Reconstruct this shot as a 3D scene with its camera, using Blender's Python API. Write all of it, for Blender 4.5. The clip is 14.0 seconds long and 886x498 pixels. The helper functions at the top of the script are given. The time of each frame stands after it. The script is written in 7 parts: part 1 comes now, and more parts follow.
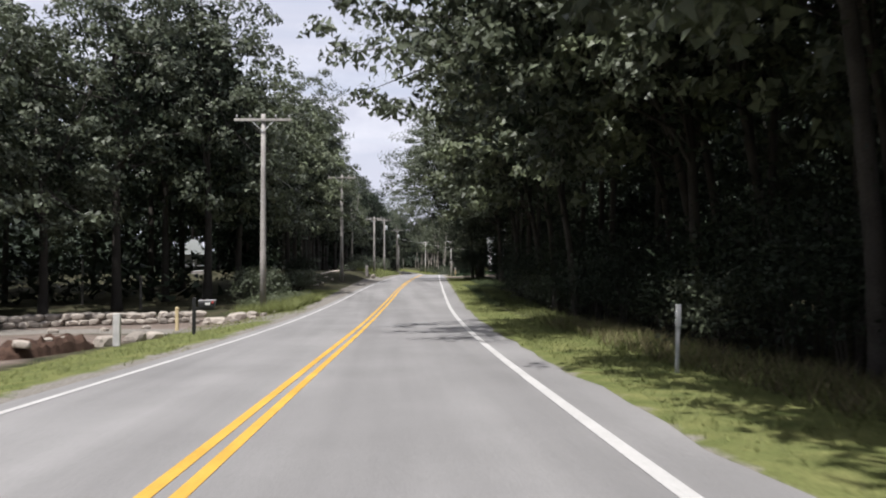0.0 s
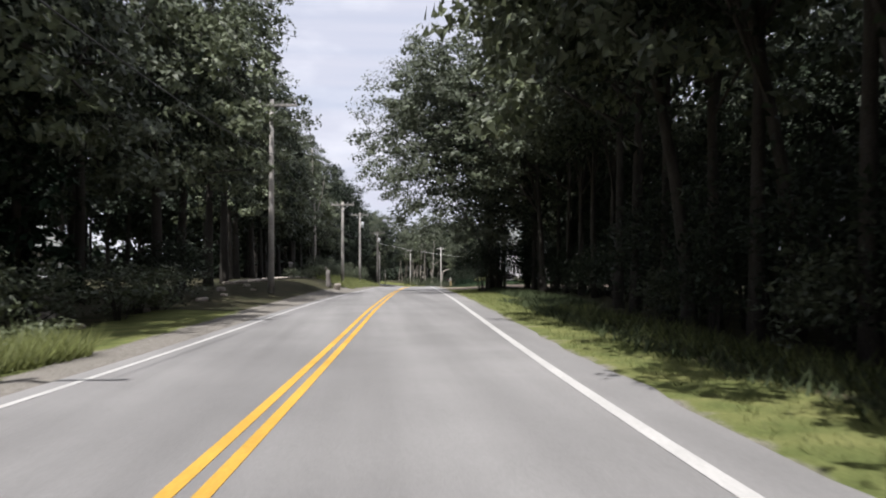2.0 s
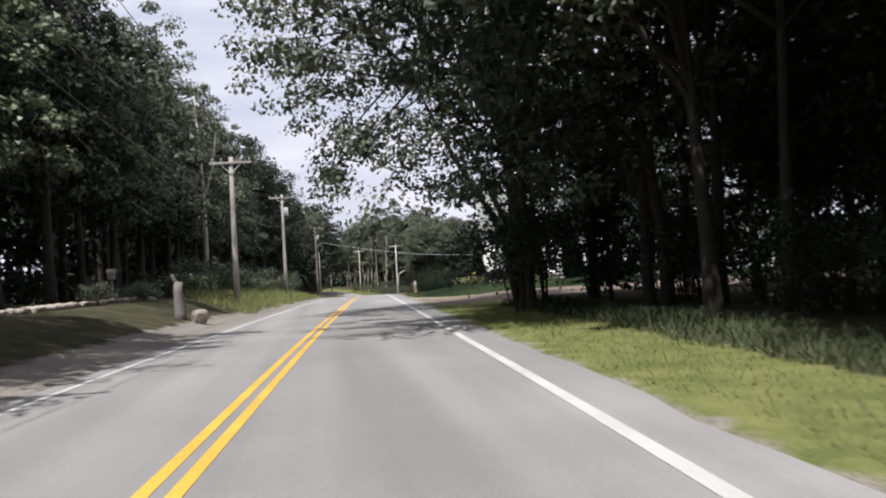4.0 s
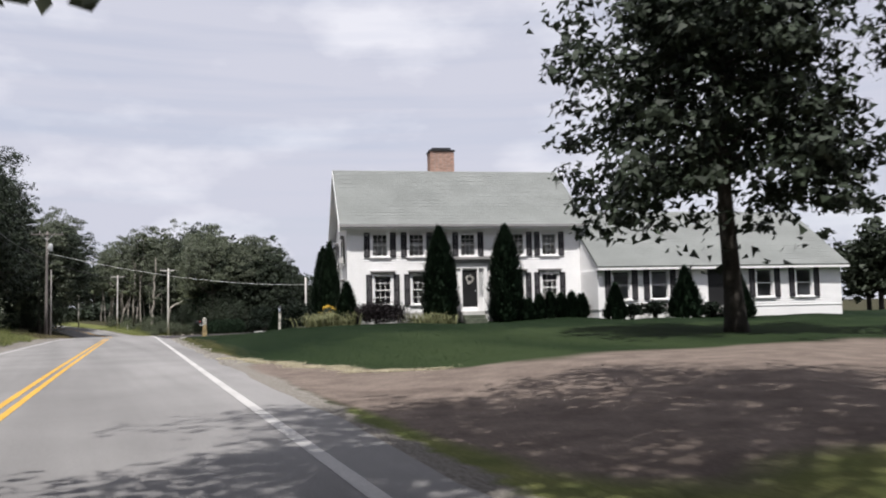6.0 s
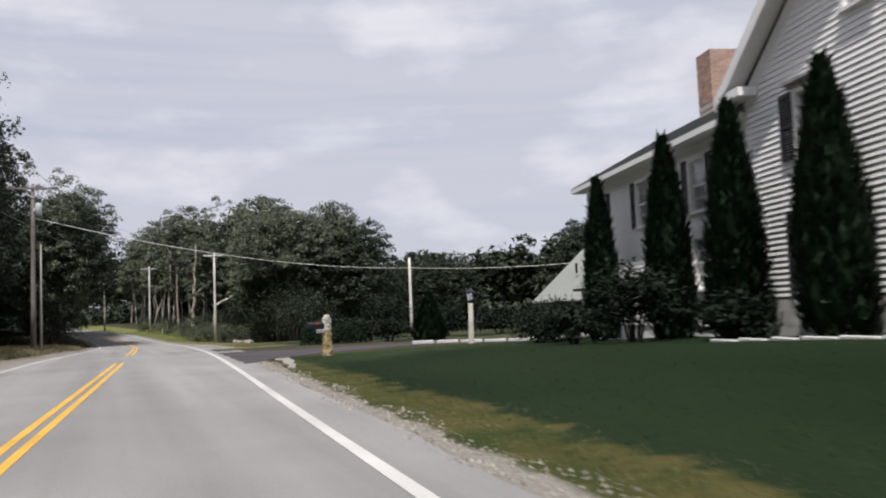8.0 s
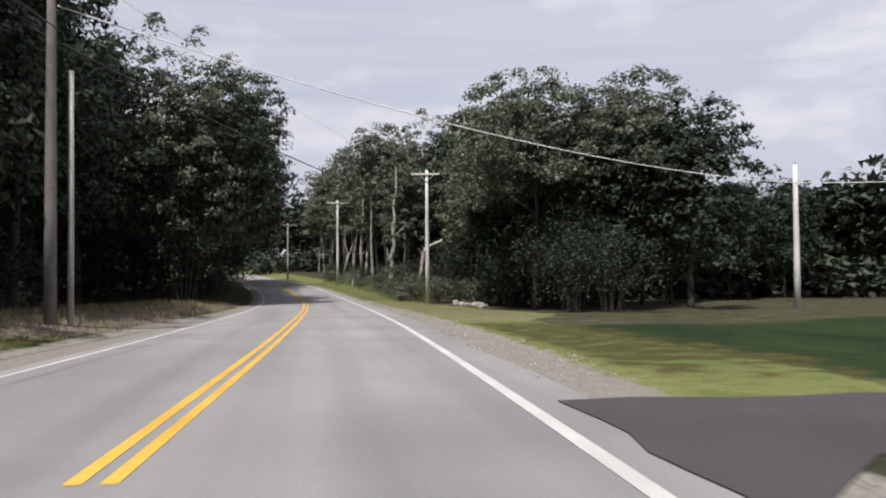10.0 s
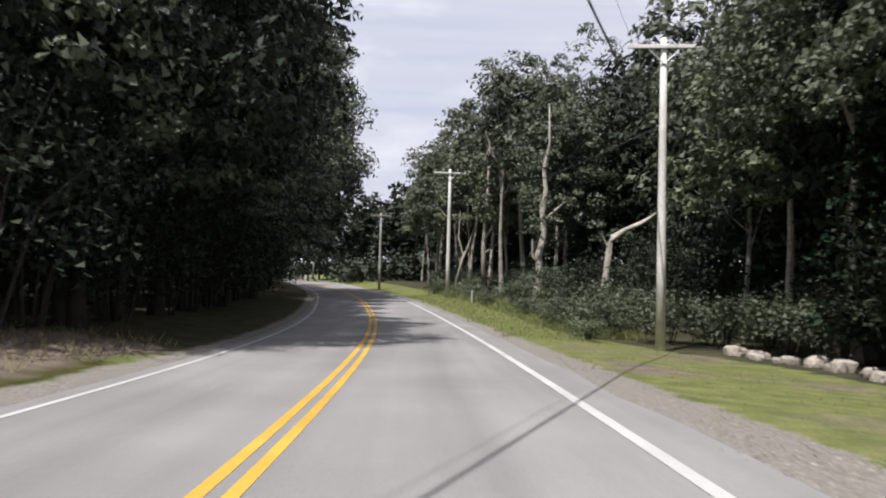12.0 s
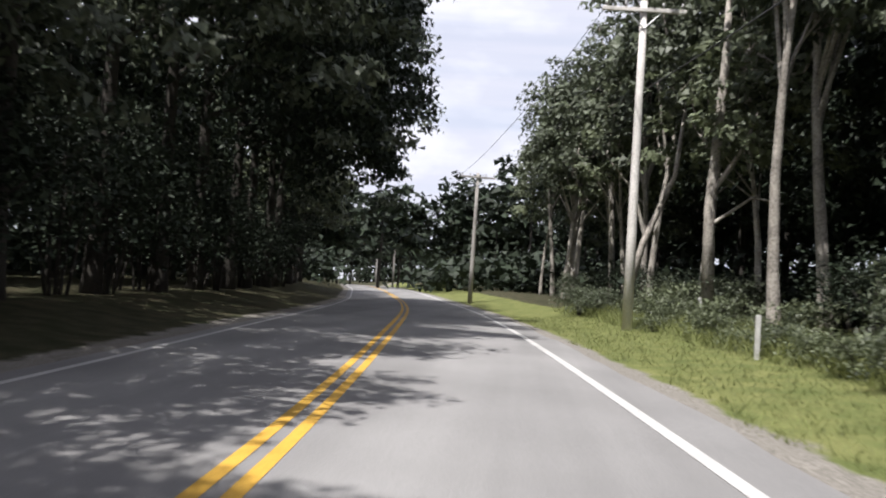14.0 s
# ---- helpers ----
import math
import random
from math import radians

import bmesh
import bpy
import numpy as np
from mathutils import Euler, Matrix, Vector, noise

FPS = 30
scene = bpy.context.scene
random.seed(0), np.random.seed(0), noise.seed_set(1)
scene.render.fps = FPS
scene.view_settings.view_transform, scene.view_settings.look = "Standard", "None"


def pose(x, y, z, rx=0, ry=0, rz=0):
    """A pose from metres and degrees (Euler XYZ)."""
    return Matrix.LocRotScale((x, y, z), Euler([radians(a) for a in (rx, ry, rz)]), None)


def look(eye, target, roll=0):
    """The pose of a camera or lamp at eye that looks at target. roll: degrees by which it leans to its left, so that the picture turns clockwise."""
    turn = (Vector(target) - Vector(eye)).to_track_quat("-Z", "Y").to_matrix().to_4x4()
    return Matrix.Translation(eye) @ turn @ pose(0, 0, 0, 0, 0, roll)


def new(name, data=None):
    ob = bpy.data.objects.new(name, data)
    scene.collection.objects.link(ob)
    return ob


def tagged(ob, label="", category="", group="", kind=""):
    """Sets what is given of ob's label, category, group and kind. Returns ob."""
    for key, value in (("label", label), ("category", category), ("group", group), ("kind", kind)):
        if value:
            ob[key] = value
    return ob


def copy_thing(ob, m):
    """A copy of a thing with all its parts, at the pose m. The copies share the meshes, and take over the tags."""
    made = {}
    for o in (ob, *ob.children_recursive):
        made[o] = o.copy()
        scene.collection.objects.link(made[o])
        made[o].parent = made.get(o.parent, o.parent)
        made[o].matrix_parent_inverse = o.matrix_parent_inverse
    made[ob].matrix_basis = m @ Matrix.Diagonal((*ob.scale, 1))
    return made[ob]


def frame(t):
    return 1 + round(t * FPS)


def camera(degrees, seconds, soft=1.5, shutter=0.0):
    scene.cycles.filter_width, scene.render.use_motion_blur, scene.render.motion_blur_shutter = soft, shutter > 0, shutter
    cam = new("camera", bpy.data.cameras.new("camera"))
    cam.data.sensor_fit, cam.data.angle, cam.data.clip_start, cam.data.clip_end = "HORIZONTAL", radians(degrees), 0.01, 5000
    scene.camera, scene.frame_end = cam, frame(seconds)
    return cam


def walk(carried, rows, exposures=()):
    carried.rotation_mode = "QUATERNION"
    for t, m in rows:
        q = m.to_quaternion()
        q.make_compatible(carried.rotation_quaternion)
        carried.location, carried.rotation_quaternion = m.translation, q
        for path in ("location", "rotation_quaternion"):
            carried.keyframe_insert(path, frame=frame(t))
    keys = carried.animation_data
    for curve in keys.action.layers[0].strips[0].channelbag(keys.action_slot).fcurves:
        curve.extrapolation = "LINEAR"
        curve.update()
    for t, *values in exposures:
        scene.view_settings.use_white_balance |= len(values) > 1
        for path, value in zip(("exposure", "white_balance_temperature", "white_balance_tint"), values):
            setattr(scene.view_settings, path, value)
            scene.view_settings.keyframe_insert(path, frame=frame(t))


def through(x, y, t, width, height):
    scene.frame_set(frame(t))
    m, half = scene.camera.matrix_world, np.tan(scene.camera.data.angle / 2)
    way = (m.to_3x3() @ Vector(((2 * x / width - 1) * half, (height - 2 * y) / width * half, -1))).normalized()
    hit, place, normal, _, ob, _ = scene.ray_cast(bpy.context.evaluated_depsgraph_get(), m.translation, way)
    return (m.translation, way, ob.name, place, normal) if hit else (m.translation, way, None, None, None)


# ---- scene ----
cam = camera(55.52, 14.0, 2.0, 0.15)
PATH = [
    (0, (0.432, -1.237, 1.529), (0.568, 0.758, 1.575), -0.18),
    (0.5, (0.551, 7.332, 1.277), (0.681, 9.328, 1.323), -0.03),
    (1, (0.724, 15.697, 1.091), (0.868, 17.692, 1.128), -0.47),
    (1.5, (0.980, 24.400, 0.934), (1.138, 26.393, 0.990), -0.46),
    (2, (1.265, 33.150, 0.862), (1.443, 35.141, 0.942), -0.25),
    (2.5, (1.644, 41.971, 0.868), (1.834, 43.960, 0.952), -1.05),
    (3, (2.135, 50.414, 0.974), (2.309, 52.405, 1.069), -1.93),
    (3.5, (2.645, 59.103, 1.165), (2.869, 61.090, 1.234), -3.86),
    (4, (3.109, 67.674, 1.309), (3.407, 69.650, 1.388), -3.33),
    (4.2, (3.312, 71.079, 1.361), (3.624, 73.052, 1.442), -3.19),
    (6.3, (5.769, 106.638, 1.505), (6.604, 108.449, 1.661), -1.40),
    (6.5, (5.989, 110.082, 1.513), (6.817, 111.898, 1.652), -1.63),
    (7, (6.478, 118.586, 1.527), (7.293, 120.407, 1.670), -2.72),
    (7.5, (6.956, 127.393, 1.521), (7.759, 129.221, 1.645), -2.48),
    (8, (7.434, 136.076, 1.599), (8.175, 137.928, 1.747), -2.33),
    (8.5, (7.944, 144.930, 1.583), (8.595, 146.817, 1.705), -1.08),
    (9, (8.497, 153.599, 1.544), (9.059, 155.515, 1.650), -1.64),
    (9.2, (8.717, 157.162, 1.532), (9.220, 159.096, 1.613), -1.30),
    (11.3, (10.558, 195.265, 1.202), (10.714, 197.258, 1.250), -0.34),
    (11.5, (10.603, 198.988, 1.131), (10.734, 200.983, 1.184), -0.21),
    (12, (10.755, 208.481, 0.953), (10.824, 210.478, 1.045), 1.36),
    (12.5, (10.874, 218.366, 0.820), (10.834, 220.362, 0.928), 1.95),
    (13, (10.851, 228.393, 0.698), (10.789, 230.388, 0.830), 3.19),
    (13.5, (10.662, 238.629, 0.655), (10.525, 240.620, 0.784), 4.05),
    (14, (10.157, 248.925, 0.719), (9.970, 250.913, 0.837), 3.85),
]
walk(cam, [(t, look(eye, target, roll)) for t, eye, target, roll in PATH], exposures=[(0.0, 0.5, 6250, 11), (4.2, 0.55, 6300, 11), (6.3, 0.28, 6350, 11), (9.2, 0.2, 6400, 11), (11.3, 0.42, 6300, 11), (12.8, 0.5, 6300, 11), (13.5, 0.65, 6300, 11), (14.0, 0.7, 6300, 11)])


# ---- light ----
world = bpy.data.worlds.new("sky")
scene.world = world
world.use_nodes = True
SUN = Vector((-0.24, -0.35, 0.905)).normalized()


def sky():
    nt = world.node_tree
    nt.nodes.clear()
    out = nt.nodes.new("ShaderNodeOutputWorld")
    bg = nt.nodes.new("ShaderNodeBackground")
    tex = nt.nodes.new("ShaderNodeTexSky")
    tex.sky_type, tex.sun_disc = "NISHITA", False
    tex.sun_elevation = math.asin(SUN.z)
    tex.sun_rotation = math.atan2(SUN.x, SUN.y)
    tex.dust_density = 2.0
    co = nt.nodes.new("ShaderNodeTexCoord")
    # thin cloud sheet: long streaks, and a few brighter heaps
    mp = nt.nodes.new("ShaderNodeMapping")
    mp.inputs["Scale"].default_value = (1.1, 1.1, 19.0)
    n1 = nt.nodes.new("ShaderNodeTexNoise")
    n1.inputs["Scale"].default_value, n1.inputs["Detail"].default_value = 1.5, 4
    n1.inputs["Roughness"].default_value = 0.55
    mp2 = nt.nodes.new("ShaderNodeMapping")
    mp2.inputs["Scale"].default_value = (3.0, 3.0, 7.0)
    n2 = nt.nodes.new("ShaderNodeTexNoise")
    n2.inputs["Scale"].default_value, n2.inputs["Detail"].default_value = 2.0, 7
    r1 = nt.nodes.new("ShaderNodeValToRGB")
    r1.color_ramp.elements[0].position, r1.color_ramp.elements[1].position = 0.30, 0.56
    r1.color_ramp.elements[0].color, r1.color_ramp.elements[1].color = (0.76, 0.76, 0.76, 1), (1, 1, 1, 1)
    r2 = nt.nodes.new("ShaderNodeValToRGB")
    r2.color_ramp.elements[0].position, r2.color_ramp.elements[1].position = 0.48, 0.66
    r2.color_ramp.elements[0].color, r2.color_ramp.elements[1].color = (0.86, 0.85, 0.91, 1), (1.12, 1.09, 1.10, 1)
    mul = nt.nodes.new("ShaderNodeMixRGB")
    mul.blend_type, mul.inputs[0].default_value = "MULTIPLY", 1.0
    mul.inputs[2].default_value = (CLOUD * 0.965, CLOUD * 0.985, CLOUD * 1.04, 1)
    mix = nt.nodes.new("ShaderNodeMixRGB")
    nt.links.new(co.outputs["Generated"], mp.inputs[0])
    nt.links.new(co.outputs["Generated"], mp2.inputs[0])
    nt.links.new(mp.outputs[0], n1.inputs[0])
    nt.links.new(mp2.outputs[0], n2.inputs[0])
    nt.links.new(n1.outputs[0], r1.inputs[0])
    nt.links.new(n2.outputs[0], r2.inputs[0])
    nt.links.new(r2.outputs[0], mul.inputs[1])
    nt.links.new(r1.outputs[0], mix.inputs[0])
    nt.links.new(tex.outputs[0], mix.inputs[1])
    nt.links.new(mul.outputs[0], mix.inputs[2])
    nt.links.new(mix.outputs[0], bg.inputs[0])
    bg.inputs[1].default_value = SKY
    nt.links.new(bg.outputs[0], out.inputs[0])


CLOUD, SKY = 6.0, 0.105
sky()
sun = new("sun", bpy.data.lights.new("sun", "SUN"))
sun.data.energy, sun.data.angle, sun.data.color = 5.0, radians(0.6), (1.0, 0.96, 0.90)
sun.matrix_world = look(SUN * 200, (0, 0, 0))


# ---- materials ----
def material(name, colour, rough=0.7, var=0.25, scale=3.0, fine=40.0, bump=0.2, spec=0.3, island=0.0, obj=0.0, metal=0.0, second=None, through=0.0):
    """Two scales of variation over a base colour; island or obj: change from piece to piece."""
    m = bpy.data.materials.new(name)
    m.use_nodes = True
    nt = m.node_tree
    b = nt.nodes["Principled BSDF"]
    co = nt.nodes.new("ShaderNodeTexCoord")
    n1 = nt.nodes.new("ShaderNodeTexNoise")
    n1.inputs["Scale"].default_value, n1.inputs["Detail"].default_value = scale, 4
    n2 = nt.nodes.new("ShaderNodeTexNoise")
    n2.inputs["Scale"].default_value, n2.inputs["Detail"].default_value = fine, 3
    for n in (n1, n2):
        nt.links.new(co.outputs["Object"], n.inputs[0])
    add = nt.nodes.new("ShaderNodeMath")
    nt.links.new(n1.outputs[0], add.inputs[0])
    nt.links.new(n2.outputs[0], add.inputs[1])
    ramp = nt.nodes.new("ShaderNodeValToRGB")
    two = second or tuple(c * (1 - var) for c in colour)
    ramp.color_ramp.elements[0].position, ramp.color_ramp.elements[1].position = 0.36, 0.64
    ramp.color_ramp.elements[0].color = (*(c * (1 - var) for c in two), 1) if second else (*two, 1)
    ramp.color_ramp.elements[1].color = (*(min(1, c * (1 + var)) for c in colour), 1)
    half = nt.nodes.new("ShaderNodeMath")
    half.operation = "MULTIPLY"
    half.inputs[1].default_value = 0.5
    nt.links.new(add.outputs[0], half.inputs[0])
    nt.links.new(half.outputs[0], ramp.inputs[0])
    col = ramp.outputs[0]
    if island or obj:
        g = nt.nodes.new("ShaderNodeNewGeometry" if island else "ShaderNodeObjectInfo")
        mr = nt.nodes.new("ShaderNodeMapRange")
        k = island or obj
        mr.inputs["To Min"].default_value, mr.inputs["To Max"].default_value = 1 - k, 1 + k
        nt.links.new(g.outputs["Random Per Island" if island else "Random"], mr.inputs[0])
        hs = nt.nodes.new("ShaderNodeHueSaturation")
        nt.links.new(mr.outputs[0], hs.inputs["Value"])
        nt.links.new(col, hs.inputs["Color"])
        col = hs.outputs[0]
    nt.links.new(col, b.inputs["Base Color"])
    b.inputs["Roughness"].default_value, b.inputs["Metallic"].default_value = rough, metal
    b.inputs["Specular IOR Level"].default_value = spec
    if bump:
        bp = nt.nodes.new("ShaderNodeBump")
        bp.inputs["Strength"].default_value, bp.inputs["Distance"].default_value = bump, 0.02
        nt.links.new(n2.outputs[0], bp.inputs["Height"])
        nt.links.new(bp.outputs[0], b.inputs["Normal"])
    if through:
        tr = nt.nodes.new("ShaderNodeBsdfTranslucent")
        nt.links.new(col, tr.inputs[0])
        mx = nt.nodes.new("ShaderNodeMixShader")
        mx.inputs[0].default_value = through
        out = nt.nodes["Material Output"]
        nt.links.new(b.outputs[0], mx.inputs[1])
        nt.links.new(tr.outputs[0], mx.inputs[2])
        nt.links.new(mx.outputs[0], out.inputs[0])
    return m


LEAF = material("leaf", (0.078, 0.092, 0.056), 0.55, 0.3, 0.35, 6, 0, 0.45, island=0.4, through=0.22)
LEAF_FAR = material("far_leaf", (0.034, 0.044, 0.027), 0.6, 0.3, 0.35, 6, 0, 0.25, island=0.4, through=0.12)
LEAF_LIGHT = material("leaf_light", (0.108, 0.126, 0.070), 0.55, 0.3, 0.35, 6, 0, 0.45, island=0.38, through=0.22)
# darker leaf; in inner crowns, woods and undergrowth its colour carries their shade
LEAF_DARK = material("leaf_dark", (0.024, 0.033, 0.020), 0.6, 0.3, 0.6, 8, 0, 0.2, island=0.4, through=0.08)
NEEDLE = material("needle", (0.016, 0.029, 0.016), 0.65, 0.3, 2.0, 12, 0, 0.1, island=0.4)
BARK = material("bark", (0.046, 0.041, 0.036), 0.9, 0.4, 1.5, 25, 0.6, 0.2)
PALE_BARK = material("pale_bark", (0.34, 0.31, 0.275), 0.9, 0.5, 1.6, 14, 0.9, 0.15)
POLE = material("weathered_wood", (0.33, 0.31, 0.29), 0.85, 0.3, 0.8, 20, 0.4, 0.2)
POLE_DARK = material("dark_weathered_wood", (0.17, 0.155, 0.145), 0.85, 0.3, 0.8, 20, 0.4, 0.2)
STEEL = material("galvanised_steel", (0.55, 0.56, 0.57), 0.5, 0.15, 3, 30, 0.1, 0.5, metal=0.3)
PORCELAIN = material("porcelain", (0.35, 0.34, 0.34), 0.3, 0.1, 3, 30, 0, 0.5)
WIRE = material("black_wire", (0.03, 0.03, 0.03), 0.6, 0.1, 3, 30, 0, 0.4)
ASPHALT = material("asphalt", (0.20, 0.194, 0.192), 0.9, 0.13, 0.35, 60, 0.35, 0.25)


def worn_asphalt():
    """Long wheel tracks and paler patches over the aggregate."""
    nt = ASPHALT.node_tree
    b = nt.nodes["Principled BSDF"]
    old = b.inputs["Base Color"].links[0].from_socket
    co = nt.nodes.new("ShaderNodeTexCoord")
    col = old
    for scale, size, lo, hi in (((1.1, 0.03, 1), 1.0, 0.84, 1.14), ((0.35, 0.12, 1), 1.0, 0.9, 1.1), ((6, 6, 1), 9.0, 0.9, 1.1)):
        mp = nt.nodes.new("ShaderNodeMapping")
        mp.inputs["Scale"].default_value = scale
        mp.inputs["Rotation"].default_value = (0, 0, radians(2.5))
        nt.links.new(co.outputs["Object"], mp.inputs[0])
        n = nt.nodes.new("ShaderNodeTexNoise")
        n.inputs["Scale"].default_value, n.inputs["Detail"].default_value = size, 5
        nt.links.new(mp.outputs[0], n.inputs[0])
        r = nt.nodes.new("ShaderNodeMapRange")
        r.inputs["From Min"].default_value, r.inputs["From Max"].default_value = 0.3, 0.7
        r.inputs["To Min"].default_value, r.inputs["To Max"].default_value = lo, hi
        nt.links.new(n.outputs[0], r.inputs[0])
        m = nt.nodes.new("ShaderNodeMixRGB")
        m.blend_type, m.inputs[0].default_value = "MULTIPLY", 1.0
        nt.links.new(col, m.inputs[1])
        nt.links.new(r.outputs[0], m.inputs[2])
        col = m.outputs[0]
    nt.links.new(col, b.inputs["Base Color"])


worn_asphalt()
DRIVE = material("new_asphalt", (0.050, 0.044, 0.048), 0.92, 0.25, 0.5, 60, 0.4, 0.25)
YELLOW = material("yellow_paint", (0.50, 0.29, 0.045), 0.75, 0.2, 0.8, 30, 0.15, 0.3)
WHITE_LINE = material("white_road_paint", (0.42, 0.41, 0.40), 0.75, 0.16, 0.8, 30, 0.15, 0.3)
SIDING = material("white_clapboard_paint", (0.86, 0.85, 0.85), 0.6, 0.05, 1.0, 15, 0.05, 0.4)
TRIM = material("white_trim_paint", (0.86, 0.85, 0.85), 0.55, 0.05, 1.0, 15, 0.05, 0.4)
GREY_TRIM = material("grey_trim_paint", (0.30, 0.29, 0.29), 0.6, 0.1, 1.0, 15, 0.05, 0.4)
SHUTTER = material("charcoal_shutter_paint", (0.024, 0.022, 0.027), 0.6, 0.15, 2.0, 20, 0.1, 0.4)
BLACK = material("black_paint", (0.015, 0.015, 0.016), 0.5, 0.1, 2.0, 20, 0.05, 0.4)
SHINGLE = material("grey_roof_shingle", (0.188, 0.197, 0.19), 0.9, 0.14, 0.6, 30, 0.4, 0.2, obj=0.08)
BRICK = material("brick", (0.40, 0.26, 0.21), 0.9, 0.25, 3, 30, 0.3, 0.2, obj=0.25)
MORTAR = material("mortar", (0.40, 0.36, 0.33), 0.95, 0.15, 3, 40, 0.3, 0.2)
STONE = material("fieldstone", (0.30, 0.265, 0.23), 0.9, 0.35, 1.3, 18, 0.7, 0.25, obj=0.3)
MOSSY = material("mossy_stone", (0.085, 0.095, 0.07), 0.95, 0.4, 3, 30, 0.5, 0.3)
GRANITE = material("granite", (0.50, 0.49, 0.48), 0.85, 0.2, 4, 70, 0.3, 0.25)
GLASS = material("window_glass", (0.85, 0.88, 0.88), 0.03, 0.05, 2, 10, 0, 0.5)
GLASS.node_tree.nodes["Principled BSDF"].inputs["Transmission Weight"].default_value = 1.0
CURTAIN = material("pale_curtain", (0.55, 0.53, 0.50), 0.9, 0.2, 3, 25, 0.2, 0.2)
BLADE = material("grass_blade", (0.16, 0.178, 0.065), 0.7, 0.3, 0.4, 5, 0, 0.3, island=0.35, through=0.45)
# darkened copy of the grass blade, with the trees' shade in its colour
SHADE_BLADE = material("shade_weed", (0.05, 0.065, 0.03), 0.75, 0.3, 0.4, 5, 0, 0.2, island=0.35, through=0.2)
DRY_BLADE = material("dry_grass_blade", (0.19, 0.165, 0.09), 0.8, 0.3, 0.4, 5, 0, 0.3, island=0.35, through=0.4)


def ground_material():
    """Rough grass, leaf litter, mown lawn, sand and soil, mixed by masks with ragged edges."""
    m = bpy.data.materials.new("ground")
    m.use_nodes = True
    nt = m.node_tree
    b = nt.nodes["Principled BSDF"]
    b.inputs["Roughness"].default_value, b.inputs["Specular IOR Level"].default_value = 0.95, 0.04
    co = nt.nodes.new("ShaderNodeTexCoord")

    def noise_node(scale, detail=5):
        n = nt.nodes.new("ShaderNodeTexNoise")
        n.inputs["Scale"].default_value, n.inputs["Detail"].default_value = scale, detail
        nt.links.new(co.outputs["Object"], n.inputs[0])
        return n.outputs[0]

    big, mid, tiny = noise_node(0.25), noise_node(1.6), noise_node(28)

    # mowing streaks that run with the road
    mp = nt.nodes.new("ShaderNodeMapping")
    mp.inputs["Scale"].default_value = (0.35, 0.09, 1.0)
    mp.inputs["Rotation"].default_value = (0, 0, radians(3))
    nt.links.new(co.outputs["Object"], mp.inputs[0])
    st = nt.nodes.new("ShaderNodeTexNoise")
    st.inputs["Scale"].default_value, st.inputs["Detail"].default_value = 1.0, 4
    nt.links.new(mp.outputs[0], st.inputs[0])
    streak = st.outputs[0]

    def two(a, c, fac):
        r = nt.nodes.new("ShaderNodeMixRGB")
        r.inputs[1].default_value, r.inputs[2].default_value = (*a, 1), (*c, 1)
        s = nt.nodes.new("ShaderNodeMapRange")
        s.inputs["From Min"].default_value, s.inputs["From Max"].default_value = 0.35, 0.65
        nt.links.new(fac, s.inputs[0])
        nt.links.new(s.outputs[0], r.inputs[0])
        return r.outputs[0]

    def over(base, top, name, fac):
        at = nt.nodes.new("ShaderNodeAttribute")
        at.attribute_name = name
        a = nt.nodes.new("ShaderNodeMath")
        a.operation = "SUBTRACT"
        nt.links.new(fac, a.inputs[0])
        a.inputs[1].default_value = 0.5
        a2 = nt.nodes.new("ShaderNodeMath")
        a2.operation = "MULTIPLY_ADD"
        nt.links.new(a.outputs[0], a2.inputs[0])
        a2.inputs[1].default_value = 1.1
        nt.links.new(at.outputs["Fac"], a2.inputs[2])
        s = nt.nodes.new("ShaderNodeMapRange")
        s.inputs["From Min"].default_value, s.inputs["From Max"].default_value = 0.38, 0.62
        nt.links.new(a2.outputs[0], s.inputs[0])
        r = nt.nodes.new("ShaderNodeMixRGB")
        nt.links.new(s.outputs[0], r.inputs[0])
        nt.links.new(base, r.inputs[1])
        nt.links.new(top, r.inputs[2])
        return r.outputs[0]

    c = two((0.032, 0.036, 0.020), (0.066, 0.058, 0.038), mid)
    c = over(c, two((0.095, 0.112, 0.040), (0.155, 0.160, 0.062), mid), "verge", mid)
    c = over(c, two((0.014, 0.024, 0.010), (0.027, 0.040, 0.017), streak), "lawn", mid)
    c = over(c, two((0.007, 0.014, 0.006), (0.013, 0.022, 0.010), streak), "lush", mid)
    c = over(c, two((0.028, 0.038, 0.012), (0.062, 0.056, 0.021), mid), "dry", mid)
    c = over(c, two((0.155, 0.143, 0.127), (0.215, 0.199, 0.178), tiny), "sand", mid)
    c = over(c, two((0.12, 0.096, 0.083), (0.175, 0.142, 0.122), mid), "soil", big)
    mul = nt.nodes.new("ShaderNodeMixRGB")
    mul.blend_type, mul.inputs[0].default_value = "MULTIPLY", 1.0
    nt.links.new(c, mul.inputs[1])
    v = nt.nodes.new("ShaderNodeMapRange")
    v.inputs["From Min"].default_value, v.inputs["From Max"].default_value = 0.3, 0.7
    v.inputs["To Min"].default_value, v.inputs["To Max"].default_value = 0.72, 1.28
    nt.links.new(tiny, v.inputs[0])
    nt.links.new(v.outputs[0], mul.inputs[2])
    nt.links.new(mul.outputs[0], b.inputs["Base Color"])
    bp = nt.nodes.new("ShaderNodeBump")
    bp.inputs["Strength"].default_value, bp.inputs["Distance"].default_value = 0.5, 0.05
    nt.links.new(tiny, bp.inputs["Height"])
    nt.links.new(bp.outputs[0], b.inputs["Normal"])
    return m


GROUND = ground_material()


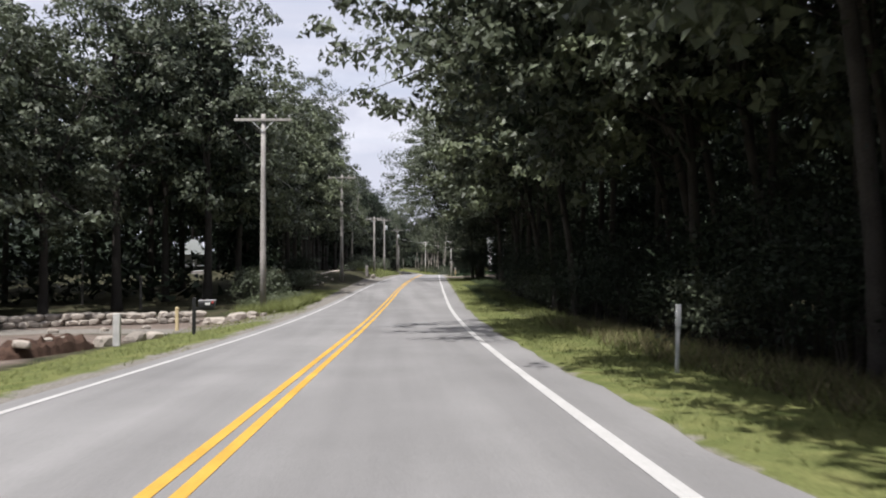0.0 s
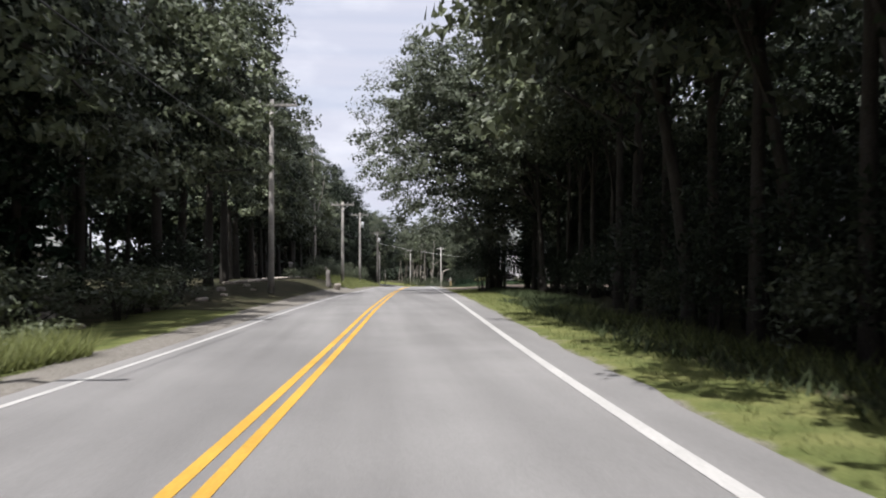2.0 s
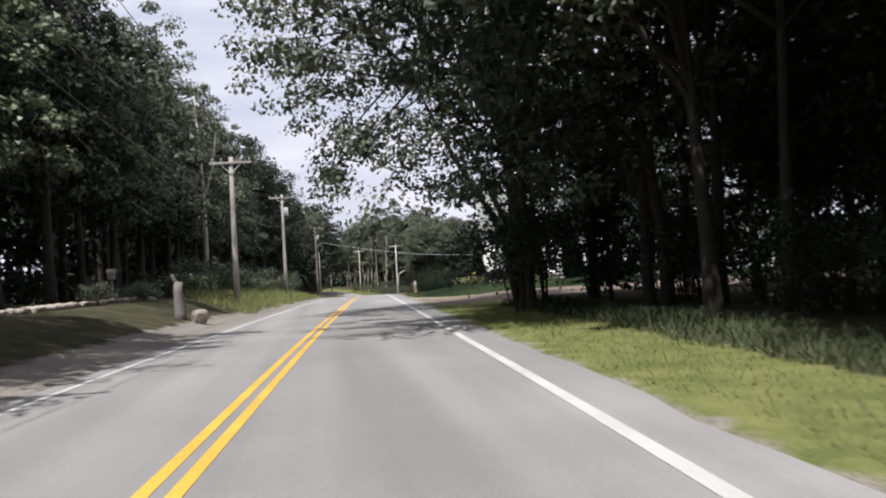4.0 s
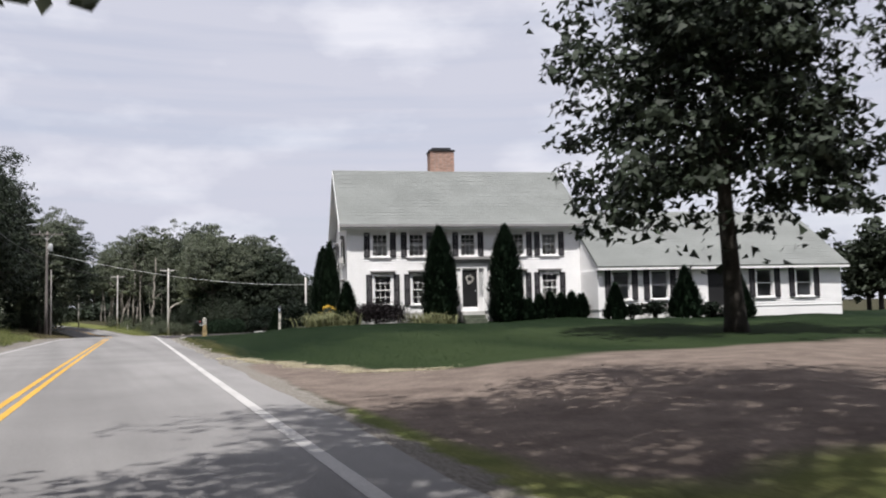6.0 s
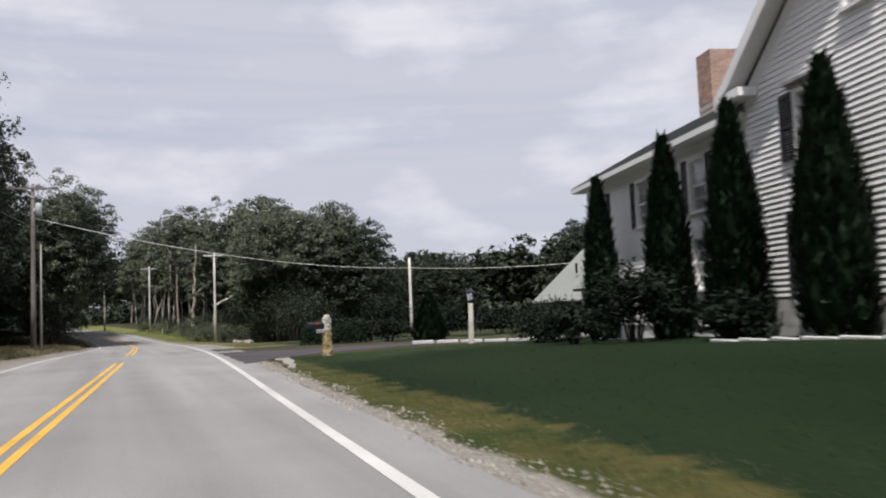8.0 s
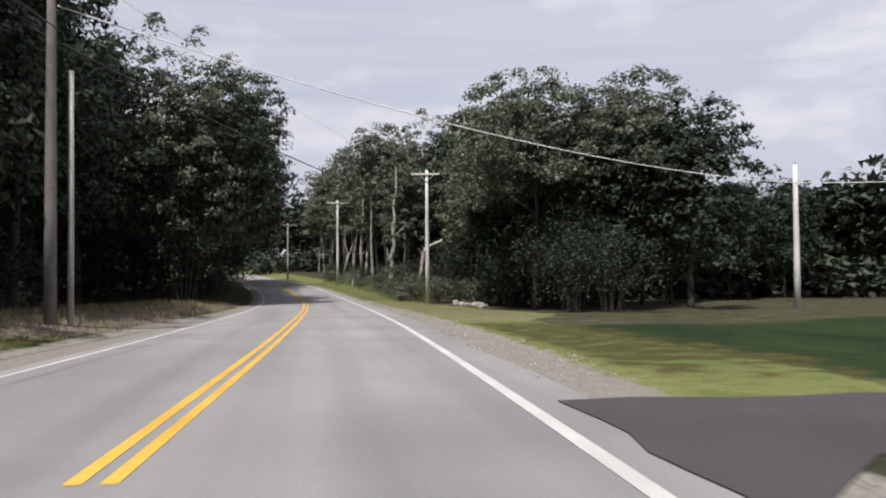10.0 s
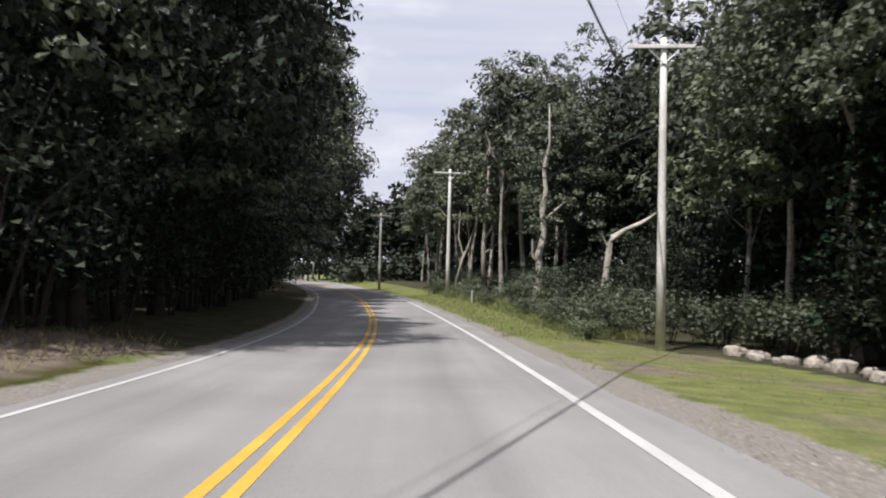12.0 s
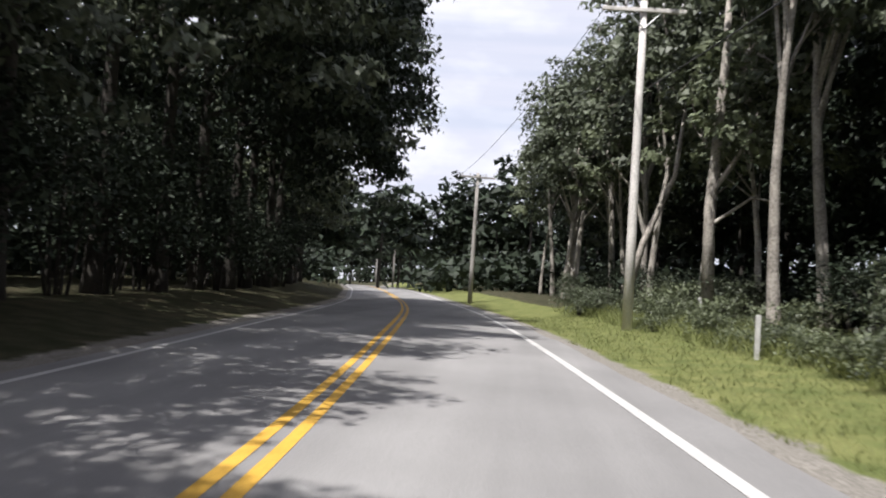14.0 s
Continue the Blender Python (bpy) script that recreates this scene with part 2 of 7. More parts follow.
# ---- mesh helpers ----
class Geo:
    """Collects boxes, tubes and faces for one mesh."""

    def __init__(self):
        self.v, self.f = [], []

    def add(self, verts, faces):
        k = len(self.v)
        self.v += [tuple(p) for p in verts]
        self.f += [tuple(i + k for i in q) for q in faces]
        return self

    def box(self, x0, x1, y0, y1, z0, z1, m=None):
        p = [Vector(c) for c in ((x0, y0, z0), (x1, y0, z0), (x1, y1, z0), (x0, y1, z0), (x0, y0, z1), (x1, y0, z1), (x1, y1, z1), (x0, y1, z1))]
        if m is not None:
            p = [m @ q for q in p]
        return self.add(p, [(3, 2, 1, 0), (4, 5, 6, 7), (0, 1, 5, 4), (1, 2, 6, 5), (2, 3, 7, 6), (3, 0, 4, 7)])

    def tube(self, pts, radii, n=8, cap=True):
        pts = [Vector(p) for p in pts]
        rings = []
        for i, p in enumerate(pts):
            d = (pts[min(i + 1, len(pts) - 1)] - pts[max(i - 1, 0)]).normalized()
            a = d.orthogonal().normalized() if abs(d.z) < 0.9 else (Vector((1, 0, 0)) - d * d.x).normalized()
            c = d.cross(a)
            r = radii[i] if hasattr(radii, "__len__") else radii
            rings.append([p + (a * math.cos(6.28319 * j / n) + c * math.sin(6.28319 * j / n)) * r for j in range(n)])
        k = len(pts)
        f = [(i * n + j, i * n + (j + 1) % n, (i + 1) * n + (j + 1) % n, (i + 1) * n + j) for i in range(k - 1) for j in range(n)]
        if cap:
            f += [tuple(reversed(range(n))), tuple(range((k - 1) * n, k * n))]
        return self.add([q for r in rings for q in r], f)

    def lathe(self, x, y, profile, n=12):
        v = [(x + r * math.cos(6.28319 * j / n), y + r * math.sin(6.28319 * j / n), z) for r, z in profile for j in range(n)]
        k = len(profile)
        f = [(i * n + j, i * n + (j + 1) % n, (i + 1) * n + (j + 1) % n, (i + 1) * n + j) for i in range(k - 1) for j in range(n)]
        return self.add(v, f + [tuple(reversed(range(n))), tuple(range((k - 1) * n, k * n))])

    def mesh(self, name, mat, smooth=False, bevel=0.0):
        me = bpy.data.meshes.new(name)
        me.from_pydata(self.v, [], self.f)
        if bevel:
            bm = bmesh.new()
            bm.from_mesh(me)
            bmesh.ops.bevel(bm, geom=list(bm.edges), offset=bevel, segments=1, affect="EDGES")
            bm.to_mesh(me)
            bm.free()
        me.materials.append(mat)
        if smooth:
            me.polygons.foreach_set("use_smooth", [True] * len(me.polygons))
        me.update()
        return me


def part(name, geo, mat, parent=None, label="", smooth=False, bevel=0.0):
    ob = new(name, geo.mesh(name, mat, smooth, bevel) if isinstance(geo, Geo) else geo)
    if parent is not None:
        ob.parent = parent
    if label:
        ob["label"] = label
    return ob


def quads_mesh(name, v, mat):
    """A mesh of loose quads or triangles from an array (n, 4 or 3, 3)."""
    n, k = v.shape[:2]
    me = bpy.data.meshes.new(name)
    me.vertices.add(k * n)
    me.vertices.foreach_set("co", np.ascontiguousarray(v).reshape(-1).astype(np.float32))
    me.loops.add(k * n)
    me.loops.foreach_set("vertex_index", np.arange(k * n, dtype=np.int32))
    me.polygons.add(n)
    me.polygons.foreach_set("loop_start", np.arange(0, k * n, k, dtype=np.int32))
    me.materials.append(mat)
    me.update(calc_edges=True)
    return me


def leaves(rng, centres, size, up=0.6, long=1.5, out=None, tri=False):
    """Pointed leaves at the given centres, folded quads or plain triangles; out: the way that each one faces, roughly."""
    n = len(centres)
    nor = rng.normal(size=(n, 3)) * (1 - up) + np.array([0, 0, up]) + (0 if out is None else out)
    nor /= np.linalg.norm(nor, axis=1)[:, None]
    a = np.cross(nor, rng.normal(size=(n, 3)))
    a /= np.linalg.norm(a, axis=1)[:, None] + 1e-9
    b = np.cross(nor, a)
    s = (size * rng.uniform(0.6, 1.35, n))[:, None]
    if tri:
        return np.stack([centres - a * s * long * 0.4 + b * s * 0.5, centres + a * s * long * 0.6, centres - a * s * long * 0.4 - b * s * 0.5], 1)
    droop = nor * s * 0.22
    return np.stack([centres - a * s * long * 0.5, centres + b * s * 0.5 - droop, centres + a * s * long * 0.5 - droop * 0.6, centres - b * s * 0.5 - droop], 1)


# ---- the plan ----
def smooth_line(knots, soft=6.0):
    ky, kx = [k[0] for k in knots], [k[1] for k in knots]
    ys = np.arange(-120.0, 560.0, 1.0)
    raw = np.interp(ys, ky, kx)
    w = np.exp(-0.5 * (np.arange(-20, 21) / soft) ** 2)
    pad = np.concatenate([raw[0] + (raw[0] - raw[20:0:-1]), raw, raw[-1] + (raw[-1] - raw[-2:-22:-1])])
    out = np.convolve(pad, w / w.sum(), "valid")
    return lambda y: np.interp(y, ys, out)


centre = smooth_line([(-120.0, -4.4), (-10.0, -1.32), (-2.0, -1.13), (6.0, -0.95), (14.0, -0.74), (22.0, -0.48), (30.0, -0.18), (38.0, 0.15), (46.0, 0.55), (54.0, 0.97), (62.0, 1.38), (70.0, 1.85), (78.0, 2.31), (86.0, 2.74), (94.0, 3.22), (102.0, 3.72), (110.0, 4.22), (118.0, 4.69), (126.0, 5.18), (134.0, 5.69), (142.0, 6.19), (150.0, 6.69), (158.0, 7.22), (166.0, 7.71), (174.0, 8.15), (182.0, 8.54), (190.0, 8.89), (198.0, 9.16), (206.0, 9.37), (214.0, 9.55), (222.0, 9.62), (230.0, 9.58), (238.0, 9.39), (246.0, 9.04), (254.0, 8.53), (262.0, 7.82), (270.0, 7.02), (278.0, 6.17), (286, 5.2), (300, 3.1), (330, -2.8), (400, -19.2), (430, -31), (470, -59), (560, -139)], 3.0)
road_z = smooth_line([(-120.0, 1.6), (-40.0, 0.9), (-10.0, 0.46), (-2.0, 0.25), (6.0, 0.04), (14.0, -0.15), (22.0, -0.31), (30.0, -0.4), (38.0, -0.41), (46.0, -0.34), (54.0, -0.21), (62.0, -0.07), (70.0, 0.03), (78.0, 0.11), (86.0, 0.16), (94.0, 0.2), (102.0, 0.23), (110.0, 0.26), (118.0, 0.27), (126.0, 0.29), (134.0, 0.29), (142.0, 0.3), (150.0, 0.29), (158.0, 0.29), (166.0, 0.28), (174.0, 0.23), (182.0, 0.12), (190.0, 0.0), (198.0, -0.11), (206.0, -0.26), (214.0, -0.4), (222.0, -0.52), (230.0, -0.59), (238.0, -0.61), (246.0, -0.57), (254.0, -0.45), (262.0, -0.28), (270.0, -0.1), (278.0, 0.02), (302, 0.4), (318, 0.8), (334, 1.2), (350, 1.6), (374, 2.0), (410, 2.2), (560, 3.0)], 3.0)
left_lane = smooth_line([(-120.0, 2.78), (-10.0, 2.78), (20.0, 2.8), (50.0, 2.76), (80.0, 2.82), (110.0, 3.01), (140.0, 3.25), (170.0, 3.32), (200.0, 2.89), (230.0, 2.91), (260.0, 3.08), (290.0, 3.2), (560, 3.1)])
right_lane = smooth_line([(-120, 3.32), (560, 3.34)])
LANE = 3.33
left_bank = smooth_line([(-120, -0.4), (20, -0.45), (45, -0.5), (62, 0.1), (77, 0.6), (105, 1.1), (140, 1.0), (200, 0.4), (260, 0.3), (330, 0.6), (560, 2)], 8)
right_bank = smooth_line([(-120, -0.2), (60, -0.1), (100, 0.1), (118, 0.4), (134, 0.8), (142, 0.85), (150, 0.55), (161, 0.1), (180, 0.05), (215, -0.2), (236, -0.45), (260, 0.3), (330, 0.8), (560, 2)], 5)


def height(x, y):
    """The ground's height."""
    x, y = np.asarray(x, float), np.asarray(y, float)
    d = x - centre(y)
    dr, dl = d - LANE - 0.6, -d - left_lane(y) - 0.3
    sr, sl = np.clip((dr - 0.5) / 6.0, 0, 1), np.clip((dl - 0.4) / 4.0, 0, 1)
    s = lambda k: k * k * (3 - 2 * k)
    z = np.where(d > 0, s(sr) * right_bank(y), s(sl) * left_bank(y))
    rough = 0.12 * np.sin(x * 0.7 + np.sin(y * 0.31) * 2) * np.sin(y * 0.53 + 1.3) * np.clip((np.maximum(dr, dl) - 5) / 10, 0, 1)
    far = np.clip((np.abs(d) - 40) / 200, 0, 1) * 0.5
    under = np.where((dr < 0) & (dl < 0), -0.06, 0.0)
    return z + rough + far + under + road_z(y)


def gz(x, y):
    return float(height(x, y))


def between(v, a, b, soft):
    return np.clip((v - a) / soft + 0.5, 0, 1) * np.clip((b - v) / soft + 0.5, 0, 1)


# the lawn's ragged edge along the road
def lawn_edge(y):
    return np.interp(y, [113, 114.5, 116, 118, 121, 124, 128, 134, 140, 147, 155, 164], [15.0, 13.2, 12.1, 11.2, 10.8, 10.5, 10.1, 10.2, 10.5, 11.2, 11.9, 12.9])



def build_ground():
    off = np.concatenate([-np.geomspace(1600, 42, 16), np.arange(-40, -12, 2.0), np.arange(-12, -2.6, 0.45), np.arange(-2.4, 3.6, 1.0), np.arange(3.8, 14, 0.4), np.arange(14, 44, 1.5), np.geomspace(46, 1600, 16)])
    ys = np.concatenate([-np.geomspace(1500, 45, 8), np.arange(-40, 300, 0.8), np.geomspace(301, 2600, 26)])
    D, Y = np.meshgrid(off, ys)
    X = D + centre(np.clip(Y, -119, 400))
    Z = height(X, Y)
    nx, ny = len(off), len(ys)
    me = bpy.data.meshes.new("ground")
    me.vertices.add(nx * ny)
    me.vertices.foreach_set("co", np.stack([X, Y, Z], -1).reshape(-1).astype(np.float32))
    i, j = np.meshgrid(np.arange(nx - 1), np.arange(ny - 1))
    a = (j * nx + i).reshape(-1)
    q = np.stack([a, a + 1, a + nx + 1, a + nx], 1).astype(np.int32)
    me.loops.add(q.size)
    me.loops.foreach_set("vertex_index", q.reshape(-1))
    me.polygons.add(len(q))
    me.polygons.foreach_set("loop_start", np.arange(0, q.size, 4, dtype=np.int32))
    me.polygons.foreach_set("use_smooth", np.ones(len(q), bool))
    me.update(calc_edges=True)
    dr, dl = D - LANE - 0.75, -D - left_lane(Y) - 0.4
    right, left = D > 0, D <= 0
    edge_r = np.interp(Y, [-40, 0, 20, 40, 52, 66, 75, 95, 110, 200, 208, 232, 240], [2.0, 2.2, 2.3, 1.7, 1.5, 1.5, 2.5, 2.8, 3.6, 4.0, 7.2, 7.0, 4.0])
    verge = np.where(right, between(dr, -1, edge_r, 0.9) * ((Y < 112) | (Y > 178)), between(dl, -1, 4.0, 1.2) * ((Y < 62) | (Y > 170) & (Y < 226)))
    lawn = between(Y, 114.5, 164.0, 2.5) * np.clip((X - lawn_edge(Y)) / 0.8 + 0.5, 0, 1) * (X < 75) * right
    lawn = np.maximum(lawn, between(Y, 176, 196, 3) * np.clip((dr - 3.0) / 1.5, 0, 1) * right * (X < 60))
    # the lawn turns a darker green beyond y = 122
    lush = lawn * np.clip((Y - 122) / 12, 0, 1) * np.clip((162 - Y) / 6, 0.35, 1)
    dry = between(Y, 126, 163, 4) * between(dr, 0.0, np.interp(Y, [128, 134, 145, 160], [0.7, 1.2, 1.5, 1.4]), 0.9) * right * 0.85
    dry = np.maximum(dry, between(Y, 180, 200, 8) * between(dr, 1.0, 5.0, 1.5) * right * 0.6)
    dry = np.maximum(dry, between(Y, 175, 225, 8) * between(dl, 0.5, 4.5, 1.0) * left * 0.9)
    sand = np.where(right, between(dr, -1.0, np.interp(Y, [0, 100, 112, 119, 126, 130, 134, 145, 160, 175, 190, 215, 260, 300], [0.0, 0.1, 0.3, 0.6, 0.7, 0.6, 0.4, 0.3, 0.4, 0.75, 1.1, 1.0, 0.4, 0.3]), 0.5), between(dl, -1.0, np.interp(Y, [0, 25, 50, 90, 150, 200, 230], [0.4, 0.3, 1.0, 1.6, 1.2, 1.2, 0.5]), 0.7))
    sand = np.maximum(sand, left * between(Y, 30.5, 37, 2) * between(dl, -1, 14, 2) * 0.9)
    soil = between(Y, 106.5, 116.0, 3) * between(dr, 0.8, 40, 1.5) * right
    soil = np.maximum(soil, between(Y, 108, 124, 4) * between(X, right_lane(Y) + centre(Y) + 1.2, lawn_edge(Y), 0.8) * right)
    soil = np.maximum(soil, left * between(Y, 5, 31, 5) * between(dl, 4.5, 13, 2) * 0.8)
    soil = np.maximum(soil, left * between(Y, 33, 41, 3) * between(dl, 1.6, 13, 1.5) * 0.85)
    soil = np.maximum(soil, left * between(Y, 190, 230, 6) * between(dl, 0.8, 5.5, 1.5) * 0.62)
    soil = np.maximum(soil, right * between(Y, 194, 236, 8) * between(dr, 0.8, 7.0, 1.5) * 0.44)
    for name, val in (("verge", verge), ("lawn", lawn), ("lush", lush), ("dry", dry), ("sand", sand), ("soil", soil)):
        at = me.attributes.new(name, "FLOAT", "POINT")
        at.data.foreach_set("value", np.ascontiguousarray(val.reshape(-1), dtype=np.float32))
    me.materials.append(GROUND)
    return tagged(new("ground", me), "grassy and leaf-strewn ground beside the road", "ground", kind="structure")


build_ground()


def strip(name, a, b, z, mat, y0=-110.0, y1=520.0, step=1.5, thick=0.0, wob=0.0):
    """A band along the road between the offsets a(y) and b(y) from its centre line."""
    ys = np.arange(y0, y1, step)
    slope = np.gradient(centre(ys), ys)
    k = 1 / np.sqrt(1 + slope ** 2)
    rows = []
    for y, s, n in zip(ys, slope, k):
        oa, ob = a(y), b(y)
        w = wob * (math.sin(y * 2.1) + math.sin(y * 0.73 + 1) + 0.6 * math.sin(y * 5.3))
        c = float(centre(y))
        row = []
        for o in (oa, (oa + ob) / 2, ob + w):
            row.append((c + o * n, y - o * s * n, z + float(road_z(y))))
        rows.append(row)
    g = Geo()
    v = [p for r in rows for p in r]
    f = [(i * 3 + j, i * 3 + j + 1, i * 3 + j + 4, i * 3 + j + 3) for i in range(len(rows) - 1) for j in range(2)]
    if thick:
        k0 = len(v)
        for r in rows:
            v += [(r[0][0] - 0.03, r[0][1], r[0][2] - thick), (r[2][0] + 0.03, r[2][1], r[2][2] - thick)]
        for i in range(len(rows) - 1):
            f += [(i * 3, i * 3 + 3, k0 + 2 * i + 2, k0 + 2 * i), (i * 3 + 2, k0 + 2 * i + 1, k0 + 2 * i + 3, i * 3 + 5)]
    g.add(v, f)
    return part(name, g, mat)


def build_road():
    tagged(strip("road", lambda y: -left_lane(y) - 0.35, lambda y: right_lane(y) + 0.75, 0.0, ASPHALT, thick=0.12, wob=0.05), "weathered grey asphalt two-lane road", "road", kind="structure")
    for a, b in ((-0.17, -0.055), (0.055, 0.17)):
        # the lines break off where the drives meet the road
        for y0, y1 in ((-110.0, 167.6), (177.0, 520.0)):
            tagged(strip("centre_line", lambda y: a, lambda y: b, 0.005, YELLOW, y0, y1), "yellow painted centre line on asphalt", "road marking", "double centre line", "structure")
    tagged(strip("edge_line", lambda y: right_lane(y) - 0.075, lambda y: right_lane(y) + 0.075, 0.005, WHITE_LINE), "white painted edge line on asphalt", "road marking", "edge lines", "structure")
    tagged(strip("edge_line", lambda y: -left_lane(y) - 0.05, lambda y: -left_lane(y) + 0.05, 0.005, WHITE_LINE), "thin white painted edge line on asphalt", "road marking", "edge lines", "structure")


build_road()


# ---- trees ----
def crown_points(rng, n_clump, per, rx, rz, cz, clump, hollow=0.45, lean=(0, 0), ragged=0.3, flat=0.0):
    """Leaf places: clumps spread through the outer part of an uneven crown."""
    d = rng.normal(size=(n_clump, 3))
    d /= np.linalg.norm(d, axis=1)[:, None]
    d[:, 2] = np.where(d[:, 2] < -0.55, -d[:, 2], d[:, 2])
    r = rng.uniform(hollow, 1.0, n_clump) ** 0.7
    ph = rng.uniform(0, 6.28, 4)
    az = np.arctan2(d[:, 1], d[:, 0])
    lump = 1 + ragged * (np.sin(3 * az + ph[0]) * np.sin(4 * d[:, 2] + ph[1]) + 0.6 * np.sin(5 * az + ph[2] + 3 * d[:, 2]))
    r = r * lump * rng.uniform(1 - ragged * 0.6, 1 + ragged * 0.35, n_clump)
    r = np.minimum(r, 1.08)
    c = d * r[:, None] * np.array([rx, rx, rz]) + np.array([0, 0, cz])
    k = (c[:, 2] - cz) / rz
    c[:, 0] += lean[0] * (1 + k) / 2
    c[:, 1] += lean[1] * (1 + k) / 2
    cs = clump * rng.uniform(0.55, 1.3, n_clump)
    g = rng.normal(size=(n_clump, per, 3))
    g *= (1.65 * rng.uniform(0, 1, (n_clump, per)) ** 0.42 / np.linalg.norm(g, axis=2))[:, :, None]
    # each clump is a flattened dome that droops at its rim
    g *= cs[:, None, None] * np.array([1, 1, 0.45])
    g[:, :, 2] -= 0.16 * (g[:, :, 0] ** 2 + g[:, :, 1] ** 2) / cs[:, None]
    return c, (c[:, None, :] + g).reshape(-1, 3)


def limbs(g, rng, base, tips, r0, n=6):
    for tip in tips:
        base_p = base(rng.uniform(0.35, 0.95))
        a, b = Vector(base_p), Vector(tip)
        mid = a.lerp(b, 0.5) + Vector((rng.normal() * 0.35, rng.normal() * 0.35, 0.25 * (b - a).length * rng.uniform(-0.4, 0.6)))
        r = r0 * rng.uniform(0.25, 0.5)
        g.tube([a, a.lerp(mid, 0.6), mid, mid.lerp(b, 0.55), b], [r, r * 0.85, r * 0.65, r * 0.4, r * 0.12], n, False)


def make_tree(name, seed, h, rx, base, n_clump, per, leaf, clump, mat, bark=None, r=0.22, lean=(0, 0), n_limb=14, ragged=0.3, bend=0.4, hollow=0.5, label="", category="tree", inner=1700, in_leaf=0.19, tri=True, shift=(0, 0)):
    """A broad-leaved tree: tapered trunk with limbs, and a crown of small leaves."""
    rng = np.random.default_rng(seed)
    rz, cz = (h - base) / 2, (h + base) / 2
    cl, pts = crown_points(rng, n_clump, per, rx, rz, cz, clump, hollow, lean, ragged)
    aside = np.array([*shift, 0.0])
    cl, pts = cl + aside, pts + aside
    ph = rng.uniform(0, 6.28, 2)

    def axis(t):
        return (bend * math.sin(2.3 * t + ph[0]) * t + lean[0] * t * t * 0.7, bend * math.sin(2.9 * t + ph[1]) * t + lean[1] * t * t * 0.7, h * 0.86 * t)

    g = Geo()
    ts = (0, 0.03, 0.12, 0.28, 0.45, 0.62, 0.8, 1)
    g.tube([(axis(t)[0] - axis(0)[0], axis(t)[1] - axis(0)[1], axis(t)[2] - (0.25 if t == 0 else 0)) for t in ts], [r * k for k in (1.6, 1.25, 1.0, 0.86, 0.7, 0.5, 0.3, 0.08)], 9)
    order = rng.permutation(len(cl))[:n_limb]
    limbs(g, rng, axis, [cl[i] for i in order], r)
    ob = new(name, None)
    part("trunk", g, bark or BARK, ob, smooth=True)
    o = (pts - aside - np.array([lean[0] * 0.5, lean[1] * 0.5, cz])) / np.array([rx, rx, rz])
    o /= np.linalg.norm(o, axis=1)[:, None] + 1e-6
    k = pts - np.repeat(cl, per, 0)
    o = 0.5 * o + k / (np.linalg.norm(k, axis=1)[:, None] + 1e-6)
    part("crown", quads_mesh("crown", leaves(rng, pts, leaf, 0.55, 1.5, o * 0.55, tri), mat), None, ob)
    # near-black leaves fill the crown's middle: its inner shade as colour
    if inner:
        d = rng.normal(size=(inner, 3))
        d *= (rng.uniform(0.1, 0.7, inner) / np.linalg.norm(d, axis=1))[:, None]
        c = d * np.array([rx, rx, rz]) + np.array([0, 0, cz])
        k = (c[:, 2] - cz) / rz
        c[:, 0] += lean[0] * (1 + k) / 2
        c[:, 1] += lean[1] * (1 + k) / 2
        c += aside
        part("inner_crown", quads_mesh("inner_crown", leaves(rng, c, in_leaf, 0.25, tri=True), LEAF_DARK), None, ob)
    tagged(ob, label or "tall leafy broad-leaved tree in full summer leaf", category, "roadside trees")
    return ob


def make_conifer(name, seed, h, r, layers, per, leaf, label):
    rng = np.random.default_rng(seed)
    pts = []
    g = Geo()
    g.tube([(0, 0, -0.2), (0.05, 0, h * 0.5), (0, 0.05, h)], [0.2, 0.13, 0.02], 8)
    for i in range(layers):
        t = i / (layers - 1)
        z = h * (0.12 + 0.86 * t)
        rr = r * (1 - t) ** 0.8 + 0.25
        for k in range(7):
            a = rng.uniform(0, 6.28)
            L = rr * rng.uniform(0.65, 1.1)
            s = rng.uniform(0.1, 1, per)
            p = np.stack([np.cos(a) * L * s, np.sin(a) * L * s, z - 0.28 * L * s + 0.1 * s * s], 1) + rng.normal(size=(per, 3)) * np.array([0.18, 0.18, 0.07])
            pts.append(p)
            g.tube([(0, 0, z), (math.cos(a) * L * 0.8, math.sin(a) * L * 0.8, z - 0.2 * L)], [0.03, 0.01], 4, False)
    ob = new(name, None)
    part("trunk", g, BARK, ob, smooth=True)
    part("crown", quads_mesh("crown", leaves(rng, np.concatenate(pts), leaf, 0.5, 2.2), NEEDLE), None, ob)
    return tagged(ob, label, "tree", "roadside trees")


def make_shrub(name, seed, h, r, n, leaf, mat, label, category="shrub", group="roadside shrubs", tri=True):
    rng = np.random.default_rng(seed)
    cl, pts = crown_points(rng, max(8, n // 22), 22, r, h * 0.5, h * 0.5, 0.28 * r, 0.3, (0, 0), 0.35)
    pts[:, 2] = np.abs(pts[:, 2])
    g = Geo()
    for i in range(7):
        c = cl[i]
        g.tube([(c[0] * 0.15, c[1] * 0.15, -0.1), (c[0] * 0.4, c[1] * 0.4, c[2] * 0.6), tuple(c)], [0.035, 0.025, 0.008], 5, False)
    ob = new(name, None)
    part("woody_base", g, BARK, ob)
    part("foliage", quads_mesh("foliage", leaves(rng, pts, leaf, 0.5, tri=tri), mat), None, ob)
    return tagged(ob, label, category, group)




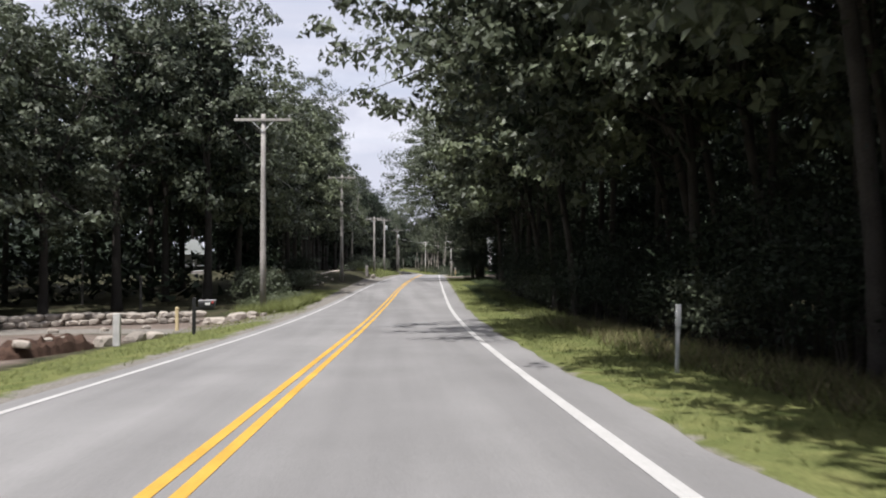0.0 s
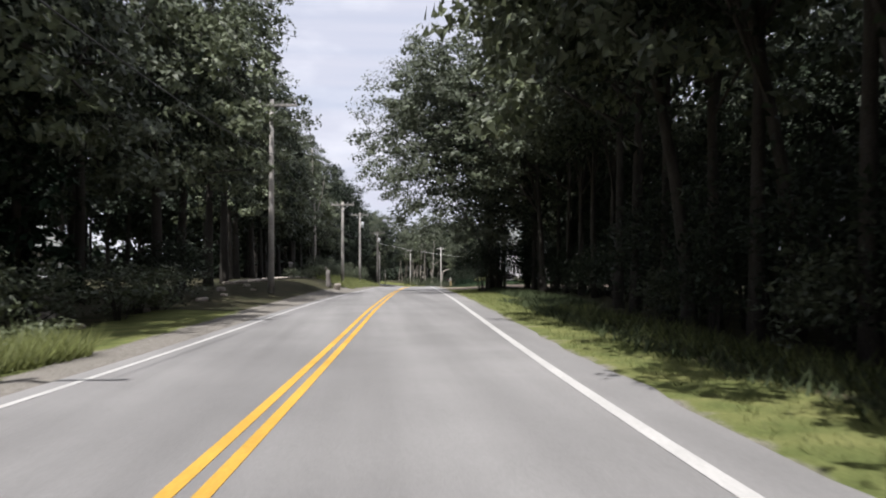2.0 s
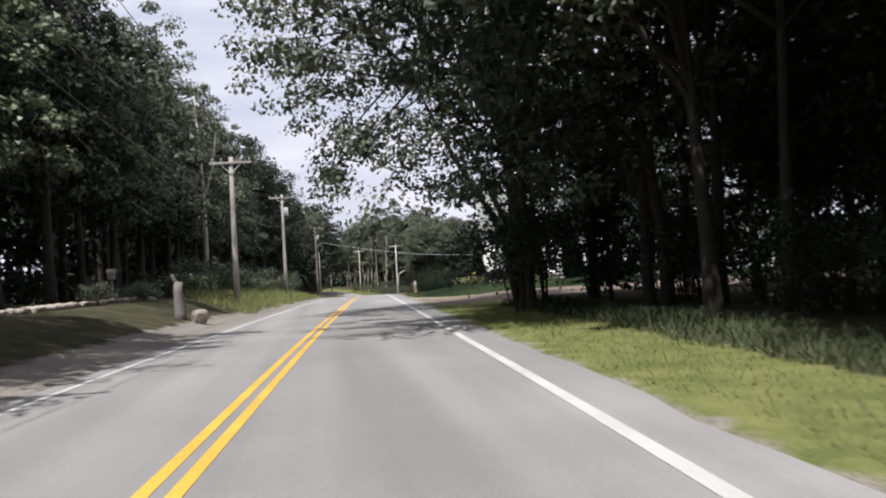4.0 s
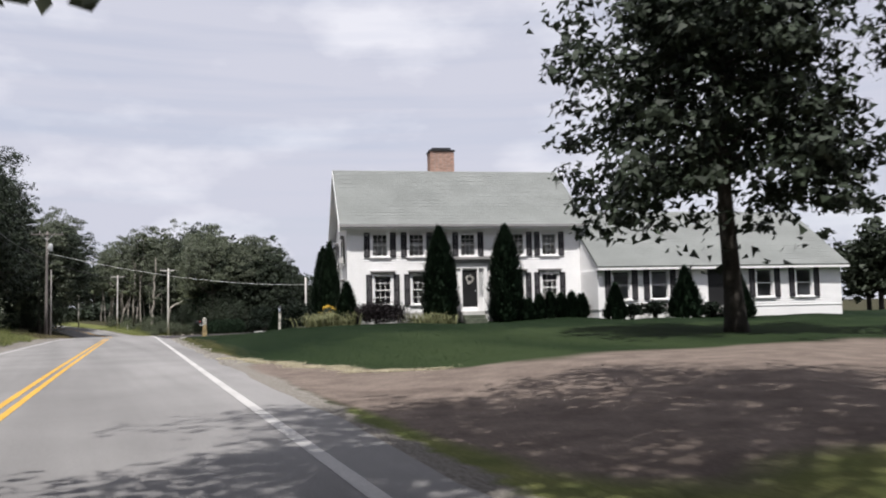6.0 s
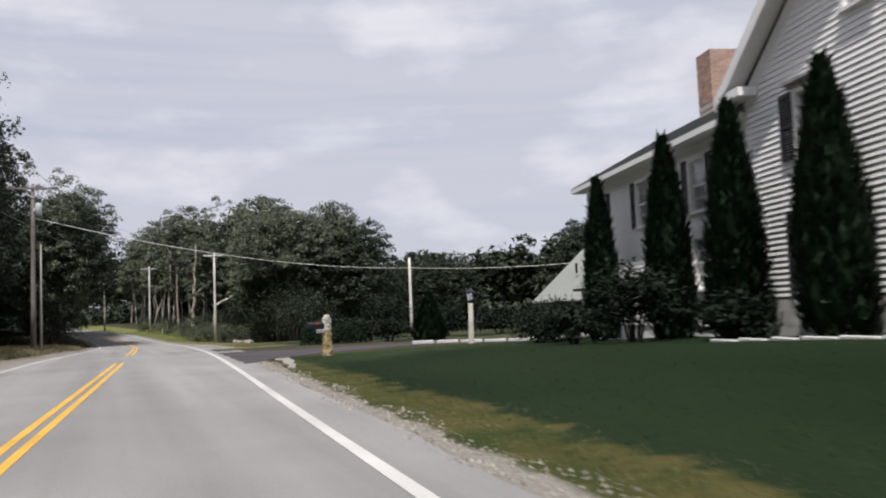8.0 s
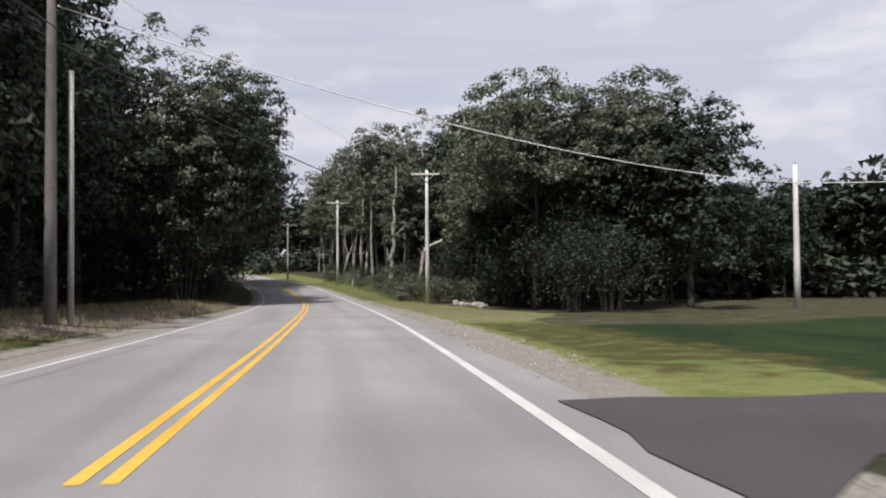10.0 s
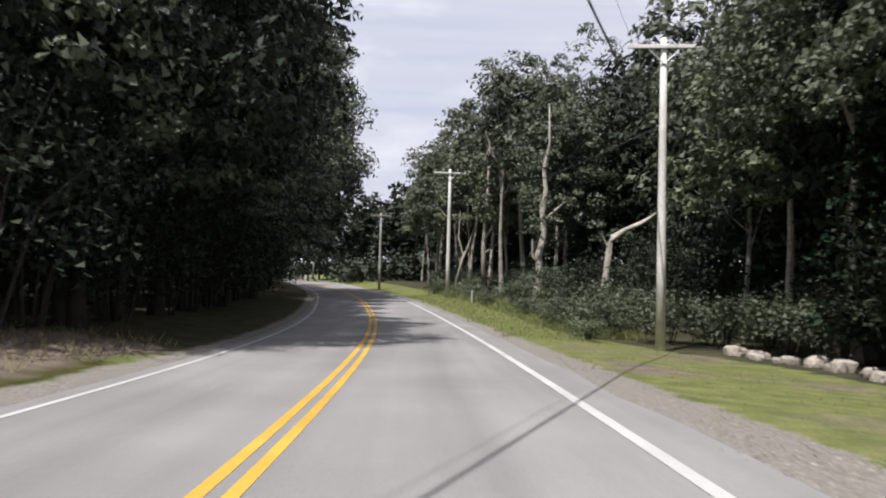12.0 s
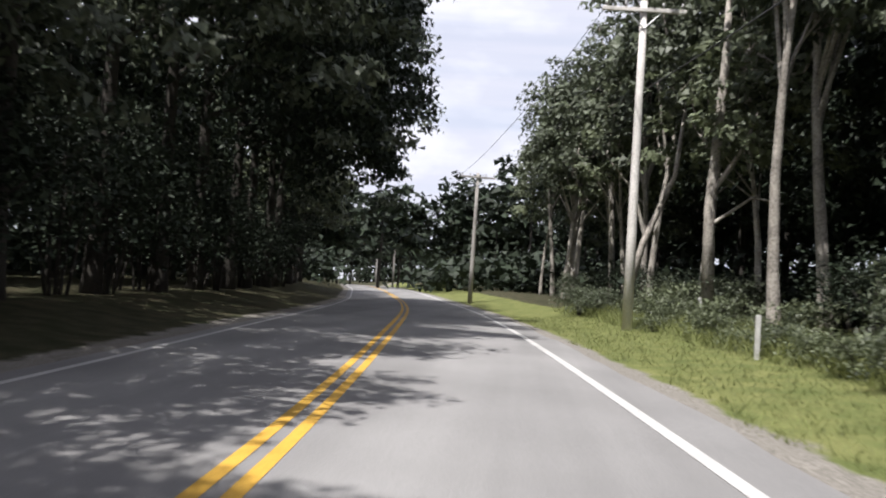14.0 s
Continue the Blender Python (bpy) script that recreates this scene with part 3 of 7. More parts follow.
# ---- utility poles ----
def make_pole(x, y, top, arm=2.6, turn=0.0, mat=None, lamp=False, lean=(0, 0), label=""):
    """A wooden pole with a crossarm, braces and insulators."""
    z0 = gz(x, y)
    ob = new("utility_pole", None)
    ob.matrix_basis = pose(x, y, z0, lean[1], lean[0], turn)
    h = top - z0
    mat = mat or POLE
    part("pole", Geo().tube([(0, 0, -0.4), (0, 0, h * 0.3), (0, 0, h * 0.7), (0, 0, h + 0.25)], [0.165, 0.15, 0.125, 0.105], 12), mat, ob, smooth=True)
    if arm:
        a = arm / 2
        part("crossarm", Geo().box(-a, a, -0.17, -0.06, h - 0.12, h + 0.0), mat, ob, bevel=0.01)
        for s in (-1, 1):
            part("brace", Geo().tube([(s * 0.55, -0.115, h - 0.1), (0.0, -0.13, h - 0.65)], 0.022, 6), STEEL, ob)
        for px in (-a + 0.12, -a * 0.45, a * 0.45, a - 0.12):
            part("insulator", Geo().lathe(px, -0.115, [(0.012, h), (0.012, h + 0.07), (0.045, h + 0.08), (0.05, h + 0.13), (0.03, h + 0.19), (0.012, h + 0.2)], 8), PORCELAIN, ob, smooth=True)
    else:
        part("insulator", Geo().lathe(0.0, 0.0, [(0.03, h + 0.25), (0.05, h + 0.3), (0.03, h + 0.4)], 8), PORCELAIN, ob)
    if lamp:
        part("transformer", Geo().lathe(0.33, -0.05, [(0.17, h - 1.75), (0.2, h - 1.72), (0.2, h - 1.05), (0.17, h - 1.0), (0.05, h - 0.98)], 14), STEEL, ob, "grey metal transformer can", smooth=True)
        part("bracket", Geo().box(0.05, 0.2, -0.1, 0.0, h - 1.5, h - 1.3), STEEL, ob)
    tagged(ob, label or "weathered grey wooden utility pole with a crossarm", "utility pole", "utility poles")
    return ob


make_pole(-5.6, 40.8, 8.95, 2.8, -3)
make_pole(-3.55, 75.85, 9.87, 2.6, -3)
make_pole(-1.1, 113.0, 8.3, 2.2, -6)
make_pole(0.2, 147.2, 10.1, 2.4, -6, lamp=True, label="weathered utility pole with crossarm and transformer")
make_pole(3.1, 194.6, 10.45, 3.0, -3, POLE_DARK, lamp=True, label="dark weathered utility pole with crossarm and transformer")
POLE_PALE = material("sun_bleached_wood", (0.62, 0.59, 0.56), 0.85, 0.25, 0.8, 20, 0.4, 0.2)
make_pole(18.87, 235.8, 9.15, 2.4, -8, POLE_PALE, label="sun-bleached pale wooden utility pole with a crossarm")
make_pole(13.48, 275.15, 10.15, 2.6, 4, POLE_PALE, label="sun-bleached pale wooden utility pole with a crossarm")
make_pole(6.85, 306.0, 9.2, 2.4, 12)
make_pole(33.4, 209.5, 6.4, 0, 0, POLE_PALE, label="bare pale utility pole standing before far trees")
make_pole(-8.8, 373.8, 9.4, 2.2, 20)
make_pole(-18.0, 412.0, 11.0, 2.2, 20)


def wire(a, b, sag, r=0.012, label="black overhead wire between utility poles", mat=None):
    pts = [(a[0] + (b[0] - a[0]) * t, a[1] + (b[1] - a[1]) * t, a[2] + (b[2] - a[2]) * t - sag * 4 * t * (1 - t)) for t in [i / 24 for i in range(25)]]
    tagged(part("overhead_wire", Geo().tube(pts, r, 5), mat or WIRE, smooth=True), label, "wire", "overhead wires")


PALE_WIRE = material("pale_wire", (0.72, 0.71, 0.70), 0.5, 0.1, 3, 30, 0, 0.4)
LINE = [(-5.6, 40.8, 9.0), (-3.55, 75.85, 9.92), (-1.1, 113.0, 8.35), (0.2, 147.2, 10.15), (3.1, 194.6, 10.5), (18.87, 235.8, 9.2), (13.48, 275.15, 10.2), (6.85, 306.0, 9.25)]
for k in range(len(LINE) - 1):
    for o in (-1.1,) if k == 4 else (-1.1, 1.1):
        a, b = LINE[k], LINE[k + 1]
        wire((a[0] + o, a[1] - 0.1, a[2] + 0.1), (b[0] + o, b[1] - 0.1, b[2] + 0.1), 0.5, 0.006 if k == 4 else 0.012)
for k in range(6):
    a, b = LINE[k], LINE[k + 1]
    o = -0.5 if k == 4 else 0.15
    wire((a[0] + o, a[1], a[2] - 2.6), (b[0] + o, b[1], b[2] - 2.6), 0.5, 0.026 if k == 4 else 0.02)
wire((3.25, 194.6, 8.5), (33.4, 209.4, 5.75), 0.9, 0.02, "pale service cable sagging across the lawn", PALE_WIRE)
wire((33.4, 209.4, 5.75), (46.5, 189.8, 5.3), 0.4, 0.02, "pale service cable sagging across the lawn", PALE_WIRE)


# ---- the white house ----
HX, HY, HTURN = 17.7, 140.76, -13.0
HOUSE = pose(HX, HY, 0, 0, 0, HTURN)
FRONT = Matrix.Identity(4)
GABLE = Matrix(((0, 1, 0, 0), (-1, 0, 0, 0), (0, 0, 1, 0), (0, 0, 0, 1)))


def at_house(u, v):
    p = HOUSE @ Vector((u, v, 0))
    return p.x, p.y


def wall_cells(g, m, x0, x1, z0, z1, holes, y0=0.0, y1=0.2):
    """A wall with openings right through it."""
    xs = sorted({x0, x1, *[h[0] for h in holes], *[h[1] for h in holes]})
    zs = sorted({z0, z1, *[h[2] for h in holes], *[h[3] for h in holes]})
    for a, b in zip(xs, xs[1:]):
        run = None
        for c, d in zip(zs, zs[1:]):
            mx, mz = (a + b) / 2, (c + d) / 2
            solid = not any(h[0] < mx < h[1] and h[2] < mz < h[3] for h in holes)
            if solid and run is None:
                run = c
            if run is not None and (not solid or d == z1):
                g.box(a, b, y0, y1, run, d if solid else c, m)
                run = None


def clapboards(parent, m, span, z0, z1, holes, joined=None, course=0.115):
    """Overlapping boards, each thicker at its lower edge."""
    z = z0
    while z < z1 - 0.02:
        a, b = span(z + course / 2)
        cuts = sorted([(h[0], h[1]) for h in holes if h[2] < z + course * 0.6 and h[3] > z + course * 0.4])
        spans, s = [], a
        for c, d in cuts:
            if c > s:
                spans.append((s, min(c, b)))
            s = max(s, d)
        if s < b:
            spans.append((s, b))
        for c, d in spans:
            if d - c < 0.03:
                continue
            g = joined or Geo()
            p = [(c, -0.03, z), (d, -0.03, z), (d, 0.0, z), (c, 0.0, z), (c, -0.008, z + course + 0.012), (d, -0.008, z + course + 0.012), (d, 0, z + course + 0.012), (c, 0, z + course + 0.012)]
            g.add([m @ Vector(q) for q in p], [(3, 2, 1, 0), (4, 5, 6, 7), (0, 1, 5, 4), (1, 2, 6, 5), (2, 3, 7, 6), (3, 0, 4, 7)])
            if not joined:
                part("clapboard", g, SIDING, parent)
        z += course


def shutter(parent, m, x0, x1, z0, z1):
    g = Geo()
    y = -0.075
    for a, b, c, d in ((x0, x0 + 0.05, z0, z1), (x1 - 0.05, x1, z0, z1), (x0 + 0.05, x1 - 0.05, z0, z0 + 0.08), (x0 + 0.05, x1 - 0.05, z1 - 0.08, z1), (x0 + 0.05, x1 - 0.05, (z0 + z1) / 2 - 0.03, (z0 + z1) / 2 + 0.03)):
        g.box(a, b, y, y + 0.04, c, d, m)
    ob = part("shutter", g, SHUTTER, parent, "charcoal louvred shutter")
    n = int((z1 - z0) / 0.06)
    for i in range(n):
        zz = z0 + 0.08 + (z1 - z0 - 0.16) * i / n
        v = [m @ Vector((x, y + q, zz + h)) for x in (x0 + 0.045, x1 - 0.045) for q, h in ((0.006, 0.0), (0.033, 0.047), (0.036, 0.045), (0.010, -0.002))]
        part("slat", Geo().add(v, [(0, 1, 5, 4), (1, 2, 6, 5), (2, 3, 7, 6), (3, 0, 4, 7)]), SHUTTER, ob)


def window(parent, m, x0, x1, z0, z1, rows=(2, 2), cols=3, hood=False, shutters=True, cover=0.34, curtain=0.0, sw=0.30):
    """A double-hung window: casing, sill, two sashes with bars, panes."""
    w = Geo()
    t = 0.11
    for a, b, c, d in ((x0 - t, x0, z0 - 0.02, z1 + t), (x1, x1 + t, z0 - 0.02, z1 + t), (x0, x1, z1, z1 + t)):
        w.box(a, b, -0.05, 0.06, c, d, m)
    ob = part("window", w, TRIM, parent)
    part("sill", Geo().box(x0 - t - 0.04, x1 + t + 0.04, -0.10, 0.06, z0 - 0.08, z0 - 0.02, m), TRIM, ob)
    zm = (z0 + z1) / 2
    for k, (c, d, y) in enumerate(((z0 - 0.02, zm + 0.02, 0.045), (zm - 0.02, z1, 0.015))):
        s = Geo()
        for a, b, e, f in ((x0, x0 + 0.045, c, d), (x1 - 0.045, x1, c, d), (x0 + 0.045, x1 - 0.045, c, c + 0.05), (x0 + 0.045, x1 - 0.045, d - 0.04, d)):
            s.box(a, b, y, y + 0.03, e, f, m)
        for i in range(1, cols):
            xx = x0 + 0.045 + (x1 - x0 - 0.09) * i / cols
            s.box(xx - 0.011, xx + 0.011, y + 0.004, y + 0.026, c + 0.05, d - 0.04, m)
        for j in range(1, rows[k]):
            zz = c + 0.05 + (d - c - 0.09) * j / rows[k]
            s.box(x0 + 0.045, x1 - 0.045, y + 0.002, y + 0.028, zz - 0.011, zz + 0.011, m)
        part("sash", s, TRIM, ob)
        part("pane", Geo().box(x0 + 0.04, x1 - 0.04, y + 0.012, y + 0.017, c + 0.04, d - 0.03, m), GLASS, ob)
    if curtain:
        g = Geo()
        n = 14
        for c0, c1 in ((x0, x0 + (x1 - x0) * 0.33), (x1 - (x1 - x0) * 0.33, x1)):
            pts = [(c0 + (c1 - c0) * i / n, 0.17 + 0.02 * math.sin(i * 1.9)) for i in range(n + 1)]
            v = [m @ Vector((p, q, z)) for p, q in pts for z in (z0, z0 + (z1 - z0) * curtain)]
            g.add(v, [(2 * i, 2 * i + 2, 2 * i + 3, 2 * i + 1) for i in range(n)])
        part("curtain", g, CURTAIN, ob, "pale gathered curtain")
    if hood:
        h = Geo()
        h.box(x0 - t - 0.05, x1 + t + 0.05, -0.12, 0.0, z1 + t, z1 + t + 0.07, m)
        h.box(x0 - t - 0.10, x1 + t + 0.10, -0.19, 0.0, z1 + t + 0.07, z1 + t + 0.13, m)
        part("lintel", h, GREY_TRIM, ob, "grey painted moulded lintel")
    if shutters:
        shutter(parent, m, x0 - t - sw - 0.01, x0 - t - 0.01, z0 - 0.04, z1 + 0.07)
        shutter(parent, m, x1 + t + 0.01, x1 + t + sw + 0.01, z0 - 0.04, z1 + 0.07)


def shingled(name, parent, corners, n, label, mat=None):
    """A roof slope of stepped courses between an eave edge (a, b) and a ridge edge (d, c)."""
    a, b, c, d = [Vector(q) for q in corners]
    up = (b - a).cross(d - a).normalized()
    if up.z < 0:
        up = -up
    g = Geo()
    g.add([a - up * 0.12, b - up * 0.12, c - up * 0.12, d - up * 0.12, a, b, c, d], [(3, 2, 1, 0), (0, 1, 5, 4), (1, 2, 6, 5), (2, 3, 7, 6), (3, 0, 4, 7), (4, 5, 6, 7)])
    v, f = [], []
    for i in range(n + 1):
        p, q = a.lerp(d, i / n), b.lerp(c, i / n)
        v += [p + up * 0.004, q + up * 0.004, p + up * 0.02, q + up * 0.02]
        if i < n:
            f += [(4 * i, 4 * i + 1, 4 * i + 3, 4 * i + 2), (4 * i + 2, 4 * i + 3, 4 * i + 5, 4 * i + 4)]
    g.add(v, f)
    return part(name, g, mat or SHINGLE, parent, label)


def brick_stack(parent, x0, x1, y0, y1, z0, z1):
    part("core", Geo().box(x0 + 0.012, x1 - 0.012, y0 + 0.012, y1 - 0.012, z0 - 0.6, z1), MORTAR, parent)
    stretch = Geo().box(-0.098, 0.098, -0.05, 0.05, -0.029, 0.029).mesh("brick", BRICK)
    z, row = z0, 0
    while z < z1:
        for side in range(4):
            L = (x1 - x0) if side % 2 == 0 else (y1 - y0)
            k = int(round(L / 0.21))
            for i in range(k):
                s = (i + 0.5) / k
                x = (x0 + (x1 - x0) * s, x1 - 0.05, x0 + (x1 - x0) * s, x0 + 0.05)[side]
                y = (y0 + 0.05, y0 + (y1 - y0) * s, y1 - 0.05, y0 + (y1 - y0) * s)[side]
                b = new("brick", stretch)
                b.parent = parent
                b.matrix_basis = pose(x + (0.05 if row % 2 and side % 2 == 0 and i < k - 1 else 0), y, z + 0.03, 0, 0, 90 if side % 2 else 0)
        z += 0.072
        row += 1


def build_house():
    W, D, EAVE, RIDGE, BASE = 11.85, 9.2, 5.85, 9.33, 1.05
    SILL = 1.62
    house = new("white_house", None)
    house.matrix_basis = HOUSE
    tagged(house, "white clapboard colonial house with charcoal shutters and grey roof", "house")
    up = [(1.2, 1.95), (3.02, 3.77), (5.62, 6.37), (8.15, 8.9), (9.85, 10.6)]
    low = [(1.28, 2.1), (3.15, 3.97), (8.0, 8.82), (9.8, 10.62)]
    door_u = (5.65, 6.42)
    fh = [(a, b, 4.38, 5.48) for a, b in up] + [(a, b, 2.02, 3.42) for a, b in low] + [(door_u[0], door_u[1], SILL + 0.2, 3.66)]
    gh = [(-2.78, -2.06, 1.9, 3.14), (-2.9, -2.16, 4.2, 5.36), (-7.3, -6.6, 1.9, 3.14), (-7.3, -6.6, 4.2, 5.36)]
    front, gable, back = Geo(), Geo(), Geo()
    wall_cells(front, FRONT, 0, W, BASE, EAVE, fh)
    wall_cells(gable, GABLE, -D, -0.2, BASE, EAVE, gh)
    s = (RIDGE - 0.12 - EAVE) / (D / 2)

    def slab(a0, b0, z0, a1, b1, z1):
        gable.add([GABLE @ Vector((x, y, z)) for y in (0, 0.2) for x, z in ((a0, z0), (b0, z0), (b1, z1), (a1, z1))], [(0, 1, 2, 3), (7, 6, 5, 4), (0, 4, 5, 1), (1, 5, 6, 2), (2, 6, 7, 3), (3, 7, 4, 0)])

    lo, hi = lambda z: -D + (z - EAVE) / s, lambda z: -(z - EAVE) / s
    za, zb = 6.4, 7.5
    slab(lo(EAVE), hi(EAVE), EAVE, lo(za), hi(za), za)
    slab(lo(za), -5.66, za, lo(zb), -5.66, zb)
    slab(-5.06, -4.32, za, -5.06, -4.32, zb)
    slab(-3.72, hi(za), za, -3.72, hi(zb), zb)
    slab(lo(zb), hi(zb), zb, -D / 2 - 0.02, -D / 2 + 0.02, RIDGE - 0.13)
    wf = part("front_wall", front, SIDING, house)
    wg = part("gable_wall", gable, SIDING, house)
    back.box(W - 0.2, W, 0.2, D, BASE, EAVE)
    back.box(0.2, W - 0.2, D - 0.2, D, BASE, EAVE)
    back.add([(W, 0, EAVE), (W, D, EAVE), (W, D / 2, RIDGE - 0.12), (W - 0.2, 0, EAVE), (W - 0.2, D, EAVE), (W - 0.2, D / 2, RIDGE - 0.12)], [(0, 1, 2), (5, 4, 3), (0, 3, 4, 1), (1, 4, 5, 2), (2, 5, 3, 0)])
    part("rear_wall", back, SIDING, house)
    part("floor", Geo().box(0.2, W - 0.2, 0.2, D - 0.2, 3.75, 3.95).box(0.2, W - 0.2, 0.2, D - 0.2, 1.2, 1.35), TRIM, house)
    clap_f = [(a - 0.11, b + 0.11, c - 0.08, d + 0.24) if d < 4 else (a - 0.11, b + 0.11, c - 0.08, d + 0.11) for a, b, c, d in fh[:-1]] + [(4.95, 7.1, 0, 4.35)]
    clapboards(wf, FRONT, lambda z: (0.11, W - 0.11), SILL, EAVE - 0.42, clap_f)
    attic = [(-4.32, -3.72, 6.4, 7.5), (-5.66, -5.06, 6.4, 7.5)]
    clap_g = [(a - 0.11, b + 0.11, c - 0.08, d + 0.24) for a, b, c, d in gh] + [(a - 0.11, b + 0.11, c - 0.08, d + 0.24) for a, b, c, d in attic]

    def span(z):
        k = max(0.0, (z - EAVE + 0.3)) / s
        return -D + 0.11 + k, -0.11 - k

    clapboards(wg, GABLE, span, SILL, RIDGE - 0.6, clap_g)
    # trim
    for a, b in ((0, 0.12), (W - 0.12, W)):
        part("corner_board", Geo().box(a, b, -0.045, 0.0, SILL - 0.1, EAVE), TRIM, house)
    part("corner_board", Geo().box(-0.045, 0.0, -0.045, 0.12, SILL - 0.1, EAVE), TRIM, house)
    part("frieze", Geo().box(0, W, -0.05, 0, EAVE - 0.42, EAVE - 0.05), TRIM, house)
    part("foundation", Geo().box(-0.02, W + 0.02, -0.02, D + 0.02, 0.4, BASE + 0.02).box(-0.02, W + 0.02, -0.02, 0.0, BASE, SILL - 0.02).box(-0.02, 0.0, 0.0, D, BASE, SILL - 0.02), GRANITE, house, "granite foundation")
    o = 0.42
    part("eave", Geo().box(-o, W + o, -o, 0.0, EAVE - 0.10, EAVE - 0.05).box(-o, W + o, -o - 0.03, -o, EAVE - 0.16, EAVE + 0.06), TRIM, house, "white boxed eave")
    part("eave", Geo().box(-o, W + o, D, D + o, EAVE - 0.10, EAVE - 0.05), TRIM, house)
    part("gutter", Geo().box(-o, W + o, -o - 0.12, -o - 0.03, EAVE - 0.05, EAVE + 0.07), GREY_TRIM, house, "grey painted gutter")
    part("eave_return", Geo().box(-o, 0.0, -0.0, 0.55, EAVE - 0.16, EAVE + 0.02), TRIM, house)
    part("eave_return", Geo().box(-o, 0.0, D - 0.55, D, EAVE - 0.16, EAVE + 0.02), TRIM, house)
    zl = EAVE + 0.02
    shingled("roof", house, ((-o, -o - 0.05, zl), (W + o, -o - 0.05, zl), (W + o, D / 2, RIDGE + 0.1), (-o, D / 2, RIDGE + 0.1)), 38, "weathered grey shingle roof slope")
    shingled("roof", house, ((W + o, D + o, zl), (-o, D + o, zl), (-o, D / 2, RIDGE + 0.1), (W + o, D / 2, RIDGE + 0.1)), 38, "weathered grey shingle roof slope")
    k = (RIDGE + 0.1 - zl) / (D / 2 + o)
    for x0, x1 in ((-o - 0.02, -o + 0.03), (W + o - 0.03, W + o + 0.02)):
        for sgn in (0, 1):
            y0, y1 = (-o, D / 2) if sgn == 0 else (D + o, D / 2)
            v = [(x, y, z + e) for x in (x0, x1) for y, z in ((y0, zl), (y1, RIDGE + 0.1)) for e in (-0.3, -0.01)]
            part("rake_board", Geo().add(v, [(0, 1, 3, 2), (4, 6, 7, 5), (0, 4, 5, 1), (2, 3, 7, 6), (1, 5, 7, 3), (0, 2, 6, 4)]), TRIM, house)
    for y0, y1 in ((-o, D / 2), (D + o, D / 2)):
        v = [(x, y, z - 0.16 - e) for e in (0, 0.03) for x in (-o, 0.0) for y, z in ((y0, zl), (y1, RIDGE + 0.1))]
        part("soffit", Geo().add(v, [(0, 1, 3, 2), (4, 6, 7, 5), (0, 4, 5, 1), (2, 3, 7, 6), (1, 5, 7, 3), (0, 2, 6, 4)]), TRIM, house)
    # openings
    for i, (a, b) in enumerate(up):
        window(house, FRONT, a, b, 4.38, 5.48, (2, 2), 3, False, True, curtain=0.6, sw=0.29)
    for a, b in low:
        window(house, FRONT, a, b, 2.02, 3.42, (2, 2), 3, True, True, curtain=0.0 if a < 9 else 0.7, sw=0.29)
    for a, b, c, d in gh:
        window(house, GABLE, a, b, c, d, (1, 1), 1, True, True, sw=0.4)
    for a, b, c, d in attic:
        window(house, GABLE @ pose(0, -0.02, 0), a, b, c, d, (1, 1), 1, True, False)
    # air conditioner in the upper gable window
    part("air_conditioner", Geo().box(-2.72, -2.34, -0.28, 0.1, 4.22, 4.5, GABLE), GRANITE, house, "white window air conditioner", bevel=0.01)
    # front door
    g = Geo()
    a, b = door_u
    for x0, x1, z0, z1 in ((a - 0.52, a - 0.34, SILL, 4.0), (b + 0.34, b + 0.52, SILL, 4.0), (a - 0.08, a, SILL, 3.74), (b, b + 0.08, SILL, 3.74), (a - 0.34, b + 0.34, 3.74, 4.0)):
        g.box(x0, x1, -0.09, 0.05, z0, z1)
    g.box(a - 0.34, a - 0.08, -0.02, 0.05, SILL, 3.74)
    g.box(b + 0.08, b + 0.34, -0.02, 0.05, SILL, 2.3)
    frame_ob = part("door_surround", g, TRIM, house, "white pilastered door surround")
    part("entablature", Geo().box(a - 0.62, b + 0.62, -0.16, 0.0, 4.0, 4.18).box(a - 0.72, b + 0.72, -0.26, 0.0, 4.18, 4.3), GREY_TRIM, frame_ob, "grey moulded door hood")
    d = Geo().box(a, b, 0.0, 0.05, SILL + 0.2, 3.66)
    for x0, x1, z0, z1 in ((a + 0.09, (a + b) / 2 - 0.04, 1.95, 2.55), ((a + b) / 2 + 0.04, b - 0.09, 1.95, 2.55), (a + 0.09, (a + b) / 2 - 0.04, 2.7, 3.5), ((a + b) / 2 + 0.04, b - 0.09, 2.7, 3.5)):
        d.box(x0, x1, -0.015, 0.0, z0, z1)
    door = part("front_door", d, BLACK, house, "black panelled front door")
    part("handle", Geo().tube([(b - 0.09, -0.06, 2.55), (b - 0.09, -0.06, 2.7)], 0.015, 6), STEEL, door)
    wr = Geo()
    rng = np.random.default_rng(9)
    for i in range(90):
        t0 = rng.uniform(0, 6.28)
        r = 0.17 + rng.normal() * 0.03
        c = Vector(((a + b) / 2 + r * math.cos(t0), -0.05 + rng.normal() * 0.015, 3.2 + r * math.sin(t0)))
        e = Vector((rng.normal(), rng.normal() * 0.4, rng.normal())).normalized() * 0.06
        n = Vector((rng.normal(), -1, rng.normal())).normalized().cross(e).normalized() * 0.02
        wr.add([c - e, c + n, c + e, c - n], [(0, 1, 2, 3)])
    part("wreath", wr, CURTAIN, door, "dried pale wreath")
    part("sidelight", Geo().box(b + 0.09, b + 0.33, 0.0, 0.01, 2.3, 3.7), GLASS, frame_ob)
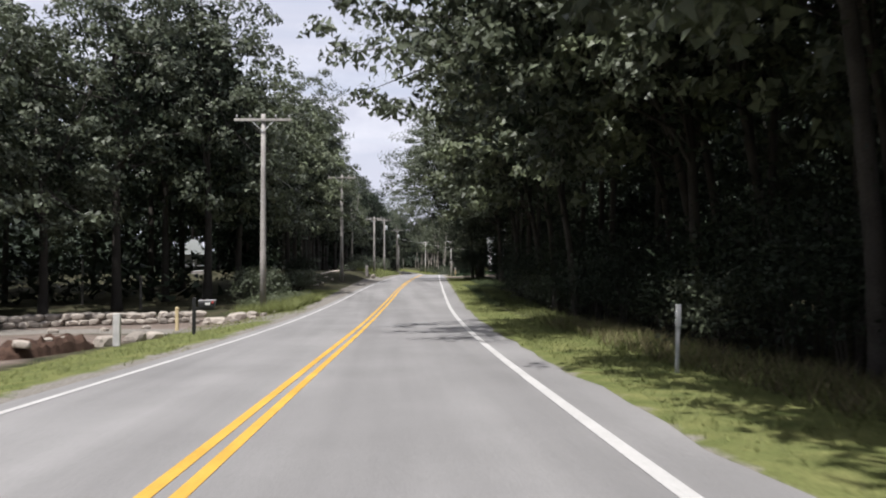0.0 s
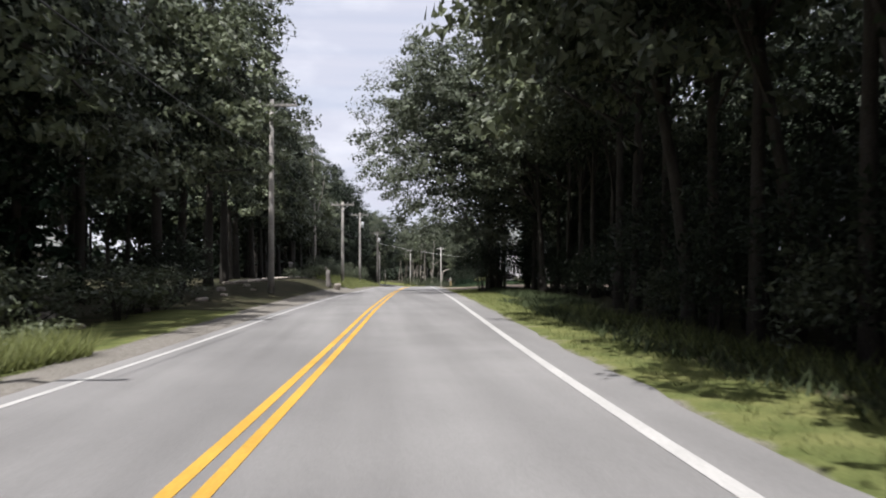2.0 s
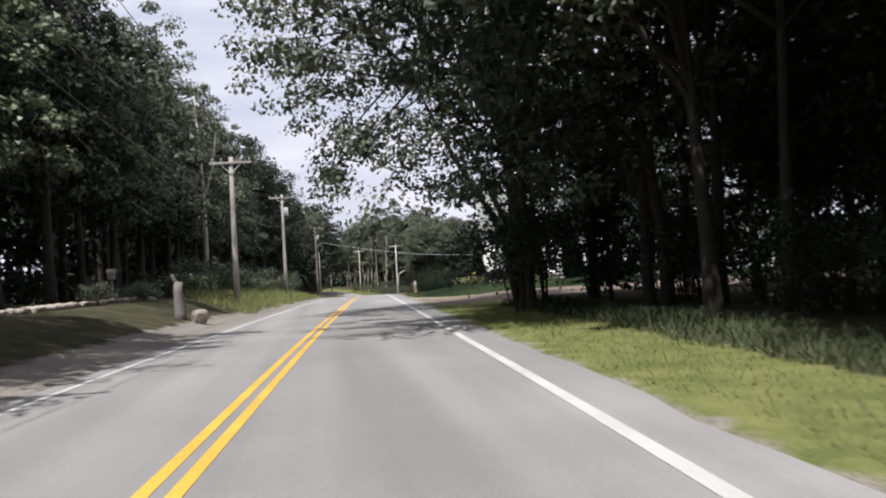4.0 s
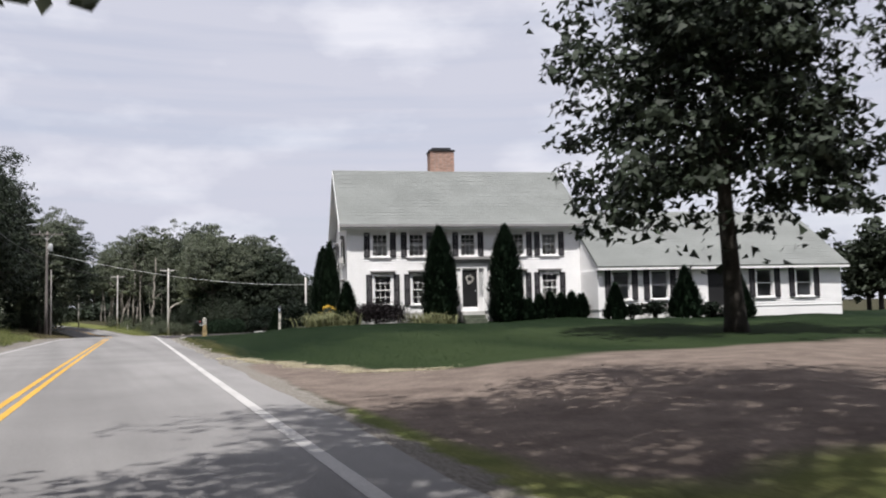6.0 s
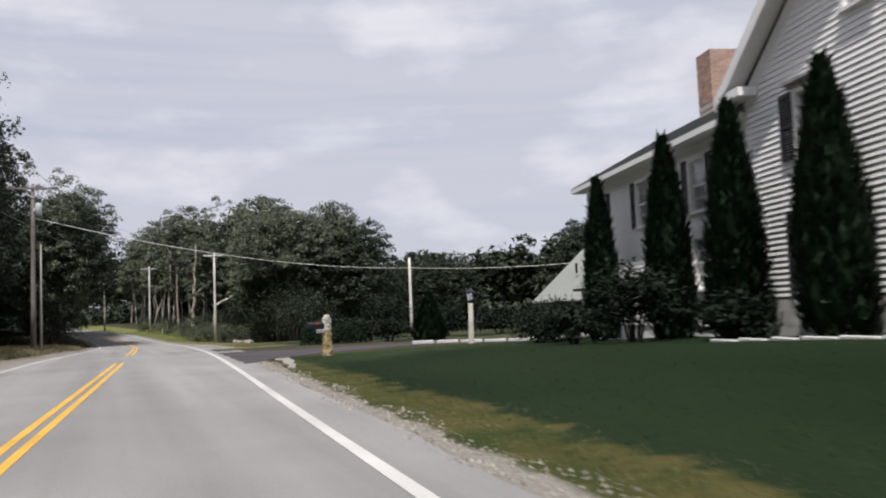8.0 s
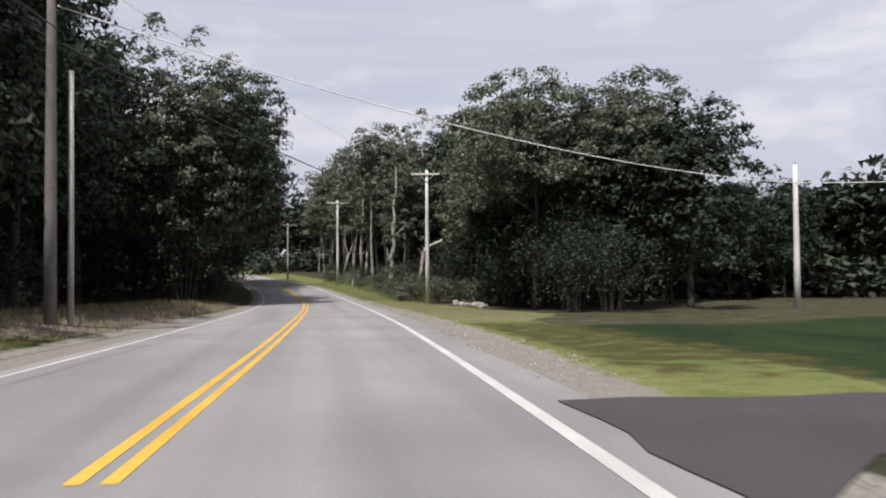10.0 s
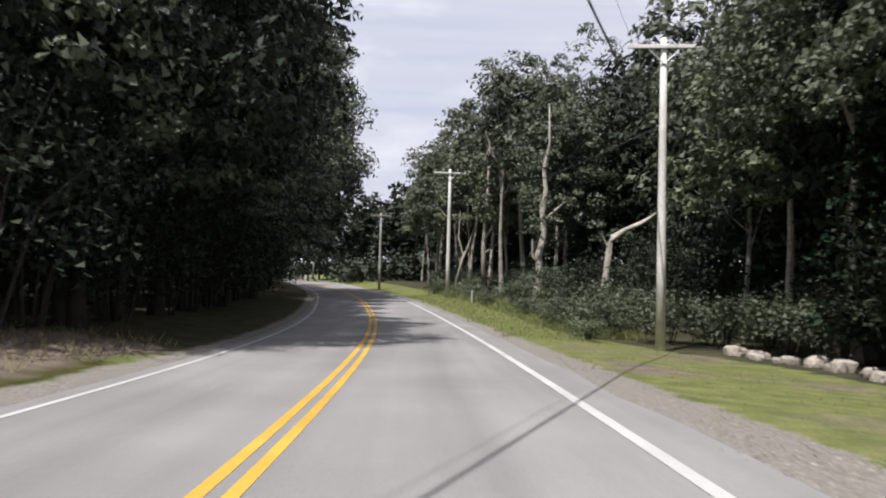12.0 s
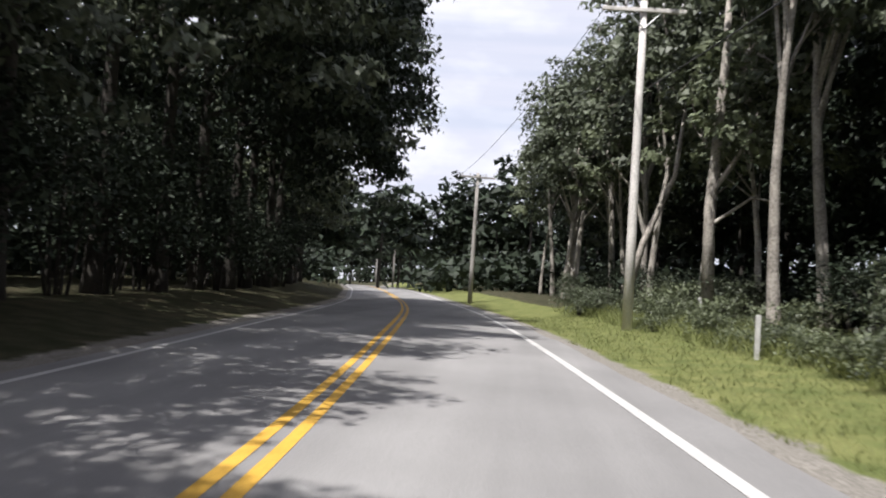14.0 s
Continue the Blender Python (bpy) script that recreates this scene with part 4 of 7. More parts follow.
    part("wall_lantern", Geo().lathe(b + 0.75, -0.12, [(0.03, 2.95), (0.06, 3.0), (0.07, 3.2), (0.03, 3.26)], 8), BLACK, house)
    part("front_step", Geo().box(a - 0.15, b + 0.15, -0.75, -0.0, 0.6, SILL - 0.02), GRANITE, house, "granite front step", bevel=0.015)
    part("lower_step", Geo().box(a - 0.15, b + 0.15, -1.1, -0.752, 0.6, SILL - 0.2).box(a - 0.15, b + 0.15, -1.45, -1.1, 0.6, SILL - 0.38), MOSSY, house, "mossy dark stone steps", bevel=0.02)
    # chimney
    ch = part("chimney", Geo().box(5.0, 6.35, D / 2 - 0.05, D / 2 + 0.95, 8.5, 8.6), MORTAR, house, "square brick chimney on the ridge")
    brick_stack(ch, 5.0, 6.35, D / 2 - 0.05, D / 2 + 0.95, 8.75, 10.55)
    part("cap", Geo().box(4.95, 6.4, D / 2 - 0.1, D / 2 + 1.0, 10.55, 10.63).box(5.15, 6.2, D / 2 + 0.1, D / 2 + 0.8, 10.63, 10.78), BLACK, ch, "dark flue cap")
    # long rear ell along the road side
    ell = Geo()
    E0, E1, EE, EW = D + 0.02, 19.95, 5.5, 6.4
    eh = [(-12.2, -11.4, 3.75, 4.95), (-15.6, -14.8, 3.75, 4.95), (-18.95, -18.15, 3.75, 4.95), (-12.2, -11.4, 1.9, 3.1), (-18.9, -18.1, 1.9, 3.1)]
    wall_cells(ell, GABLE, -E1, -E0, 0.3, EE, eh, 0.15, 0.35)
    ell.box(0.35, EW, E1 - 0.2, E1, 0.3, EE)
    ell.box(EW - 0.2, EW, E0, E1 - 0.2, 0.3, EE)
    ell.add([(0.15, E1, EE), (EW, E1, EE), (EW / 2, E1, 7.25), (0.15, E1 - 0.2, EE), (EW, E1 - 0.2, EE), (EW / 2, E1 - 0.2, 7.25)], [(0, 1, 2), (5, 4, 3), (0, 3, 4, 1), (1, 4, 5, 2), (2, 5, 3, 0)])
    we = part("ell_wall", ell, SIDING, house)
    j = Geo()
    clapboards(we, GABLE @ pose(0, 0.15, 0), lambda z: (-E1, -E0), 1.0, EE - 0.2, [(a - 0.11, b + 0.11, c - 0.08, d + 0.2) for a, b, c, d in eh], j)
    part("siding", j, SIDING, we)
    for a, b, c, d in eh:
        window(house, GABLE @ pose(0, 0.15, 0), a, b, c, d, (2, 2), 2, False, True, sw=0.26)
    shingled("roof", house, ((-0.3, E1 + 0.3, EE), (-0.3, E0, EE), (EW / 2, E0, 7.35), (EW / 2, E1 + 0.3, 7.35)), 26, "grey shingle roof of the rear ell")
    shingled("roof", house, ((EW + 0.4, E0, EE), (EW + 0.4, E1 + 0.3, EE), (EW / 2, E1 + 0.3, 7.35), (EW / 2, E0, 7.35)), 26, "grey shingle roof of the rear ell")
    part("eave", Geo().box(-0.32, 0.15, E0, E1 + 0.3, EE - 0.16, EE - 0.02), TRIM, house)
    c2 = part("chimney", Geo().box(2.6, 3.5, 15.6, 16.5, 7.2, 7.3), MORTAR, house, "small brick chimney on the ell")
    brick_stack(c2, 2.6, 3.5, 15.6, 16.5, 7.4, 8.9)
    # lower garage at the end of the ell
    gr = Geo()
    G0, G1, GE = E1 + 0.02, 29.6, 2.35
    gr.box(2.9, 3.1, G0, G1, -0.2, GE)
    gr.box(3.1, 8.5, G1 - 0.2, G1, -0.2, GE)
    gr.box(8.3, 8.5, G0, G1 - 0.2, -0.2, GE)
    part("garage_wall", gr, SIDING, house)
    shingled("roof", house, ((2.6, G1 + 0.3, GE), (2.6, G0, GE), (5.4, G0, 4.95), (5.4, G1 - 3.2, 4.95)), 22, "grey hipped roof of the garage")
    shingled("roof", house, ((8.8, G1 + 0.3, GE), (2.6, G1 + 0.3, GE), (5.4, G1 - 3.2, 4.95), (5.45, G1 - 3.2, 4.95)), 22, "grey hipped roof of the garage")
    shingled("roof", house, ((8.8, G0, GE), (8.8, G1 + 0.3, GE), (5.4, G1 - 3.2, 4.95), (5.4, G0, 4.95)), 22, "grey hipped roof of the garage")
    gd = part("garage_door", Geo().box(2.84, 2.9, 24.6, 27.6, 0.3, 2.1), TRIM, house, "white panelled garage door")
    for i in range(4):
        part("pane", Geo().box(2.825, 2.84, 24.85 + 0.7 * i, 25.3 + 0.7 * i, 1.6, 1.95), GLASS, gd)
    # lower front wing beside the main block
    U0, U1, V0, V1, WE, WR = W + 0.02, 25.0, -2.4, 6.4, 3.62, 6.82
    wing = Geo()
    wins = [(U0 + 0.75, U0 + 1.6), (U0 + 2.75, U0 + 3.6), (U0 + 8.4, U0 + 9.25), (U0 + 10.6, U0 + 11.45)]
    wh = [(a, b, 2.0, 3.35) for a, b in wins] + [(U0 + 5.75, U0 + 6.6, 1.6, 3.5)]
    m = pose(0, V0, 0)
    wall_cells(wing, m, U0, U1, 1.0, WE, wh)
    wing.box(U0, U0 + 0.2, V0 + 0.2, 0.0, 1.0, WE)
    wing.box(U1 - 0.2, U1, V0 + 0.2, V1, 1.0, WE)
    wing.box(U0, U1 - 0.2, V1 - 0.2, V1, 1.0, WE)
    wing.add([(U0, V0, WE), (U0, 0, WE), (U0, 0, WE + 1.6), (U0 + 0.2, V0, WE), (U0 + 0.2, 0, WE), (U0 + 0.2, 0, WE + 1.6)], [(0, 2, 1), (3, 4, 5), (0, 3, 5, 2), (1, 2, 5, 4), (0, 1, 4, 3)])
    ww = part("wing_wall", wing, SIDING, house)
    j = Geo()
    clapboards(ww, m, lambda z: (U0, U1), 1.55, WE - 0.2, [(a - 0.11, b + 0.11, c - 0.08, d + 0.12) for a, b, c, d in wh], j)
    clapboards(ww, pose(U0, 0, 0) @ GABLE, lambda z: (0.0, -V0), 1.55, WE - 0.1, [], j)
    part("siding", j, SIDING, ww)
    for a, b in wins:
        window(house, m, a, b, 2.0, 3.35, (1, 1), 1, False, True, sw=0.3)
    part("wing_door", Geo().box(U0 + 5.75, U0 + 6.6, V0 + 0.02, V0 + 0.07, 1.6, 3.5), BLACK, house, "black side door")
    part("wing_step", Geo().box(U0 + 5.5, U0 + 6.9, V0 - 0.7, V0, 1.2, 1.6), GRANITE, house)
    shingled("roof", house, ((U0 - 0.1, V0 - 0.35, WE - 0.02), (U1 + 0.3, V0 - 0.35, WE - 0.02), (U1 + 0.3, 2.0, WR), (U0 + 0.02, 2.0, WR)), 34, "grey shingle roof of the low wing")
    shingled("roof", house, ((U1 + 0.3, V1 + 0.3, WE), (U0, V1 + 0.3, WE), (U0, 2.0, WR), (U1 + 0.3, 2.0, WR)), 34, "grey shingle roof of the low wing")
    part("eave", Geo().box(U0 - 0.1, U1 + 0.3, V0 - 0.38, V0, WE - 0.2, WE - 0.1), TRIM, house)
    part("corner_board", Geo().box(U0 - 0.03, U0 + 0.13, V0 - 0.04, V0, 1.5, WE), TRIM, house)


build_house()


# ---- garden ----
def make_cone_tree(x, y, h, r, seed, label, power=1.0, n=4200, mat=None, leaf=0.085):
    """A clipped evergreen: fine upright sprays over a tapering body."""
    rng = np.random.default_rng(seed)
    t = rng.uniform(0, 1, n) ** 0.85
    prof = np.where(t < 0.08, 0.75 + t * 3, np.clip(1 - ((t - 0.08) / 0.92) ** power, 0.03, 1))
    a = rng.uniform(0, 6.28, n)
    lump = 1 + 0.09 * np.sin(5 * a + 9 * t) + 0.06 * np.sin(11 * a - 14 * t)
    rad = r * prof * lump * rng.uniform(0.82, 1.04, n)
    c = np.stack([np.cos(a) * rad, np.sin(a) * rad, t * h], 1)
    out = np.stack([np.cos(a), np.sin(a), np.full(n, 0.35)], 1)
    out /= np.linalg.norm(out, axis=1)[:, None]
    side = np.stack([-np.sin(a), np.cos(a), np.zeros(n)], 1)
    tip = np.array([0, 0, 1.0]) * 0.8 + out * 0.5 + rng.normal(size=(n, 3)) * 0.25
    s = (leaf * rng.uniform(0.7, 1.5, n))[:, None]
    q = np.stack([c - side * s * 0.7, c - tip * s * 0.5, c + side * s * 0.7, c + tip * s * 1.9], 1)
    ob = new("evergreen", None)
    z = gz(x, y)
    ob.matrix_basis = pose(x, y, z, 0, 0, rng.uniform(0, 360))
    part("foliage", quads_mesh("foliage", q, mat or NEEDLE), None, ob)
    body = [(r * 0.55 * (1 - (i / 8) ** power) + 0.02, 0.1 + h * 0.9 * i / 8) for i in range(9)]
    part("inner_foliage", Geo().lathe(0, 0, body, 10), NEEDLE, ob, smooth=True)
    part("trunk", Geo().tube([(0, 0, -0.2), (0, 0, h * 0.5)], [0.07, 0.04], 7), BARK, ob)
    return tagged(ob, label, "tree", "garden evergreens")


COL = "tall narrow dark green columnar evergreen beside the house"
for i, (x, y, h, r) in enumerate(((18.4, 146.4, 4.5, 0.6), (18.85, 149.2, 4.55, 0.58), (19.5, 152.2, 4.6, 0.55), (20.7, 157.0, 4.6, 0.5))):
    make_cone_tree(x, y, h, r, 100 + i, COL, 2.4)
for i, (u, v, h, r) in enumerate(((4.36, -1.0, 4.55, 0.82), (7.64, -1.0, 4.6, 0.82))):
    make_cone_tree(*at_house(u, v), h, r, 120 + i, "tall dark conical evergreen beside the front door", 3.2, 6500)
make_cone_tree(*at_house(-0.2, -1.7), 1.8, 0.6, 130, "small dense conical evergreen at the house corner", 1.25, 3600)
make_cone_tree(*at_house(12.3, -3.4), 1.5, 0.55, 131, "small dense conical evergreen before the wing", 1.2, 2600)
make_cone_tree(*at_house(15.8, -3.6), 2.3, 0.9, 132, "dense conical evergreen before the wing", 1.2, 3200)
make_cone_tree(*at_house(18.6, -3.6), 2.0, 0.75, 133, "dense conical evergreen before the wing", 1.2, 2800)

GARDEN_LEAF = material("garden_leaf", (0.012, 0.018, 0.012), 0.65, 0.3, 1, 8, 0, 0.1, island=0.4, through=0.06)
PURPLE = material("purple_leaf", (0.014, 0.011, 0.012), 0.6, 0.3, 1, 8, 0, 0.1, island=0.4, through=0.08)


def place_shrub(u, v, h, r, n, leaf, mat, label, seed, world_xy=False):
    x, y = (u, v) if world_xy else at_house(u, v)
    ob = make_shrub("garden_shrub", seed, h, r, n, leaf, mat, label, "shrub", "garden shrubs")
    ob.matrix_basis = pose(x, y, gz(x, y) - 0.05, 0, 0, seed * 40)
    return ob


place_shrub(1.25, -2.0, 1.0, 1.3, 9000, 0.06, PURPLE, "broad low mound of dark purple-leaved shrub before the house", 201)
for i, (u, h, r) in enumerate(((8.6, 0.85, 0.48), (9.2, 1.0, 0.36), (9.75, 1.1, 0.34), (10.3, 1.0, 0.33), (10.85, 1.08, 0.34), (11.35, 1.0, 0.34))):
    make_cone_tree(*at_house(u, -1.4), h, r, 211 + i, "small upright dark evergreen in a row before the house", 2.2, 1500)
for i, (u, v, h, r) in enumerate(((13.2, -3.2, 0.8, 0.6), (14.3, -3.3, 0.9, 0.7), (17.2, -3.4, 0.8, 0.6))):
    place_shrub(u, v, h, r, 1300, 0.085, GARDEN_LEAF, "rounded dark green shrub before the wing", 221 + i)
for i, (x, y, h, r) in enumerate(((20.5, 160.5, 1.2, 1.0), (21.8, 161.8, 1.3, 1.1), (20.0, 158.8, 1.1, 0.9), (18.7, 155.3, 1.1, 0.9), (17.8, 151.3, 1.7, 0.9), (23.2, 163.0, 1.2, 1.1), (17.6, 148.0, 0.9, 0.6))):
    place_shrub(x, y, h, r, 2600, 0.075, GARDEN_LEAF, "leafy dark garden shrub beside the house", 231 + i, True)
for i, (x, y, h, r) in enumerate(((25.5, 181.5, 1.9, 1.4), (28.5, 180.5, 1.7, 1.4), (31.5, 179.0, 1.8, 1.5), (22.6, 183.5, 2.6, 1.5), (34.5, 177.5, 1.7, 1.4))):
    place_shrub(x, y, h, r, 2600, 0.10, GARDEN_LEAF, "large leafy garden shrub by the drive", 241 + i, True)


def build_hedge():
    """A clipped round-topped hedge."""
    rng = np.random.default_rng(31)
    n = 15000
    t, a = rng.uniform(0, 1, n), rng.uniform(-0.2, math.pi + 0.2, n)
    end = np.clip(np.minimum(t, 1 - t) * 7, 0, 1) ** 0.5
    k = 1 + 0.06 * np.sin(t * 40) + rng.normal(size=n) * 0.03
    off = np.cos(a) * 0.75 * end * k
    x, y = 16.5 + 2.5 * t + off * 0.78, 178.0 - 3.2 * t + off * 0.62
    z = np.abs(np.sin(a)) ** 0.6 * 1.12 * (0.55 + 0.45 * end) * k
    c = np.stack([x, y, z + height(x, y)], 1)
    ob = new("clipped_hedge", None)
    part("foliage", quads_mesh("foliage", leaves(rng, c, 0.055, 0.3, tri=True), NEEDLE), None, ob)
    g = Geo()
    for i in range(14):
        xx, yy = 16.7 + 2.1 * i / 13, 177.75 - 2.7 * i / 13
        zz = gz(xx, yy)
        g.tube([(xx, yy, zz - 0.1), (xx + 0.08, yy - 0.05, zz + 0.9)], [0.04, 0.015], 5, False)
    part("woody_base", g, BARK, ob)
    core = Geo()
    core.tube([(16.7, 177.7, 0.75), (17.75, 176.4, 0.78), (18.8, 175.0, 0.75)], [0.35, 0.5, 0.35], 10)
    part("inner_foliage", core, NEEDLE, ob, smooth=True)
    tagged(ob, "low clipped dark green hedge beside the drive", "hedge")


build_hedge()
make_cone_tree(21.9, 174.4, 2.2, 0.9, 134, "dense broad conical evergreen beside the drive", 1.3, 4200)
place_shrub(20.0, 174.9, 1.15, 0.95, 2600, 0.07, GARDEN_LEAF, "rounded dark shrub beside the clipped hedge", 261, True)


def strap_clump(x, y, h, r, n, seed, label, mat):
    """Arching strap leaves from one root."""
    rng = np.random.default_rng(seed)
    v, f = [(0, 0, -0.12)], []
    for i in range(n):
        a, L = rng.uniform(0, 6.28), h * rng.uniform(0.45, 1.2)
        o = np.array([rng.normal() * r * 0.33, rng.normal() * r * 0.33, 0.01])
        reach = r * rng.uniform(0.25, 1.0)
        d, s = np.array([math.cos(a), math.sin(a), 0]), np.array([-math.sin(a), math.cos(a), 0]) * 0.019
        k = len(v)
        for j in range(5):
            t = j / 4
            p = o + d * reach * t ** 1.4 + np.array([0, 0, L * (1.9 * t - 1.4 * t * t)])
            w = s * (1 - t * 0.85)
            v += [tuple(p - w), tuple(p + w)]
        f += [(0, k + 1, k)] + [(k + 2 * j, k + 2 * j + 1, k + 2 * j + 3, k + 2 * j + 2) for j in range(4)]
    ob = part("daylily_clump", Geo().add(v, f), mat)
    ob.matrix_basis = pose(x, y, gz(x, y) - 0.02, 0, 0, 0)
    return tagged(ob, label, "plant", "daylily clumps")


STRAP = material("strap_leaf", (0.19, 0.195, 0.095), 0.5, 0.3, 2, 9, 0, 0.4, island=0.6, through=0.2)
for i in range(16):
    u = -1.55 + 1.35 * (i % 8) / 7
    v = -2.15 + (0.5 if i >= 8 else 0) + 0.9 * (1 - (i % 8) / 7)
    strap_clump(*at_house(u + 0.13 * math.sin(7 * i), v + 0.2 * math.cos(5 * i)), 0.72 + 0.16 * math.sin(3 * i), 1.0, 90, 300 + i, "arching green and yellowed strap-leaved clump at the house", STRAP)
for i in range(5):
    strap_clump(*at_house(2.75 + 0.45 * i, -1.9 + 0.15 * math.sin(4 * i)), 0.7 + 0.15 * math.sin(3 * i), 0.7, 60, 330 + i, "arching green and yellowed strap-leaved clump at the house", STRAP)
YELLOW_FLOWER = material("yellow_flower", (0.62, 0.42, 0.05), 0.6, 0.2, 2, 9, 0, 0.3, island=0.3)
place_shrub(-0.9, 1.2, 1.0, 0.45, 700, 0.07, LEAF, "tall leafy perennial under the gable window", 351)
place_shrub(-0.9, 2.0, 1.15, 0.4, 300, 0.06, YELLOW_FLOWER, "tall yellow flowering perennial under the gable window", 352)


def build_barn():
    barn = new("barn", None)
    barn.matrix_basis = pose(36.2, 182.2, 0, 0, 0, -5)
    tagged(barn, "old brown barn with pale grey metal roof", "barn")
    L, Wd, E, R, z0 = 9.2, 8.0, 2.35, 5.9, -0.3
    BOARD = material("weathered_brown_boards", (0.10, 0.075, 0.06), 0.9, 0.35, 1.0, 18, 0.4, 0.2, obj=0.3)
    part("wall", Geo().box(0, 0.2, 0, L, z0, E).box(Wd - 0.2, Wd, 0, L, z0, E).box(0.2, Wd - 0.2, L - 0.2, L, z0, E).box(0.2, Wd - 0.2, 0.02, 0.2, z0, E).add([(0.2, 0.02, E), (Wd - 0.2, 0.02, E), (Wd / 2, 0.02, R - 0.2), (0.2, 0.2, E), (Wd - 0.2, 0.2, E), (Wd / 2, 0.2, R - 0.2)], [(0, 1, 2), (5, 4, 3), (0, 3, 4, 1), (1, 4, 5, 2), (2, 5, 3, 0)]), BOARD, barn)
    n = 36
    for i in range(n):
        x0, x1 = Wd * i / n, Wd * (i + 1) / n - 0.012
        h = E + (R - E - 0.2) * (1 - abs((x0 + x1) / 2 - Wd / 2) / (Wd / 2))
        part("board", Geo().box(x0, x1, -0.03, 0.018, z0, h), BOARD, barn)
    METAL = material("pale_metal_roof", (0.215, 0.225, 0.21), 0.55, 0.1, 0.5, 20, 0.1, 0.4)
    for s in (0, 1):
        x0, x1 = (-0.4, Wd / 2) if s == 0 else (Wd + 0.4, Wd / 2)
        g = Geo()
        ze, zr = E - 0.35, R
        g.add([(x0, -0.35, ze), (x0, L + 0.35, ze), (x1, L + 0.35, zr), (x1, -0.35, zr), (x0, -0.35, ze - 0.07), (x0, L + 0.35, ze - 0.07), (x1, L + 0.35, zr - 0.07), (x1, -0.35, zr - 0.07)], [(0, 1, 2, 3), (7, 6, 5, 4), (0, 4, 5, 1), (1, 5, 6, 2), (2, 6, 7, 3), (3, 7, 4, 0)])
        slope = part("roof", g, METAL, barn, "pale grey standing-seam metal roof slope")
        for i in range(30):
            y = -0.3 + (L + 0.6) * i / 29
            seam = Geo()
            seam.add([(x0, y - 0.02, ze), (x0, y + 0.02, ze), (x1, y + 0.02, zr), (x1, y - 0.02, zr), (x0, y - 0.012, ze + 0.035), (x0, y + 0.012, ze + 0.035), (x1, y + 0.012, zr + 0.035), (x1, y - 0.012, zr + 0.035)], [(4, 5, 6, 7), (0, 4, 7, 3), (1, 2, 6, 5)])
            part("seam", seam, METAL, slope)
    part("vent", Geo().tube([(1.4, 5.5, 3.9), (1.4, 5.5, 4.6)], 0.09, 8), BLACK, barn)
    part("gable_trim", Geo().box(Wd / 2 - 0.25, Wd / 2 + 0.25, -0.09, -0.03, R - 1.3, R - 0.5), TRIM, barn, "white painted gable trim")


build_barn()


# ---- drives ----
def drive_outline(name, pts, mat, label, z=0.02):
    """A flat sheet over the ground with ragged edges."""
    n = len(pts)
    ring = []
    for i in range(n):
        a, b = Vector(pts[i]), Vector(pts[(i + 1) % n])
        k = max(2, int((b - a).length / 0.6))
        for j in range(k):
            p = a.lerp(b, j / k)
            w = 0.06 * math.sin(p.x * 3.1 + p.y * 2.3) + 0.05 * math.sin(p.x * 7.0 - p.y * 5.1)
            ring.append((p.x + w, p.y + w * 0.7))
    bm = bmesh.new()
    vs = [bm.verts.new((x, y, 0)) for x, y in ring]
    face = bm.faces.new(vs)
    bmesh.ops.triangulate(bm, faces=[face])
    for _ in range(3):
        long = [e for e in bm.edges if e.calc_length() > 1.6]
        if long:
            bmesh.ops.subdivide_edges(bm, edges=long, cuts=1)
            bmesh.ops.triangulate(bm, faces=[f for f in bm.faces if len(f.verts) > 3])
    for v in bm.verts:
        v.co.z = gz(v.co.x, v.co.y) + z if v.co.x > float(centre(v.co.y)) + right_lane(v.co.y) + 0.8 else float(road_z(v.co.y)) + 0.012
    rim = bmesh.ops.extrude_edge_only(bm, edges=[e for e in bm.edges if e.is_boundary])
    for v in rim["geom"]:
        if isinstance(v, bmesh.types.BMVert):
            v.co.z -= 0.16
    me = bpy.data.meshes.new(name)
    bm.to_mesh(me)
    bm.free()
    me.materials.append(mat)
    return tagged(new(name, me), label, "driveway", kind="structure")


drive_outline("driveway", [(11.25, 161.8), (12.5, 163.6), (13.9, 164.8), (16.0, 165.2), (20.0, 165.0), (26.0, 164.0), (26.6, 168.0), (22.0, 168.0), (18.5, 168.5), (14.1, 171.2), (11.75, 172.7)], DRIVE, "dark new asphalt driveway beside the lawn")
drive_outline("driveway", [(11.95, 175.3), (13.4, 176.7), (17.0, 177.9), (26.0, 177.6), (26.0, 179.0), (17.0, 179.2), (12.2, 179.9)], DRIVE, "narrow dark asphalt driveway behind a grass strip")
PALE_EDGE = material("pale_worn_edging", (0.22, 0.21, 0.185), 0.95, 0.3, 1.5, 30, 0.5, 0.2)
tagged(drive_outline("edging", [(12.4, 163.35), (12.85, 163.55), (12.75, 162.3), (12.45, 160.6), (12.15, 159.0), (11.9, 157.6), (11.75, 157.5), (12.0, 159.4), (12.25, 161.3)], PALE_EDGE, "pale worn strip of edging beside the drive", 0.03), "", "edging")
CRACK = material("tar_crack_fill", (0.055, 0.053, 0.055), 0.8, 0.2, 2, 20, 0.1, 0.3)


